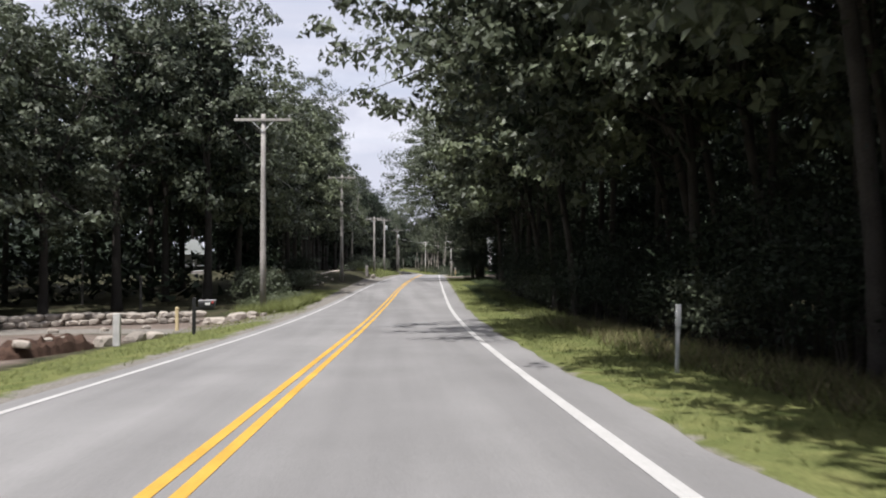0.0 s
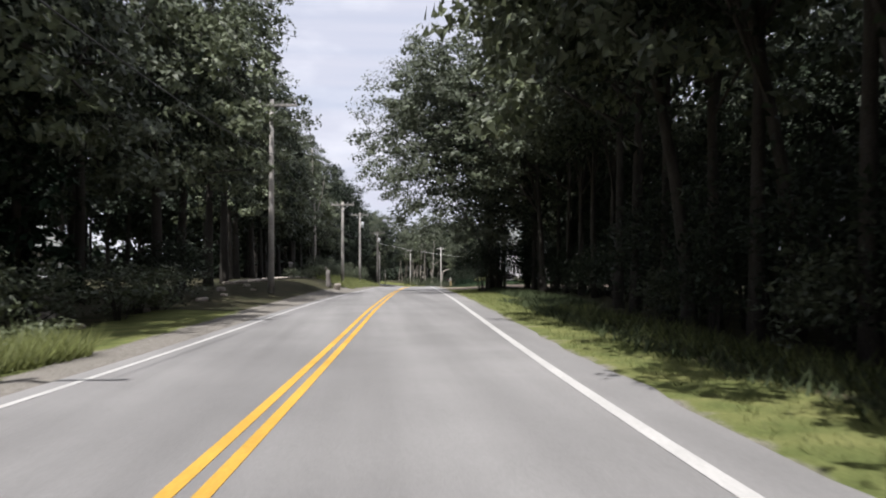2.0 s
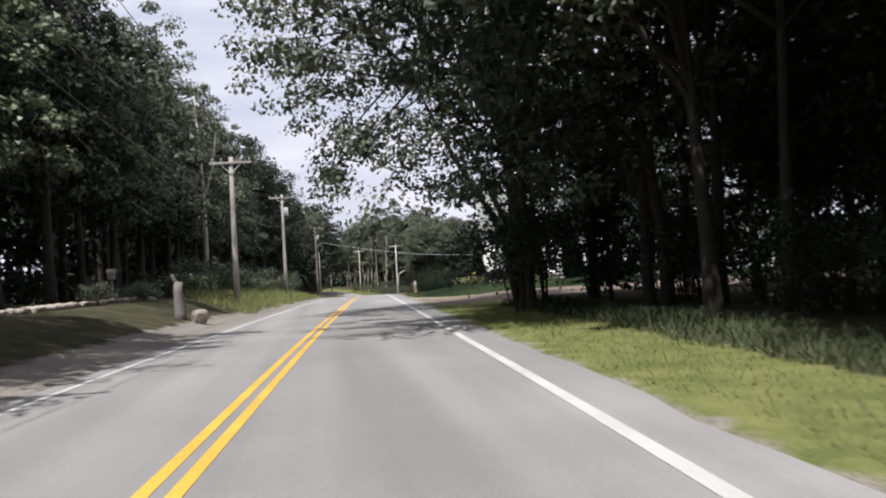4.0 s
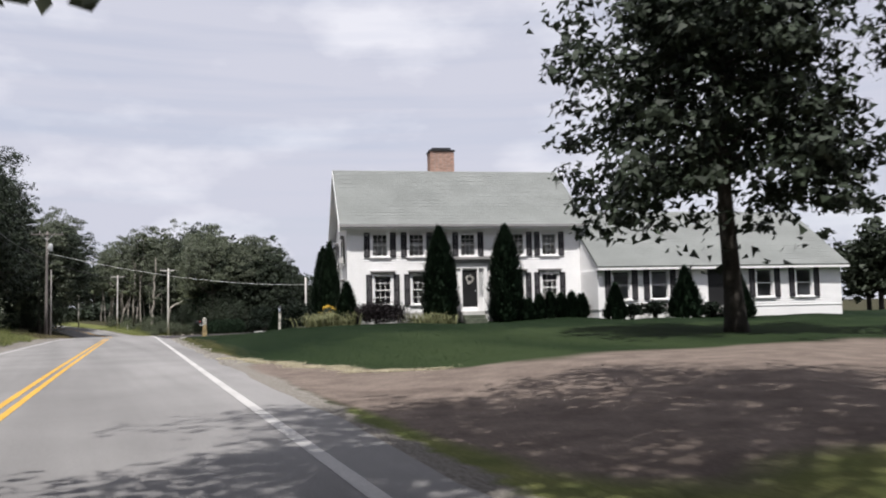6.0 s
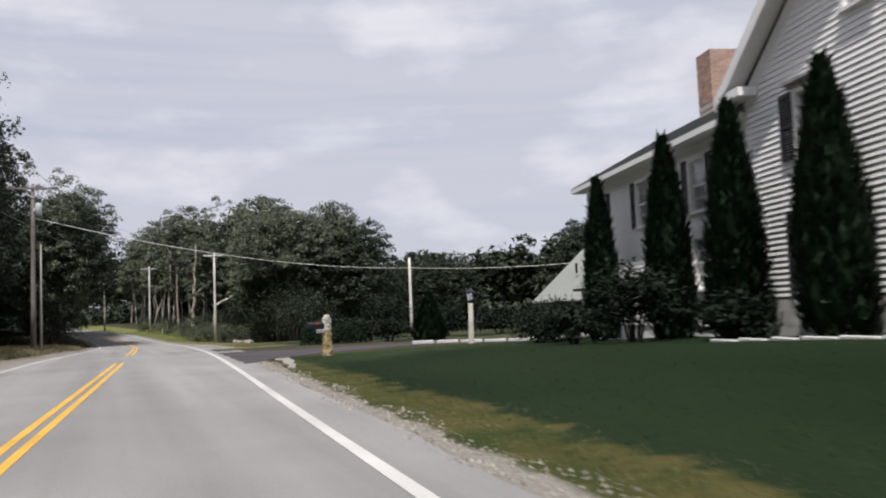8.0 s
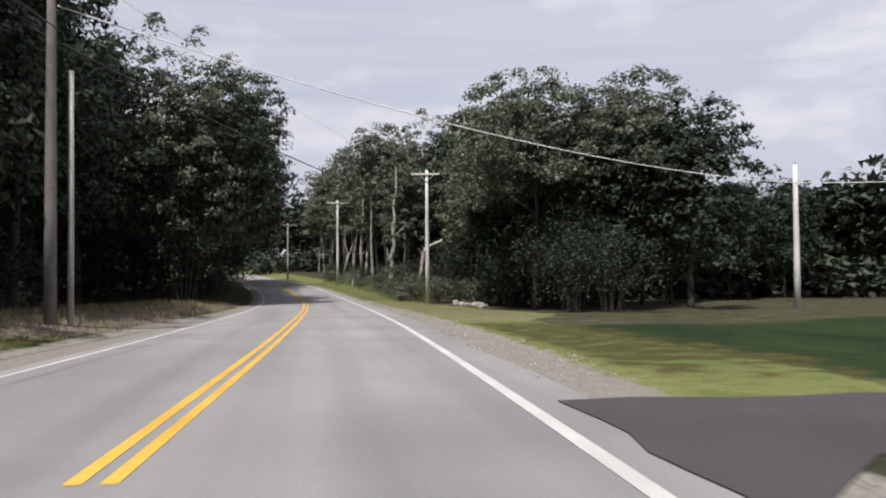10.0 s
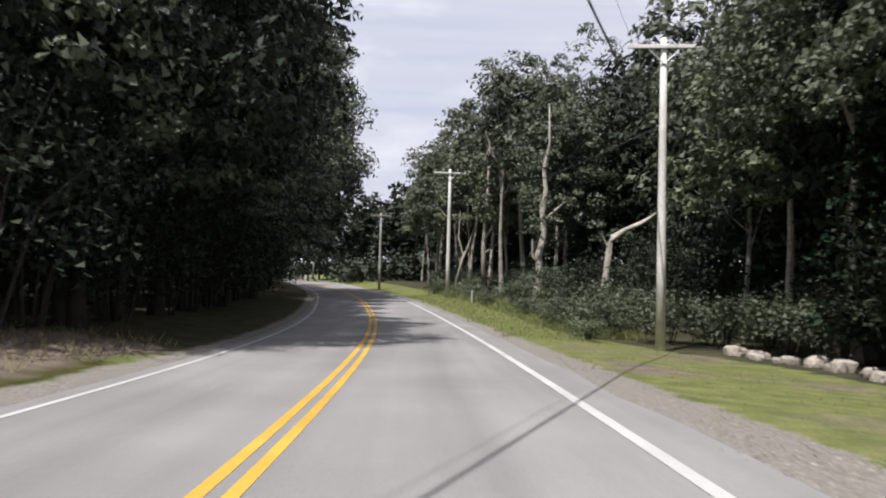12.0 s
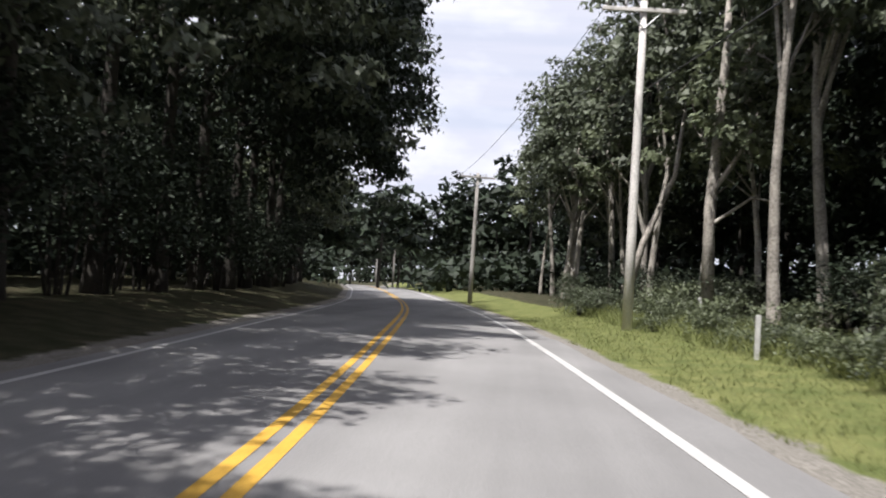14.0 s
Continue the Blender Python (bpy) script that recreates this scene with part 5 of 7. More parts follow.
def crack(pts, w, label="dark crack across the asphalt road"):
    g = Geo()
    v = []
    for i, (x, y) in enumerate(pts):
        k = w * (0.6 + 0.4 * math.sin(i * 2.7))
        v += [(x, y - k, float(road_z(y)) + 0.0035), (x, y + k, float(road_z(y)) + 0.0035)]
    g.add(v, [(2 * i, 2 * i + 2, 2 * i + 3, 2 * i + 1) for i in range(len(pts) - 1)])
    tagged(part("road_crack", g, CRACK), label, "road crack", kind="structure")


def ragged(a, b, n, amp, seed):
    rng = np.random.default_rng(seed)
    return [(a[0] + (b[0] - a[0]) * i / n, a[1] + (b[1] - a[1]) * i / n + rng.normal() * amp) for i in range(n + 1)]


crack(ragged((1.9, 4.2), (2.4, 13.5), 26, 0.02, 3), 0.008)

# ---- stones ----
STONES = []
for k in range(6):
    bm = bmesh.new()
    bmesh.ops.create_icosphere(bm, subdivisions=2, radius=0.5)
    ph = [random.uniform(0, 6.28) for _ in range(4)]
    for v in bm.verts:
        n = 1 + 0.16 * math.sin(3 * v.co.x + ph[0]) * math.sin(4 * v.co.y + ph[1]) + 0.13 * math.sin(5 * v.co.z + ph[2] + 3 * v.co.x)
        c = v.co * n
        v.co = Vector([math.copysign(min(abs(q), 0.36) + 0.25 * max(0, abs(q) - 0.36), q) for q in c])
    me = bpy.data.meshes.new("stone")
    bm.to_mesh(me)
    bm.free()
    me.materials.append(STONE)
    STONES.append(me)


def stone(x, y, z, sx, sy, sz, turn, parent=None, name="stone"):
    ob = new(name, random.choice(STONES))
    ob.parent = parent
    ob.matrix_basis = pose(x, y, z, random.uniform(-8, 8), random.uniform(-8, 8), turn) @ Matrix.Diagonal((sx, sy, sz, 1))
    return ob


def stone_wall(a, b, high, thick, label, seed, size=0.5):
    random.seed(seed)
    wall = new("stone_wall", None)
    tagged(wall, label, "stone wall", "stone walls")
    d = Vector(b) - Vector(a)
    n = int(d.length / (size * 0.72))
    turn = math.degrees(math.atan2(d.y, d.x))
    lay = max(1, int(round(high / (size * 0.42))))
    for row in range(lay):
        for side in (-1, 1):
            for i in range(n):
                if row == lay - 1 and random.random() < 0.25:
                    continue
                t = (i + 0.5 * (row % 2) + random.uniform(-0.15, 0.15)) / n
                p = Vector(a) + d * t + Vector((-d.y, d.x)).normalized() * side * thick * (0.28 - 0.05 * row)
                s = size * random.uniform(0.75, 1.35)
                stone(p.x, p.y, gz(p.x, p.y) + size * 0.2 + row * size * 0.38, s, size * random.uniform(0.7, 1.0), size * random.uniform(0.45, 0.65), turn + random.uniform(-20, 20), wall)
    return wall


stone_wall((-16.5, 33.2), (-8.0, 38.0), 0.62, 1.3, "loose pale fieldstone wall beside the drive", 11, 0.62)


def mulch_bed(a, b, wide, high):
    """A low heap of bark mulch along a line, steep at its edges."""
    rng = np.random.default_rng(71)
    d = Vector(b) - Vector(a)
    side = Vector((-d.y, d.x)).normalized()
    g, n, m = Geo(), 22, 8
    v = []
    for i in range(n + 1):
        t = i / n
        taper = min(1.0, 4.5 * min(t, 1 - t)) ** 0.5
        for j in range(m + 1):
            k = 2 * j / m - 1
            p = Vector(a) + d * t + side * (k * wide / 2 * (0.35 + 0.65 * taper))
            h = high * taper * (1 - k * k) ** 0.6 * (1 + 0.2 * rng.normal()) if abs(k) < 1 and 0 < t < 1 else -0.05
            v.append((p.x, p.y, gz(p.x, p.y) + h))
    g.add(v, [(i * (m + 1) + j, i * (m + 1) + j + 1, (i + 1) * (m + 1) + j + 1, (i + 1) * (m + 1) + j) for i in range(n) for j in range(m)])
    return tagged(part("mulch_bed", g, MULCH), "low heap of dark brown mulch edged with stones", "mulch bed")


MULCH = material("bark_mulch", (0.065, 0.040, 0.030), 0.95, 0.4, 3, 30, 0.8, 0.1)
mulch_bed((-9.3, 20.4), (-8.4, 24.6), 1.1, 0.42)
stone_wall((-6.6, 82.0), (-4.6, 104.0), 0.25, 0.7, "tumbled fieldstone wall in shade at the wood's edge", 14, 0.42)

random.seed(22)
for x, y, s, t in ((-8.1, 25.2, 1.05, 60), (-7.75, 27.0, 1.0, 70), (-7.45, 28.1, 0.8, 55), (-8.8, 20.9, 0.55, 20), (-8.75, 22.3, 0.4, 40), (-8.65, 23.3, 0.36, 80), (-8.2, 28.8, 0.7, 30), (-6.9, 36.4, 0.9, 10), (-6.2, 36.9, 1.2, 40), (-5.7, 38.1, 0.9, 70), (-7.5, 37.4, 0.7, 15), (-12.1, 31.5, 0.5, 15), (-10.4, 32.1, 0.45, 75), (-9.2, 33.4, 0.5, 35), (-5.3, 35.6, 0.4, 20), (-5.9, 34.9, 0.45, 50), (-6.6, 35.2, 0.35, 10), (-7.3, 35.6, 0.5, 70), (-7.9, 36.2, 0.6, 30), (-5.0, 36.7, 0.5, 65), (-4.7, 38.6, 0.4, 15)):
    h = 0.42 if -9 < x < -8.6 else 0.0
    tagged(stone(x, y, gz(x, y) + s * 0.1 + h * 0.75, s, s * 0.75, s * 0.5, t, None, "boulder"), "pale tan angular fieldstone boulder by the drive", "boulder", "pale drive boulders")
random.seed(24)
for i in range(17):
    t = i / 16
    x, y, k = 21.1 + 0.6 * t + random.uniform(-0.35, 0.35), 236.0 - 9.0 * t + random.uniform(-0.25, 0.25), random.uniform(0.35, 0.8)
    tagged(stone(x, y, gz(x, y) + k * 0.12, k * 1.1, k * 0.8, k * random.uniform(0.5, 0.8), random.uniform(0, 180), None, "boulder"), "pale tumbled fieldstone in a loose row under shrubs", "boulder", "tumbled row of pale stones")
random.seed(21)
for x, y, s in ((-5.1, 66.2, 0.7), (-4.9, 70.1, 0.45), (-5.6, 73.5, 0.8), (-4.4, 75.6, 0.4), (-5.2, 79.0, 0.6), (-4.1, 106.0, 0.6), (-3.4, 109.0, 0.4), (-7.4, 52.5, 0.7), (-6.3, 56.0, 0.55), (-5.9, 61.0, 0.6), (-8.2, 59.0, 0.9), (8.9, 41.0, 0.45), (-4.7, 39.2, 0.5), (-6.9, 44.0, 0.45)):
    tagged(stone(x, y, gz(x, y) + s * 0.06, s * 0.9, s * 0.7, s * 0.4, random.uniform(0, 180), None, "boulder"), "grey weathered boulder on the roadside bank", "boulder", "roadside boulders")

# ---- posts, mailboxes, lamp ----
def post(name, x, y, h, w, mat, label, category="post", cap=True, lean=0.0):
    ob = new(name, None)
    ob.matrix_basis = pose(x, y, gz(x, y), 0, lean, random.uniform(-8, 8))
    part("shaft", Geo().box(-w / 2, w / 2, -w / 2, w / 2, -0.3, h), mat, ob, bevel=0.008)
    if cap:
        part("cap", Geo().lathe(0, 0, [(w * 0.72, h), (w * 0.72, h + 0.02), (w * 0.2, h + 0.07)], 4), mat, ob)
    return tagged(ob, label, category)


post("granite_post", -7.75, 25.1, 0.98, 0.2, GRANITE, "square grey granite gate post by the stone wall", cap=False)
TAN = material("tan_paint", (0.52, 0.42, 0.25), 0.7, 0.12, 2, 20, 0.1, 0.3)
post("marker_post", -7.72, 32.4, 0.85, 0.12, TAN, "short tan wooden post beside the drive")
post("marker_post", 14.77, 265.7, 0.85, 0.09, GRANITE, "short grey marker post in the grass", cap=False)
post("marker_post", 16.1, 277.5, 0.9, 0.1, GRANITE, "short grey marker post in the grass", cap=False)
REFLECT = material("white_plastic", (0.72, 0.72, 0.73), 0.4, 0.06, 3, 30, 0, 0.5)


def delineator(x, y, h):
    ob = new("delineator_post", None)
    ob.matrix_basis = pose(x, y, gz(x, y), 2, 1, 0)
    part("stake", Geo().box(-0.03, 0.03, -0.012, 0.012, -0.3, h), STEEL, ob, bevel=0.004)
    part("reflector", Geo().box(-0.045, 0.045, -0.03, -0.012, h - 0.32, h + 0.02), REFLECT, ob, "white reflector plate", bevel=0.006)
    return tagged(ob, "slim roadside delineator post with white reflector", "delineator")


delineator(4.95, 11.62, 1.05)


def black_mailbox(x, y, turn, h):
    ob = new("mailbox", None)
    ob.matrix_basis = pose(x, y, gz(x, y), 0, 0, turn)
    part("post", Geo().box(-0.06, 0.06, -0.06, 0.06, -0.3, h + 0.2), BLACK, ob, "black wooden post", bevel=0.008)
    part("arm", Geo().box(0.06, 0.62, -0.045, 0.045, h - 0.2, h - 0.1), BLACK, ob)
    prof = [(-0.1, 0), (-0.1, 0.12)] + [(-0.1 * math.cos(a), 0.12 + 0.1 * math.sin(a)) for a in [math.pi * i / 8 for i in range(1, 8)]] + [(0.1, 0.12), (0.1, 0)]
    n = len(prof)
    v = [(xx, p, h - 0.1 + q) for xx in (0.14, 0.66) for p, q in prof]
    f = [(i, (i + 1) % n, n + (i + 1) % n, n + i) for i in range(n)] + [tuple(reversed(range(n))), tuple(range(n, 2 * n))]
    part("box", Geo().add(v, f), BLACK, ob, "black metal letter box")
    part("top_plate", Geo().box(0.12, 0.68, -0.06, 0.06, h + 0.115, h + 0.135), REFLECT, ob, "white top plate", bevel=0.004)
    part("number_plate", Geo().box(0.34, 0.5, -0.108, -0.1, h - 0.03, h + 0.04), REFLECT, ob, "small white plate")
    part("flag", Geo().box(0.56, 0.6, -0.13, -0.11, h + 0.02, h + 0.1), material("red_paint", (0.55, 0.04, 0.03), 0.5, 0.1, 3, 30, 0, 0.4), ob, "red flag")
    return tagged(ob, "black mailbox on a black post beside the drive", "mailbox")


black_mailbox(-5.75, 26.5, 10, 0.98)


def stone_mailbox():
    """A pillar of stacked stones that carries a mailbox on one side and a number plate."""
    random.seed(33)
    ob = new("mailbox_pillar", None)
    x, y = 14.05, 163.1
    ob.matrix_basis = pose(x, y, gz(x, y), 0, 0, 12) @ Matrix.Diagonal((0.95, 0.95, 0.9, 1))
    OCHRE = material("ochre_stone", (0.38, 0.29, 0.16), 0.9, 0.35, 4, 30, 0.5, 0.2, obj=0.3)
    PALE = material("pale_stone", (0.52, 0.50, 0.45), 0.9, 0.3, 4, 30, 0.5, 0.2, obj=0.2)
    part("core", Geo().tube([(0, 0, -0.3), (0, 0, 0.6), (0, 0, 1.2)], [0.10, 0.09, 0.08], 8), OCHRE, ob)
    blocks = []
    for mat in (OCHRE, PALE):
        for k in range(4):
            bm = bmesh.new()
            bmesh.ops.create_cube(bm, size=1.0)
            for v in bm.verts:
                v.co += Vector([random.uniform(-0.13, 0.13) for _ in range(3)])
            bmesh.ops.bevel(bm, geom=list(bm.edges), offset=0.1, segments=1, affect="EDGES")
            me = bpy.data.meshes.new("stone")
            bm.to_mesh(me)
            bm.free()
            me.materials.append(mat)
            blocks.append(me)
    z, k = -0.05, 0
    while z < 1.26:
        tall = random.uniform(0.08, 0.15)
        for j in range(4):
            a = 6.28 * (j + 0.5 * (k % 2)) / 4 + random.uniform(-0.2, 0.2)
            r = 0.082 - 0.02 * z
            s = new("stone", blocks[random.randrange(4) + (0 if z < 0.85 else 4)])
            s.parent = ob
            s.matrix_basis = pose(r * math.cos(a), r * math.sin(a), z + tall / 2, random.uniform(-7, 7), random.uniform(-7, 7), math.degrees(a)) @ Matrix.Diagonal((random.uniform(0.13, 0.17), random.uniform(0.17, 0.25), tall * 1.08, 1))
        z += tall
        k += 1
    me = STONES[2].copy()
    me.materials.clear()
    me.materials.append(PALE)
    s = new("cap_stone", me)
    s.parent = ob
    s.matrix_basis = pose(0, 0, 1.38, 0, 0, 20) @ Matrix.Diagonal((0.27, 0.24, 0.24, 1))
    prof = [(-0.1, 0), (-0.1, 0.12)] + [(-0.1 * math.cos(a), 0.12 + 0.1 * math.sin(a)) for a in [math.pi * i / 8 for i in range(1, 8)]] + [(0.1, 0.12), (0.1, 0)]
    n = len(prof)
    v = [(xx, p, 1.0 + q) for xx in (-0.72, -0.14) for p, q in prof]
    f = [(i, (i + 1) % n, n + (i + 1) % n, n + i) for i in range(n)] + [tuple(reversed(range(n))), tuple(range(n, 2 * n))]
    part("letter_box", Geo().add(v, f), BLACK, ob, "black metal letter box")
    part("flag", Geo().box(-0.44, -0.36, -0.13, -0.11, 1.14, 1.2), bpy.data.materials["red_paint"], ob, "red flag")
    pl = part("plate", Geo().box(-0.42, -0.16, -0.12, -0.10, 0.84, 0.96), REFLECT, ob, "white plate with dark bars")
    for i in range(3):
        part("bar", Geo().box(-0.40 + 0.075 * i, -0.35 + 0.075 * i, -0.125, -0.12, 0.86, 0.94), BLACK, pl)
    part("bracket", Geo().box(-0.5, -0.1, -0.03, 0.03, 0.96, 1.0), BLACK, ob)
    return tagged(ob, "stacked stone mailbox pillar in the grass at the drive", "mailbox")


stone_mailbox()


POST_PAINT = material("weathered_post_paint", (0.30, 0.285, 0.255), 0.85, 0.25, 2, 25, 0.3, 0.25)


def lamp_post(x, y, h):
    ob = new("lamp_post", None)
    ob.matrix_basis = pose(x, y, gz(x, y) - 0.05, 0, 1, 0)
    part("shaft", Geo().lathe(0, 0, [(0.13, -0.2), (0.13, 0.1), (0.1, 0.14), (0.085, h)], 14), POST_PAINT, ob, "weathered pale post", smooth=True)
    part("ladder_bar", Geo().box(-0.02, 0.02, -0.02, 0.02, h, h + 0.08), BLACK, ob)
    lan = part("lantern", Geo().lathe(0, 0, [(0.05, h + 0.06), (0.09, h + 0.09), (0.09, h + 0.11)], 6).lathe(0, 0, [(0.19, h + 0.38), (0.17, h + 0.42), (0.06, h + 0.52), (0.02, h + 0.58)], 6), BLACK, ob, "black metal lantern")
    part("glass", Geo().lathe(0, 0, [(0.085, h + 0.11), (0.14, h + 0.38)], 6), GLASS, lan)
    for i in range(6):
        a = 6.28319 * i / 6
        part("bar", Geo().tube([(0.09 * math.cos(a), 0.09 * math.sin(a), h + 0.1), (0.15 * math.cos(a), 0.15 * math.sin(a), h + 0.39)], 0.008, 4), BLACK, lan)
    return tagged(ob, "weathered pale lamp post with black lantern on the lawn", "lamp post")


lamp_post(19.65, 164.2, 1.5)
KERB = Geo().box(-0.42, 0.42, -0.09, 0.09, -0.1, 0.1).mesh("kerb_stone", GRANITE, bevel=0.02)
for i in range(8):
    x, y = 18.7 + 0.92 * i, 166.7 - 0.22 * i
    k = new("kerb_stone", KERB)
    k.matrix_basis = pose(x, y, gz(x, y) + 0.03, 0, 0, -13 + random.uniform(-4, 4))
    tagged(k, "pale granite kerb stone at the lawn's edge", "kerb stone", "lawn kerb stones")
for i in range(7):
    u, v = -2.2 + 0.1 * i, 6.4 - 0.75 * i
    x, y = at_house(u, v)
    k = new("kerb_stone", KERB)
    k.matrix_basis = pose(x, y, gz(x, y) - 0.03, 0, 0, 75 + random.uniform(-6, 6)) @ Matrix.Diagonal((0.9, 0.6, 0.7, 1))
    tagged(k, "pale granite kerb stone at the planting bed", "kerb stone", "bed kerb stones")

def bare_trunk(pts, radii, branches, label, bark=None):
    g = Geo().tube(pts, radii, 10)
    ob = new("pale_trunk", None)
    part("trunk", g, bark or PALE_BARK, ob, smooth=True)
    for b in branches:
        part("branch", Geo().tube(b[0], b[1], 7, False), bark or PALE_BARK, ob, smooth=True)
    return tagged(ob, label, "tree trunk", "pale roadside trunks")


def z_at(x, y, h):
    return (x, y, gz(x, y) + h)


# pale pipe beside the dark pole
tagged(part("conduit_post", Geo().tube([(3.5, 195.0, gz(3.5, 195.0) - 0.3), (3.5, 195.0, 3.0), (3.48, 195.0, 6.9)], [0.085, 0.08, 0.075], 10), POLE, smooth=True), "pale short pole beside the dark utility pole", "pole")
# lantern post and old stump on the left bank
bare_trunk([z_at(-1.75, 98.6, -0.3), z_at(-1.75, 98.6, 0.2), z_at(-1.8, 98.6, 0.9), z_at(-1.78, 98.6, 1.3)], [0.26, 0.2, 0.16, 0.15], [([z_at(-1.78, 98.6, 1.15), z_at(-1.95, 98.5, 1.4), z_at(-1.98, 98.5, 1.5)], [0.08, 0.06, 0.04])], "broken grey tree stump at the roadside bank", POLE_DARK)
random.seed(23)
tagged(stone(-1.1, 98.5, gz(-1.1, 98.5) + 0.2, 0.75, 0.6, 0.7, 30, None, "boulder"), "pale angular boulder beside a tree stump", "boulder", "roadside boulders")
nest = post("bird_house", -5.05, 103.0, 0.95, 0.1, POLE_DARK, "weathered bird house on a thin wooden post", "bird house", cap=False)
part("box", Geo().box(-0.13, 0.13, -0.11, 0.11, 0.95, 1.22).add([(-0.17, -0.16, 1.2), (0.17, -0.16, 1.2), (0.17, 0.16, 1.2), (-0.17, 0.16, 1.2), (-0.17, 0, 1.36), (0.17, 0, 1.36)], [(0, 1, 5, 4), (2, 3, 4, 5), (0, 4, 3), (1, 2, 5), (3, 2, 1, 0)]), POLE, nest, "grey wooden box with a pitched roof")
post("garden_post", -13.2, 46.8, 1.9, 0.1, POLE_DARK, "thin dark post at the edge of the trees", cap=False)
post("garden_post", -17.5, 50.0, 2.6, 0.1, POLE, "thin pale post at the edge of the trees")


def pavilion(x, y):
    """A small garden house with an open porch under a hipped roof."""
    ob = new("garden_house", None)
    ob.matrix_basis = pose(x, y, gz(x, y), 0, 0, 14)
    part("wall", Geo().box(-1.3, 0.35, 0.2, 1.3, -0.3, 2.0), GREY_TRIM, ob, "grey board wall")
    part("porch_floor", Geo().box(-1.4, 1.4, -1.3, 1.35, -0.3, 0.12), POLE, ob)
    part("rail", Geo().box(-1.3, 1.3, -1.25, -1.17, 0.75, 0.85).box(-1.3, 1.3, -1.25, -1.17, 0.2, 0.28), TRIM, ob)
    for px, py in ((-1.25, -1.2), (0.0, -1.2), (1.25, -1.2), (1.25, 1.2)):
        part("porch_post", Geo().box(px - 0.07, px + 0.07, py - 0.07, py + 0.07, 0.12, 2.0), TRIM, ob, "white painted post")
    e, r = 1.65, 3.6
    shingled("roof", ob, ((-e, -e, 1.95), (e, -e, 1.95), (0.25, 0, r), (-0.25, 0, r)), 12, "pale grey shingle roof slope")
    shingled("roof", ob, ((e, e, 1.95), (-e, e, 1.95), (-0.25, 0, r), (0.25, 0, r)), 12, "pale grey shingle roof slope")
    shingled("roof", ob, ((e, -e, 1.95), (e, e, 1.95), (0.26, 0.01, r), (0.26, -0.01, r)), 12, "pale grey shingle roof slope")
    shingled("roof", ob, ((-e, e, 1.95), (-e, -e, 1.95), (-0.26, -0.01, r), (-0.26, 0.01, r)), 12, "pale grey shingle roof slope")
    return tagged(ob, "small garden house with white posts and pale roof", "garden house")


pavilion(-20.1, 90.5)

# ---- single trees ----
bare_trunk([z_at(18.65, 262.2, -0.3), z_at(18.7, 262.2, 0.5), z_at(18.85, 262.2, 2.0), z_at(18.75, 262.2, 3.2), z_at(19.1, 262.2, 4.6), z_at(18.95, 262.2, 6.0), z_at(19.15, 262.2, 7.4), z_at(19.0, 262.2, 8.8), z_at(19.35, 262.3, 10.4), z_at(19.3, 262.3, 13.0)], [0.42, 0.31, 0.25, 0.24, 0.2, 0.19, 0.15, 0.12, 0.08, 0.03],
           [([z_at(19.10, 262.2, 5.4), z_at(19.75, 261.9, 6.1), z_at(20.35, 261.8, 6.6)], [0.12, 0.07, 0.03]), ([z_at(18.80, 262.2, 2.6), z_at(18.35, 262.0, 3.1), z_at(18.30, 262.0, 4.2)], [0.12, 0.09, 0.04]), ([z_at(19.10, 262.2, 5.0), z_at(18.85, 262.3, 6.0), z_at(18.80, 262.3, 6.9)], [0.12, 0.08, 0.03]), ([z_at(18.75, 262.2, 0.9), z_at(19.95, 261.6, 0.8), z_at(21.15, 261.4, 1.2)], [0.1, 0.07, 0.03])], "thick pale dead-looking trunk with stub branches")
bare_trunk([z_at(20.2, 250.5, -0.3), z_at(20.25, 250.5, 1.0), z_at(20.45, 250.5, 2.4), z_at(20.6, 250.5, 3.9), z_at(20.75, 250.5, 4.2), z_at(21.4, 250.7, 4.6), z_at(22.3, 251.0, 5.0), z_at(23.6, 251.3, 5.8), z_at(24.4, 251.6, 7.4)], [0.21, 0.18, 0.165, 0.16, 0.15, 0.12, 0.11, 0.08, 0.03],
           [([z_at(20.5, 250.5, 3.6), z_at(20.2, 250.3, 4.2), z_at(19.9, 250.2, 4.4)], [0.07, 0.05, 0.02])], "slender pale leaning trunk bent to one side")
bare_trunk([z_at(16.7, 279, -0.3), z_at(16.6, 279, 4), z_at(16.9, 279, 9), z_at(17.0, 279, 15)], [0.24, 0.19, 0.15, 0.05],
           [([z_at(16.6, 279, 4.5), z_at(17.6, 278.6, 6.2), z_at(18.0, 278.6, 7.4)], [0.1, 0.07, 0.03]), ([z_at(16.6, 279, 3.4), z_at(17.9, 278.4, 4.4), z_at(18.9, 278.3, 4.2)], [0.07, 0.05, 0.02])], "tall pale trunk with a forked limb")
bare_trunk([z_at(14.4, 285, -0.3), z_at(15.2, 285, 3), z_at(16.4, 285, 6), z_at(16.9, 285, 11)], [0.16, 0.14, 0.11, 0.04], [([z_at(15.3, 285, 3.2), z_at(14.8, 285, 5), z_at(14.9, 285, 7.5)], [0.09, 0.07, 0.03])], "slender pale leaning forked trunk")
bare_trunk([z_at(-4.9, 131, -0.3), z_at(-4.8, 131, 4), z_at(-4.9, 131, 9), z_at(-5.2, 131, 15)], [0.2, 0.17, 0.13, 0.04], [([z_at(-4.85, 131, 7), z_at(-4.0, 130.6, 9.5), z_at(-3.7, 130.5, 12)], [0.08, 0.05, 0.02])], "tall pale birch-like trunk before dark trees")
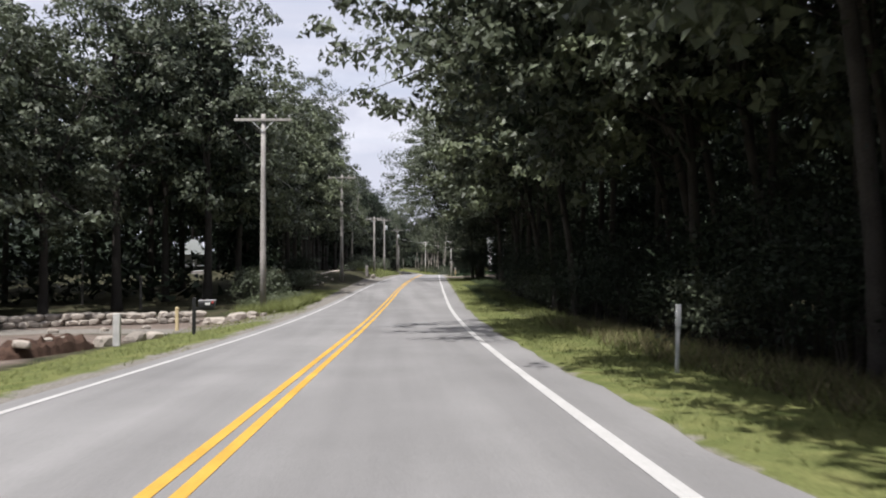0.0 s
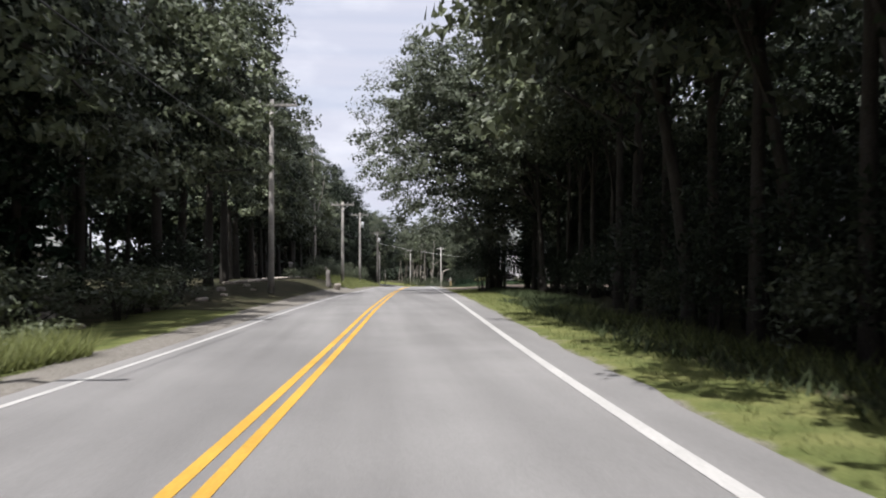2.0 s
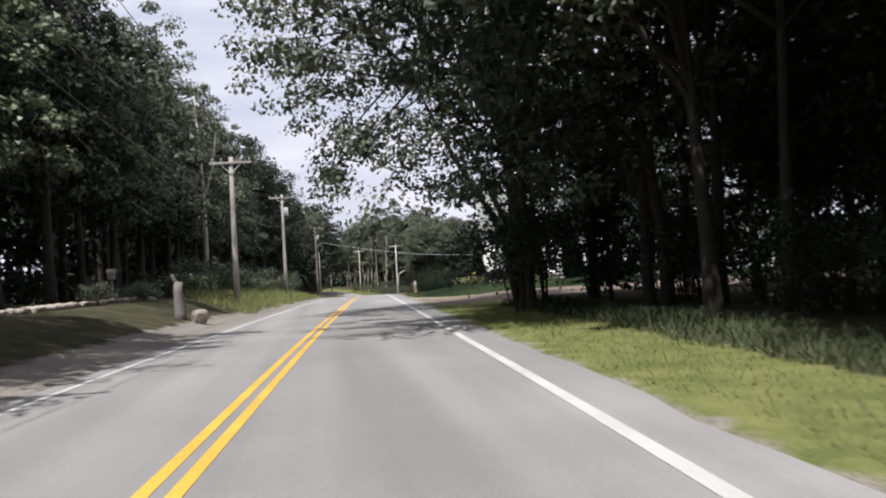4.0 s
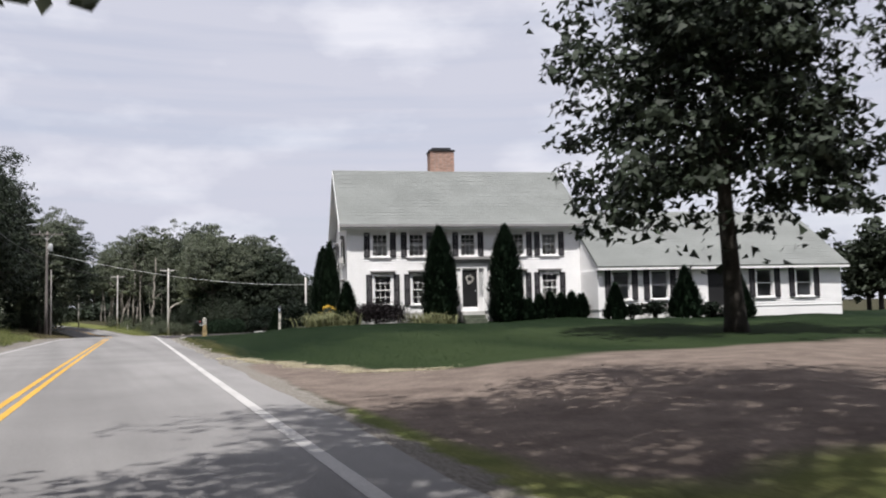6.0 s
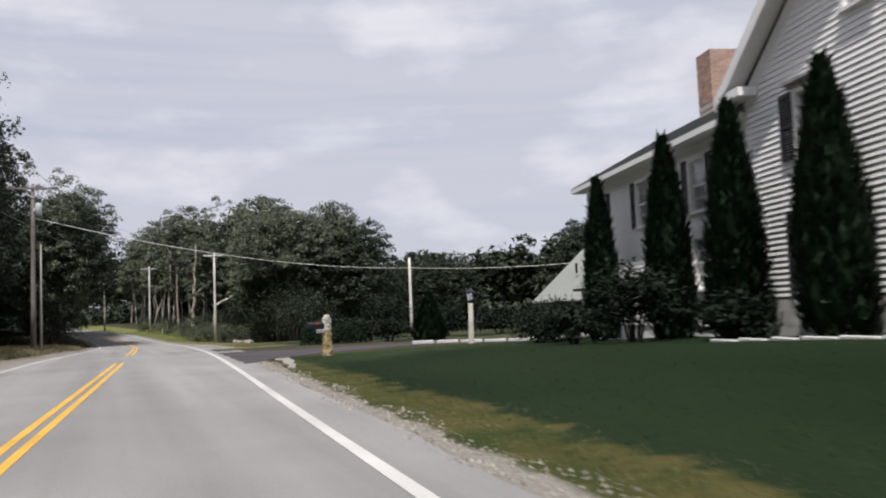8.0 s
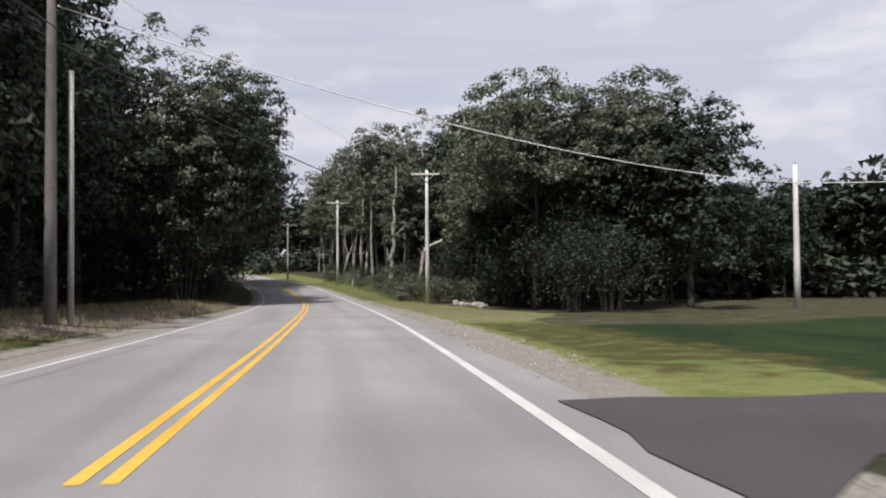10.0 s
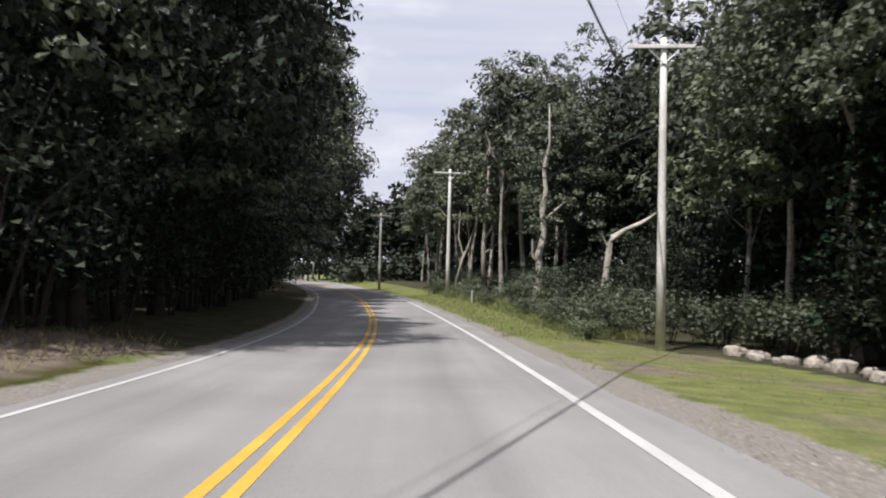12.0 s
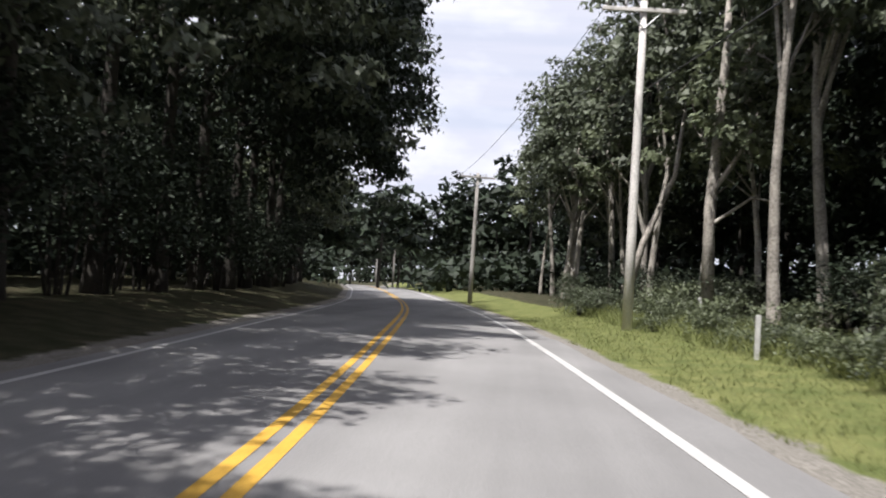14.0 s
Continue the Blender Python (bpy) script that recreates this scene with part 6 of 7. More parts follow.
bare_trunk([z_at(23.70, 234.3, -0.3), z_at(23.60, 234.3, 0.6), z_at(23.85, 234.3, 1.2), z_at(23.95, 234.3, 1.9)], [0.12, 0.09, 0.10, 0.13], [([z_at(23.85, 234.3, 1.3), z_at(24.20, 234.3, 1.5), z_at(24.35, 234.3, 1.45)], [0.07, 0.05, 0.02])], "broken weathered tree stub among dark shrubs", POLE_DARK)
# many-stemmed tree before the lawn
multi = make_tree("many_stemmed_tree", 61, 20.0, 6.9, -1.2, 500, 64, 0.14, 0.66, LEAF, tri=False, r=0.24, lean=(-3.5, -0.5), shift=(-2.6, -3.2), n_limb=34, ragged=0.34, inner=300, label="broad many-stemmed tree arching over the road")
multi.matrix_basis = pose(12.3, 105.0, gz(12.3, 105.0), 0, 0, 0)
g = Geo()
for i in range(4):
    a = i * 1.5 + 0.3
    g.tube([(0.25 * math.cos(a), 0.25 * math.sin(a), -0.2), (0.8 * math.cos(a), 0.8 * math.sin(a), 3.0), (1.9 * math.cos(a) - 1.0, 1.9 * math.sin(a), 6.5), (2.6 * math.cos(a) - 2.0, 2.6 * math.sin(a), 10)], [0.2, 0.16, 0.11, 0.03], 8)
part("side_stem", g, BARK, multi, smooth=True)
lawn_tree = make_tree("lawn_tree", 62, 13.5, 5.2, -0.9, 460, 50, 0.17, 0.55, LEAF_DARK, r=0.26, n_limb=24, ragged=0.22, hollow=0.25, label="dark leafy shade tree standing on the lawn")
lawn_tree.matrix_basis = pose(22.6, 120.0, gz(22.6, 120.0), 0, 0, 40)


# ---- grass ----
def grass(name, n, place, h, w, mat, label, seed):
    """Loose blades over a stretch of ground."""
    rng = np.random.default_rng(seed)
    x, y = place(rng, n)
    z = height(x, y) - 0.02
    a = rng.uniform(0, 6.28, n)
    hh = h * rng.uniform(0.5, 1.3, n)
    d = np.stack([np.cos(a), np.sin(a), np.zeros(n)], 1)
    s = np.stack([-np.sin(a), np.cos(a), np.zeros(n)], 1) * (w * rng.uniform(0.6, 1.3, n))[:, None]
    p = np.stack([x, y, z], 1)
    up = np.array([0, 0, 1.0])
    t = p + up * (hh * 0.85)[:, None] + d * (hh * 0.9)[:, None]
    q = np.stack([p - s * 0.5, t, p + s * 0.5], 1)
    return tagged(new(name, quads_mesh(name, q, mat)), label, "grass", kind="stuff")


def along(side, y0, y1, d0, d1):
    def f(rng, n):
        y = rng.uniform(y0, y1, n)
        k = np.sin(y * 1.7) * 0.25 + np.sin(y * 0.6 + 1) * 0.35
        d = rng.uniform(d0, d1, n) + k * (d1 - d0) * 0.15
        return (centre(y) + LANE + d if side > 0 else centre(y) - left_lane(y) - d), y
    return f


grass("verge_grass", 26000, along(1, -2, 100, 1.0, 3.5), 0.12, 0.018, BLADE, "short sunlit verge grass", 1)
grass("tall_grass", 2600, along(1, 7, 27, 2.8, 4.6), 0.42, 0.022, DRY_BLADE, "tall dry grass and weeds under the trees", 2)
grass("tall_grass", 5000, along(1, 2, 62, 2.7, 4.4), 0.38, 0.03, BLADE, "green weeds in shade under the trees", 12)
# both stretches use the blade colour that is darkened for shade
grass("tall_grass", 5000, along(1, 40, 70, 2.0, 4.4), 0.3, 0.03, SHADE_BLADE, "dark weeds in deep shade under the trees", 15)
grass("tall_grass", 6000, along(1, 66, 100, 3.2, 5.8), 0.32, 0.03, SHADE_BLADE, "tall weeds in shade-dark green under the trees", 3)
grass("verge_grass", 9000, along(-1, 2, 40, 0.7, 4.5), 0.12, 0.02, BLADE, "short verge grass", 4)
grass("tall_grass", 12000, along(-1, 38.2, 48, 1.4, 4.2), 0.6, 0.026, BLADE, "tall bright green grass mound by the pole", 5)
grass("tall_grass", 9000, along(-1, 108, 165, 1.4, 4.5), 0.6, 0.035, BLADE, "tall weeds on the roadside bank", 6)
grass("tall_grass", 6000, along(-1, 172, 229, 1.6, 6.5), 0.3, 0.03, DRY_BLADE, "tall dry roadside grass", 7)
grass("verge_grass", 16000, along(1, 236, 285, 1.2, 4.6), 0.13, 0.022, BLADE, "short sunlit verge grass", 8)
grass("dry_grass", 9000, along(1, 203, 238, 1.2, 7.0), 0.07, 0.018, DRY_BLADE, "short yellowed verge grass", 14)
grass("tall_grass", 14000, along(1, 240, 290, 4.0, 7.0), 0.5, 0.03, BLADE, "tall weeds at the wood's edge", 9)
grass("dry_grass", 6000, along(1, 128, 162, 1.0, 2.4), 0.05, 0.012, DRY_BLADE, "yellowed grass at the lawn's edge", 10)
STRAW = material("straw_clods", (0.46, 0.42, 0.30), 0.9, 0.35, 2.5, 20, 0, 0.15, island=0.4, through=0.25)


def clod_line(rng, n):
    y = rng.uniform(116.2, 128.5, n)
    return lawn_edge(y) - 0.2 + rng.normal(size=n) * 0.13 + 0.12 * np.sin(y * 1.9) + 0.07 * np.sin(y * 5.3), y


grass("straw_and_clods", 14000, clod_line, 0.05, 0.03, STRAW, "pale dry turf clods along the lawn's edge", 11)


LAWN_BLADE = material("lawn_blade", (0.018, 0.034, 0.013), 0.7, 0.3, 0.5, 5, 0, 0.2, island=0.35, through=0.3)


def lawn_place(rng, n):
    y = rng.uniform(117, 163, n)
    return lawn_edge(y) + 0.3 + 8.5 * rng.uniform(0, 1, n) ** 1.4, y


grass("lawn_grass", 60000, lawn_place, 0.05, 0.016, LAWN_BLADE, "short mown dark green lawn grass", 13)
GRAVEL = material("road_gravel", (0.25, 0.235, 0.21), 0.9, 0.35, 2.5, 20, 0, 0.2, island=0.45)


def gravel(n, place, seed):
    """Loose small stones, each a low four-sided lump."""
    rng = np.random.default_rng(seed)
    x, y = place(rng, n)
    z = np.maximum(height(x, y), road_z(y) - 0.05)
    r = 0.008 + 0.03 * rng.uniform(0, 1, n) ** 3
    a = rng.uniform(0, 6.28, n)
    base = np.stack([np.stack([x + r * np.cos(a + k), y + r * np.sin(a + k), z - 0.01], 1) for k in (0, 1.9, 4.1)], 1)
    top = np.stack([x, y, z + r * 0.8], 1)
    f = np.concatenate([np.stack([base[:, i], base[:, (i + 1) % 3], top], 1) for i in range(3)])
    return tagged(new("gravel", quads_mesh("gravel", f, GRAVEL)), "loose pale gravel along the asphalt's edge", "gravel", kind="stuff")


def shoulder(y0, y1, d0, d1):
    def f(rng, n):
        y = rng.uniform(y0, y1, n)
        d = rng.uniform(d0, d1, n) + 0.15 * np.sin(y * 1.3)
        return centre(y) + LANE + 0.75 + d, y
    return f


gravel(5000, shoulder(124, 162, -0.1, 0.55), 51)
gravel(5000, shoulder(182, 216, -0.1, 1.2), 52)
PROTO = []


def proto(ob):
    PROTO.append(ob)
    return ob


OAK = "tall broad-leaved tree with a dense dark crown beside the road"
MAPLE = "tall broad-leaved tree with grey-green sunlit crown at the wood's edge"
OVER = "tall broad-leaved tree with branches reaching over the road"
NEAR = [
    proto(make_tree("broadleaf_tree", 1, 16, 4.4, 0.9, 132, 56, 0.175, 0.54, LEAF, label=MAPLE)),
    proto(make_tree("broadleaf_tree", 2, 18.5, 4.6, 1.2, 140, 56, 0.175, 0.56, LEAF, label=OAK)),
    proto(make_tree("broadleaf_tree", 3, 14, 4.2, 0.6, 128, 56, 0.175, 0.51, LEAF_LIGHT, label=MAPLE)),
]
# tree for the shaded stretches, its shade put into the leaf colour
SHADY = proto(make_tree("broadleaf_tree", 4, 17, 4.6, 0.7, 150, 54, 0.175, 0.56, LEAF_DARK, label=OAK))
# crowns that reach towards -x
LEANING = [
    proto(make_tree("overhanging_tree", 5, 17, 4.8, 2.6, 157, 54, 0.22, 0.54, LEAF, r=0.18, lean=(-5.0, 0), label=OVER, n_limb=20, ragged=0.38)),
    proto(make_tree("overhanging_tree", 6, 15.5, 4.6, 2.4, 153, 54, 0.21, 0.53, LEAF_LIGHT, r=0.18, lean=(-4.2, 0.8), label=OVER, n_limb=20, ragged=0.38)),
    proto(make_tree("overhanging_tree", 7, 19, 5.0, 2.8, 161, 54, 0.23, 0.56, LEAF, r=0.18, lean=(-4.6, -0.8), label=OVER, n_limb=20, ragged=0.38)),
]
REACH = proto(make_tree("overhanging_tree", 10, 15.5, 5.4, 3.0, 230, 70, 0.15, 0.52, LEAF, r=0.17, lean=(-1.0, 0), shift=(-4.4, 0), label=OVER, n_limb=26, ragged=0.42))
# high crowns on bare trunks that shade what grows below
CANOPY = [
    proto(make_tree("canopy_tree", 17, 17.5, 5.4, 6.2, 190, 56, 0.18, 0.6, LEAF, r=0.17, shift=(-0.6, 0), label=OVER, n_limb=20, ragged=0.3)),
    proto(make_tree("canopy_tree", 18, 16.0, 5.2, 5.4, 190, 56, 0.18, 0.6, LEAF, r=0.17, shift=(-0.6, 0), label=OVER, n_limb=20, ragged=0.34)),
]
# crowns that bulge towards -x at half their height
BULGE = [
    proto(make_tree("overhanging_tree", 8, 18.5, 4.9, 1.4, 190, 54, 0.18, 0.58, LEAF, r=0.22, lean=(-0.4, 0), shift=(-2.6, 0), label=OVER, n_limb=20, ragged=0.3)),
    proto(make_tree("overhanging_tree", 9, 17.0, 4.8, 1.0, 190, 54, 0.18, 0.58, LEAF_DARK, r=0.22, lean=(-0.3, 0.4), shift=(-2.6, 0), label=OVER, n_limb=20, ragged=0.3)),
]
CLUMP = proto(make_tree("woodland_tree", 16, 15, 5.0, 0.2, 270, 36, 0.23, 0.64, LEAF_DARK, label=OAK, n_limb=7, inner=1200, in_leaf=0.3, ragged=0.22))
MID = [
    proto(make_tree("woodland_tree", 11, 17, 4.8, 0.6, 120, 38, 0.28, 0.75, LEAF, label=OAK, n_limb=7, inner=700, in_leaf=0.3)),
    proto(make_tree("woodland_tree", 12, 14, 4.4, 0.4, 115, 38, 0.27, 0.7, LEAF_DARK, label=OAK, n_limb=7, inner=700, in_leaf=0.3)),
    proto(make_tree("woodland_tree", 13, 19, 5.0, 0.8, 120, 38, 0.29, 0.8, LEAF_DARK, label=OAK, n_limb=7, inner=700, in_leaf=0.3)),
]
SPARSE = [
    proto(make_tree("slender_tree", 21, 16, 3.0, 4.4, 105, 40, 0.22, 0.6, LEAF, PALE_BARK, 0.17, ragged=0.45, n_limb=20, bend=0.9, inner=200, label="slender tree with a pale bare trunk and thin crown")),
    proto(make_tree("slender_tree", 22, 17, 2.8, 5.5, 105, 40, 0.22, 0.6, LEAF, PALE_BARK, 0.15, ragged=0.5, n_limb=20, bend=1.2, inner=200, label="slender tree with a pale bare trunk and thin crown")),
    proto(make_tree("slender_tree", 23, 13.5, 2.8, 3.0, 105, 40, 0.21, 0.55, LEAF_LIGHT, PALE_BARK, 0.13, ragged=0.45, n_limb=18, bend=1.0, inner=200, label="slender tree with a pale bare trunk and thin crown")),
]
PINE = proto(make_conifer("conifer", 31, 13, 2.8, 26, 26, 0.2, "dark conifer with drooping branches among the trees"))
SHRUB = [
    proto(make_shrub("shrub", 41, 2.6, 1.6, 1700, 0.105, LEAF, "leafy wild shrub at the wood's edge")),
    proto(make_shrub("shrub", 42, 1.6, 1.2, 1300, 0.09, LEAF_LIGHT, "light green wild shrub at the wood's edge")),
    # undershrub with the canopy's shade in its leaf colour
    proto(make_shrub("shrub", 43, 3.6, 1.9, 3000, 0.08, LEAF_DARK, "leafy wild shrub under the trees, coloured as in shade")),
]
USED = set()


def plant(ob, x, y, turn=0.0, size=1.0, tall=1.0, label=""):
    """One more of a kind at a place on the ground; the first planting takes the original itself."""
    m = pose(x, y, gz(x, y) - 0.05, 0, 0, turn)
    if ob.name not in USED:
        USED.add(ob.name)
        c = ob
        c.matrix_basis = m
    else:
        c = copy_thing(ob, m)
    c.scale = (size, size, size * tall)
    if label:
        c["label"] = label
    return c


def left_edge(y):
    return float(centre(y)) - float(left_lane(y))


def right_edge(y):
    return float(centre(y)) + LANE


def build_woods():
    rng = np.random.default_rng(77)
    pick = lambda kinds: kinds[int(rng.integers(len(kinds)))]
    size = lambda a=0.85, b=1.05: rng.uniform(a, b)
    # wood's edge on the left
    y = -14.0
    while y < 322:
        if y < 50:
            d = 4.5 + float(np.interp(y, [-30, 0, 30, 42, 50], [13, 13, 12, 8, 3.5]))
        elif y < 95:
            d = 7.4
        elif y < 165:
            d = 9.8
        elif y < 212:
            d = 8.5
        elif y < 229:
            d = 10.5
        else:
            d = 4.4
        if 68 < y < 86:
            d = 6.8
        elif 86 <= y < 96:
            y += 5
            continue
        if 228 < y < 300:
            k = float(np.interp(y, [228, 241, 246, 258, 264, 270, 280], [0.9, 0.9, 0.76, 0.74, 0.95, 1.05, 1.1]))
            plant(pick(BULGE), left_edge(y) - 4.5 - rng.uniform(0, 0.5), y, 180 + rng.uniform(-25, 25), k, size(1.0, 1.1))
        else:
            plant(SHADY if 160 < y < 228 or 100 < y < 160 and rng.random() < 0.4 else pick(NEAR), left_edge(y) - d - rng.uniform(0, 1.2), y, rng.uniform(0, 360), size(0.95, 1.1), size(0.95, 1.1))
        y += rng.uniform(4.0, 5.6)
    for y in np.arange(226, 264, 4.4):
        plant(pick(NEAR), left_edge(y) - (5.6 if 244 < y < 260 else 4.7) - rng.uniform(0, 0.6), y, rng.uniform(0, 360), size(0.85, 0.95))
    # wood's edge on the right, before the house
    y = -12.0
    while y < 96:
        if y < 57:
            plant(pick(LEANING), right_edge(y) + (7.3 if 12 < y < 34 else 5.0) + rng.uniform(0, 0.8), y, rng.uniform(-25, 25), size(0.92, 1.0) if 52 < y else size(0.82, 0.9), size(1.0, 1.1))
            plant(SHRUB[2 if rng.random() < 0.7 else 0], right_edge(y) + 4.6 + rng.uniform(0, 0.9), y + 1.5, rng.uniform(0, 360), size(0.55, 0.8))
        else:
            plant(SHADY, right_edge(y) + 10.4 + rng.uniform(0, 1.2), y, rng.uniform(0, 360), size(0.5, 0.6), size(0.95, 1.1))
            plant(SHRUB[2], right_edge(y) + 7.0 + rng.uniform(0, 0.9), y + 1.5, rng.uniform(0, 360), size(0.6, 0.9))
        y += rng.uniform(4.2, 5.4)
    for y in (*np.arange(-10, 34, 5.2), *np.arange(35, 58, 3.7)):
        yy = y + rng.uniform(-0.8, 0.8)
        plant(pick(CANOPY), right_edge(yy) + (7.6 if 8 < yy < 34 else 6.6 if 34 <= yy < 45 else 4.9) + rng.uniform(0, 0.6), yy, rng.uniform(-40, 40), size(0.85, 0.98))
    for y in np.arange(7, 60, 2.9):
        plant(SHRUB[2], right_edge(y) + (6.6 if y < 34 else 5.8) + rng.uniform(0, 0.7), y, rng.uniform(0, 360), size(0.95, 1.25))
    for y in np.arange(60, 93, 4.2):
        plant(pick(CANOPY), right_edge(y) + (5.3 if y < 68 else 7.4) + rng.uniform(0, 0.6), y + rng.uniform(-0.8, 0.8), rng.uniform(-40, 40), size(0.9, 1.0))
    plant(REACH, 9.1, 21.6, 4, 1.0, 0.95)
    plant(LEANING[2], 10.2, 24.4, -3, 0.95, 0.85)
    plant(REACH, 12.6, 87.0, -8, 1.12, 0.92)
    plant(LEANING[2], 13.4, 91.5, -5, 0.95)
    # the wood's end before the house, leafy to the ground
    for x, yy, s in ((10.6, 97, 0.8), (14.0, 100, 0.85), (17.5, 99, 0.9), (21.5, 101, 0.9), (25.5, 100, 0.95), (30, 101, 0.95), (35, 100, 1.0), (13, 92, 0.8), (19, 93, 0.95), (24, 94, 0.95)):
        plant(pick(NEAR), x, yy, rng.uniform(0, 360), s)
    for x, yy, s in ((9.6, 94, 1.0), (10.8, 99.5, 1.15), (12.5, 102, 1.2), (15, 103, 1.3), (18, 103, 1.3), (21, 103.5, 1.3), (24, 104, 1.3), (15.8, 88, 1.2), (17, 84, 1.3), (16.4, 80, 1.3), (16.5, 76, 1.3), (18, 90, 1.4), (19, 82, 1.4)):
        plant(SHRUB[2], x, yy, rng.uniform(0, 360), s, 1.1)
    # wood's edge on the right, after the drive: pale slender trunks
    y = 232.0
    while y < 322:
        if 243 < y < 263 or 270 < y < 280:
            y += 3
            continue
        k = pick(SPARSE) if rng.random() < 0.85 else pick(NEAR)
        plant(k, right_edge(y) + (9.8 if y < 248 else 8.0) + rng.uniform(0, 2.2), y, rng.uniform(0, 360), size() * (1.12 if y > 278 else 1.0), size(0.9, 1.1))
        y += rng.uniform(2.6, 4.0)
    plant(SPARSE[1], 17.8, 275, 40, 1.16)
    plant(SPARSE[0], 19.8, 276.5, 200, 1.2)
    plant(NEAR[1], 24.0, 272, 120, 1.1)
    # second row
    y = -16.0
    while y < 322:
        if not (76 < y < 100):
            plant(pick(MID), left_edge(y) - rng.uniform(10.5, 14) - (8 if y < 50 else 0), y, rng.uniform(0, 360), size(), size(0.9, 1.1))
        if y < 92 or y > 232:
            plant(pick(MID), right_edge(y) + rng.uniform(11, 14.5) + (3.0 if y > 200 else 0), y + 2, rng.uniform(0, 360), size() * (0.68 if 200 < y < 243 else 0.74 if y < 92 else 1.0), size(0.9, 1.1))
        y += rng.uniform(4.2, 6.0)
    # clump beyond the second drive, and a few conifers
    for x, yy, s in ((26.6, 228, 0.66), (28.0, 222, 0.7), (30.5, 226, 0.64), (27.2, 234, 0.75), (33.5, 229, 0.54), (27.5, 233, 0.75), (37.5, 233, 0.5), (70, 228, 0.85), (75, 225, 0.9), (80, 230, 0.95), (66, 231, 0.72), (86, 226, 0.9), (27, 216.5, 0.62), (30, 214, 0.6), (72, 221, 0.8), (78, 221, 0.85), (84, 233, 0.95), (62, 226, 0.7), (67, 224, 0.8), (90, 229, 0.85), (40.5, 236, 0.5), (45, 238, 0.52), (50, 238, 0.55), (31, 233, 0.65)):
        plant(CLUMP, x, yy, rng.uniform(0, 360), s * 1.24)
    for x, yy, s in ((22.9, 219.5, 0.8), (27.0, 216.5, 0.82), (24.5, 227.0, 0.84), (29.0, 222.0, 0.86), (23.6, 233.5, 0.8)):
        plant(pick(CANOPY), x, yy, rng.uniform(0, 360), s)
    for x, yy, s in ((25.5, 241, 0.9), (23.6, 231, 0.75), (-9.5, 60, 0.9), (13.6, 97, 0.45), (-3, 226, 0.8)):
        plant(PINE, x, yy, rng.uniform(0, 360), s)
    for x, yy in ((22.5, 248), (24.5, 250), (26.5, 247), (28.5, 251), (31, 248), (33.5, 252), (36, 249), (25.5, 255), (30, 257), (34, 258)):
        plant(SHRUB[2], x, yy, rng.uniform(0, 360), rng.uniform(1.2, 1.6), 1.1)
    # trees at the back of the clearing
    for x in np.arange(-52, -22, 4.2):
        plant(pick(MID), x, 104 + rng.uniform(-3, 5), rng.uniform(0, 360), size())
    for x, y, s in ((20.2, 239.2, 0.9), (21.6, 237.4, 0.9), (22.6, 234.6, 0.95), (22.9, 231.8, 0.9), (18.2, 241.4, 0.7), (17.3, 244.0, 0.7), (19.0, 243.2, 0.9)):
        plant(SHRUB[0], x, y, rng.uniform(0, 360), s, 0.85)
    # low brush along the verge
    for y in np.arange(238, 288, 1.9):
        plant(SHRUB[1 if rng.random() < 0.7 else 0], right_edge(y) + rng.uniform(4.2, 6.0), y, rng.uniform(0, 360), rng.uniform(0.4, 0.75), rng.uniform(0.7, 1.1))
    for x, y, k in ((-5.2, 43.6, 0.62), (-4.9, 46.3, 0.66), (-4.6, 48.6, 0.55), (-6.4, 42.4, 0.6), (-6.2, 45.2, 0.7)):
        plant(SHRUB[1], x, y, rng.uniform(0, 360), k, 0.9)
    # underwood
    for y in np.arange(0, 305, 3.0):
        for side in (-1, 1):
            yy = y + rng.uniform(-1.2, 1.2)
            if side > 0 and 97 < yy < 208 or side < 0 and (yy < 46 or 70 < yy < 98):
                continue
            d = rng.uniform(4.2, 6.0)
            if side < 0 and 165 < yy < 213:
                d += 4
            if side > 0:
                d += (1.2 if yy < 57 else 4.0) if yy < 100 else (6.0 if 205 < yy < 238 else 3.6 if yy < 244 else 3.0)
            x = right_edge(yy) + d if side > 0 else left_edge(yy) - d
            small = side > 0 and yy < 60
            if side < 0 and 213 < yy < 223:
                continue
            if side < 0 and yy >= 223 or side > 0 and 205 < yy < 234:
                plant(SHRUB[2], x, yy, rng.uniform(0, 360), rng.uniform(1.1, 1.5), rng.uniform(0.9, 1.2))
                continue
            plant(pick(SHRUB), x, yy, rng.uniform(0, 360), rng.uniform(0.55, 0.9) if small else rng.uniform(0.7, 1.1) * (0.4 if side < 0 and 96 < yy < 109 else 1.0), rng.uniform(0.7, 1.2))


build_woods()


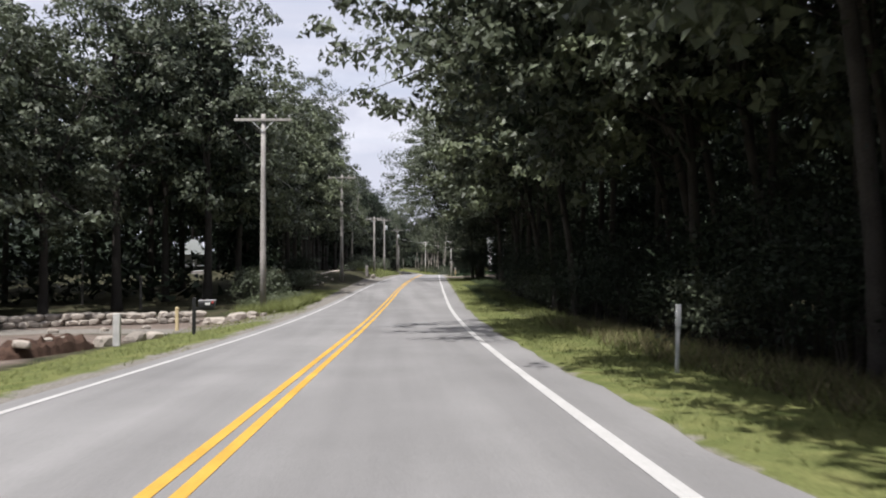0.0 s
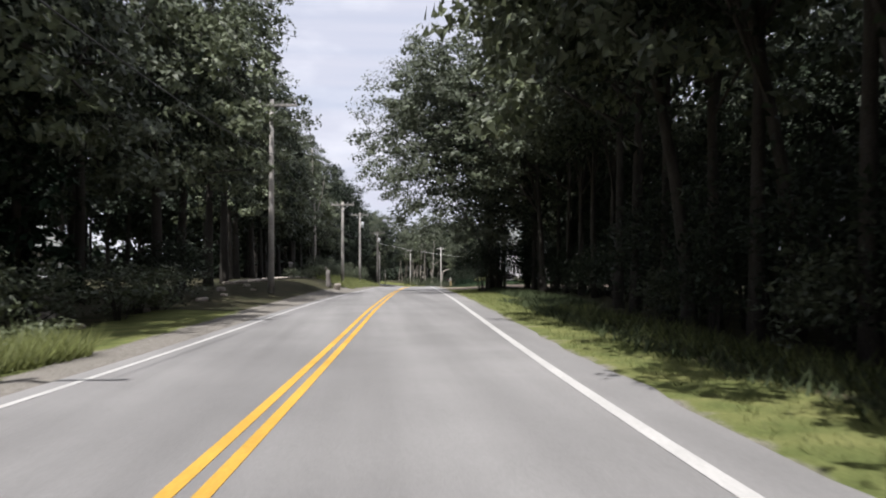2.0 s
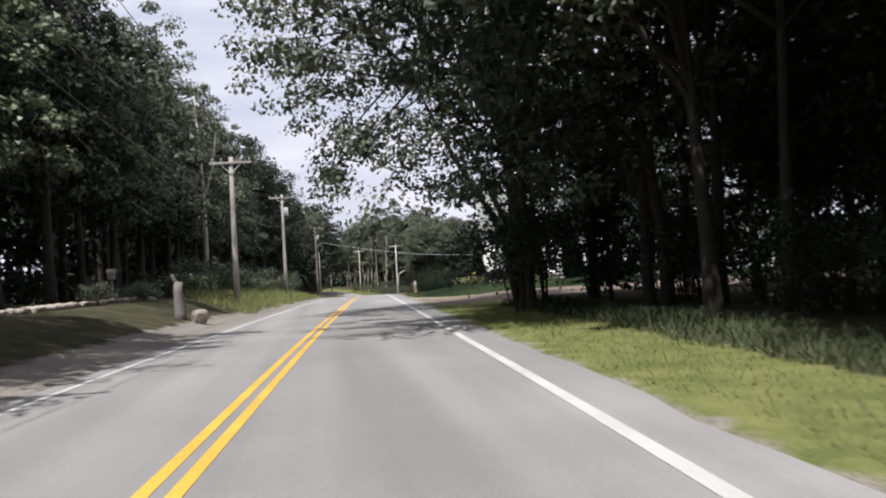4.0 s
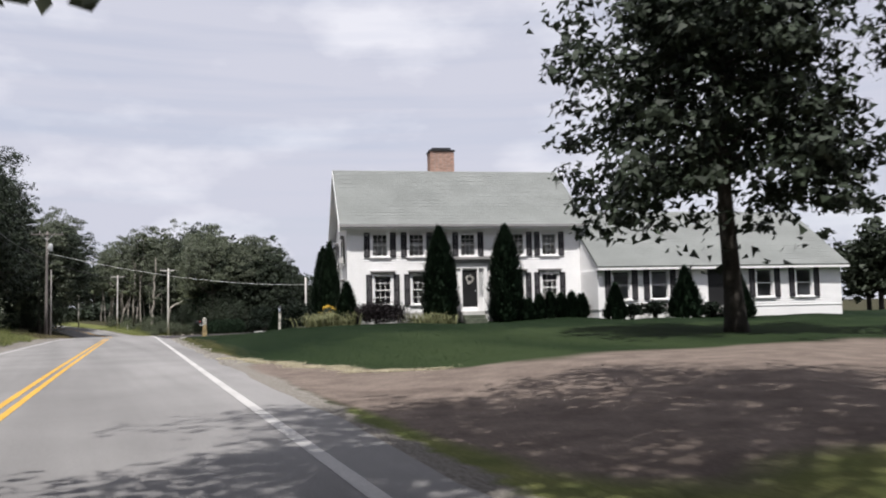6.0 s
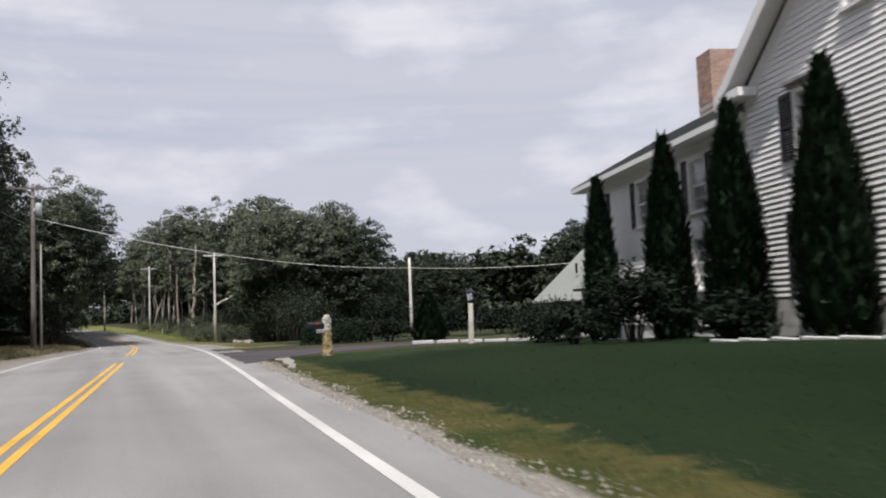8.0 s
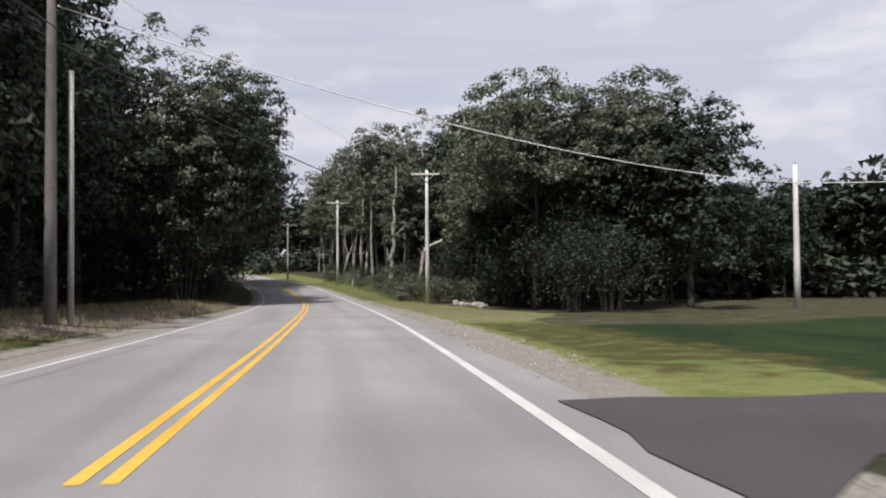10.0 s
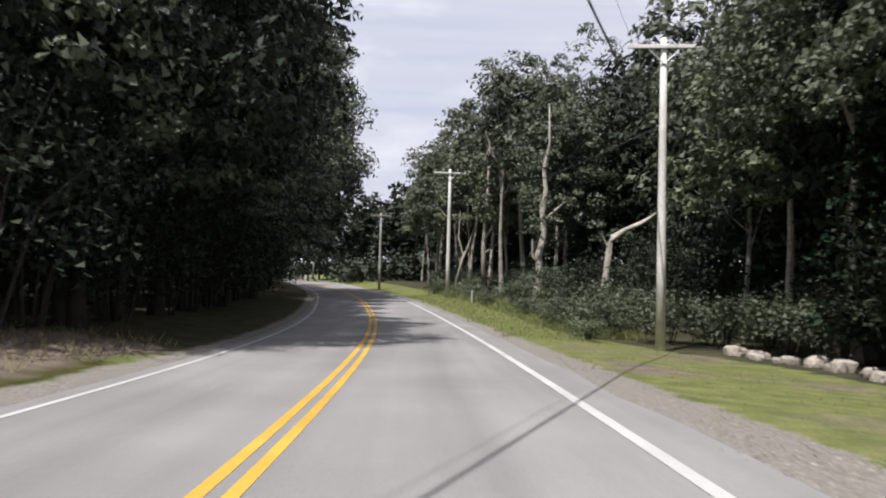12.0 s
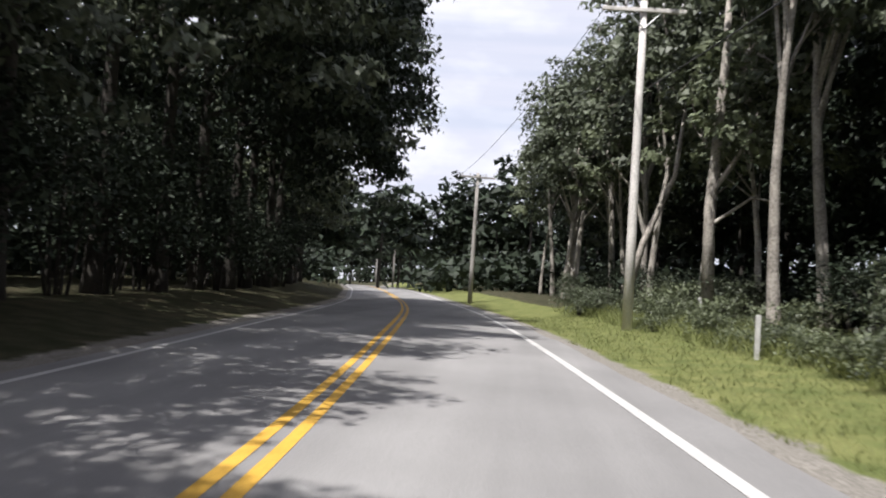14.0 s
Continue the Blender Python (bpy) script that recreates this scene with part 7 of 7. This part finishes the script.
def far_woods():
    """The depth of the woods and the far tree line, as one mesh of foliage and one of trunks."""
    rng = np.random.default_rng(5)
    places = []
    for y in np.arange(-30, 345, 4.6):
        for d0 in ((19, 26, 35) if y < 110 else (19, 26)):
            yy = y + rng.uniform(-2, 2)
            dl = d0 + (10 if yy < 50 else 0) + (22 if 64 < yy < 102 else 0)
            places.append((left_edge(yy) - dl - rng.uniform(0, 4), yy, rng.uniform(12, 18)))
            if yy < (92 if d0 < 20 else 104) or yy > (250 if d0 < 20 else 266):
                places.append((right_edge(yy) + d0 + rng.uniform(0, 4), yy, rng.uniform(12, 18)))
    for n in range(95):
        a = rng.uniform(0, 1)
        places.append((36 + 95 * a, 244 + rng.uniform(0, 24), rng.uniform(8.0, 11.5)))
    for n in range(34):
        places.append((rng.uniform(88, 120), rng.uniform(120, 250), rng.uniform(8, 11.5)))
    for n in range(60):
        places.append((rng.uniform(-75, 60), rng.uniform(345, 385), rng.uniform(12, 18)))
    for n in range(26):
        places.append((rng.uniform(61, 96), rng.uniform(222, 242), rng.uniform(10.5, 13.5)))
    for n in range(40):
        places.append((rng.uniform(-22, 40), rng.uniform(424, 455), rng.uniform(11, 16)))
    for n in range(16):
        places.append((rng.uniform(-40, -24), rng.uniform(453, 466), rng.uniform(11, 15)))
    for n in range(45):
        places.append((rng.uniform(-75, -48), rng.uniform(-40, 70), rng.uniform(12, 18)))
        places.append((rng.uniform(45, 75), rng.uniform(-40, 100), rng.uniform(12, 18)))
    quads, g = [], Geo()
    for x, y, h in places:
        near = abs(x) < 28 and y < 120
        z = gz(x, y)
        r = h * rng.uniform(0.26, 0.34)
        many, per = (95, 15) if x > 36 and 120 < y < 270 else ((48, 18) if near else (40, 12) if abs(x) < 40 else (30, 11))
        cl, pts = crown_points(rng, many, per, r, h * 0.49, h * 0.52, 0.16 * r + 0.35, 0.35, (0, 0), 0.3)
        keep = pts[:, 2] > 0.1
        quads.append(leaves(rng, pts[keep] + np.array([x, y, z]), 0.58 if many > 90 else 0.5 if near else 0.78, tri=True))
        g.tube([(x, y, z - 0.2), (x + 0.1, y, z + h * 0.4), (x, y + 0.1, z + h * 0.8)], [0.2, 0.15, 0.05], 5, False)
    # low growth that closes the view under the crowns
    for n in range(1900):
        yy = rng.uniform(-20, 345)
        side = 1 if rng.random() < 0.5 else -1
        if side > 0 and 96 < yy < 247:
            continue
        d = (rng.uniform(36, 52) if side < 0 and 66 < yy < 100 else rng.uniform(15 if side > 0 and yy < 100 else 11, 40)) + (9 if side < 0 and yy < 50 else 0)
        x = right_edge(yy) + d if side > 0 else left_edge(yy) - d
        p = rng.normal(size=(46, 3)) * np.array([1.4, 1.4, 0.8]) + np.array([x, yy, 1.5])
        p[:, 2] = np.abs(p[:, 2]) + gz(x, yy)
        quads.append(leaves(rng, p, 0.42, tri=True))
    for n in range(1500):
        a = rng.uniform(0, 1)
        x, yy = 30 + 100 * a, 238 + rng.uniform(0, 8)
        if n >= 1100:
            x, yy = (rng.uniform(-24, 20), rng.uniform(422, 430)) if n % 2 else (rng.uniform(-60, -45), rng.uniform(-40, 80))
        elif n >= 500:
            x, yy = rng.uniform(-60, 45), rng.uniform(326, 350)
            if abs(x - float(centre(yy))) < 5.5:
                continue
        p = rng.normal(size=(30, 3)) * np.array([1.6, 1.2, 1.0]) + np.array([x, yy, 1.6])
        p[:, 2] = np.abs(p[:, 2]) + gz(x, yy)
        quads.append(leaves(rng, p, 0.65, tri=True))
    for n in range(900):
        x, yy = rng.uniform(-58, -32), rng.uniform(16, 150)
        p = rng.normal(size=(30, 3)) * np.array([1.7, 1.5, 1.6]) + np.array([x, yy, 2.4])
        p[:, 2] = np.abs(p[:, 2]) + gz(x, yy)
        quads.append(leaves(rng, p, 0.65, tri=True))
    ob = new("far_woods", None)
    q = np.concatenate(quads)
    # deep woods in shade-dark leaves, the open sunlit tree line in a paler green
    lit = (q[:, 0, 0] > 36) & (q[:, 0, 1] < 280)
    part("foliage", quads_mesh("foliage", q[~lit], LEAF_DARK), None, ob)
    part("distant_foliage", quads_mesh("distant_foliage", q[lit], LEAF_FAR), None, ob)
    part("trunks", g, BARK, ob)
    tagged(ob, "deep dark woodland behind the roadside trees", "woods", kind="stuff")


far_woods()

for ob in PROTO:
    if ob.name not in USED:
        for c in (*ob.children_recursive, ob):
            bpy.data.objects.remove(c)
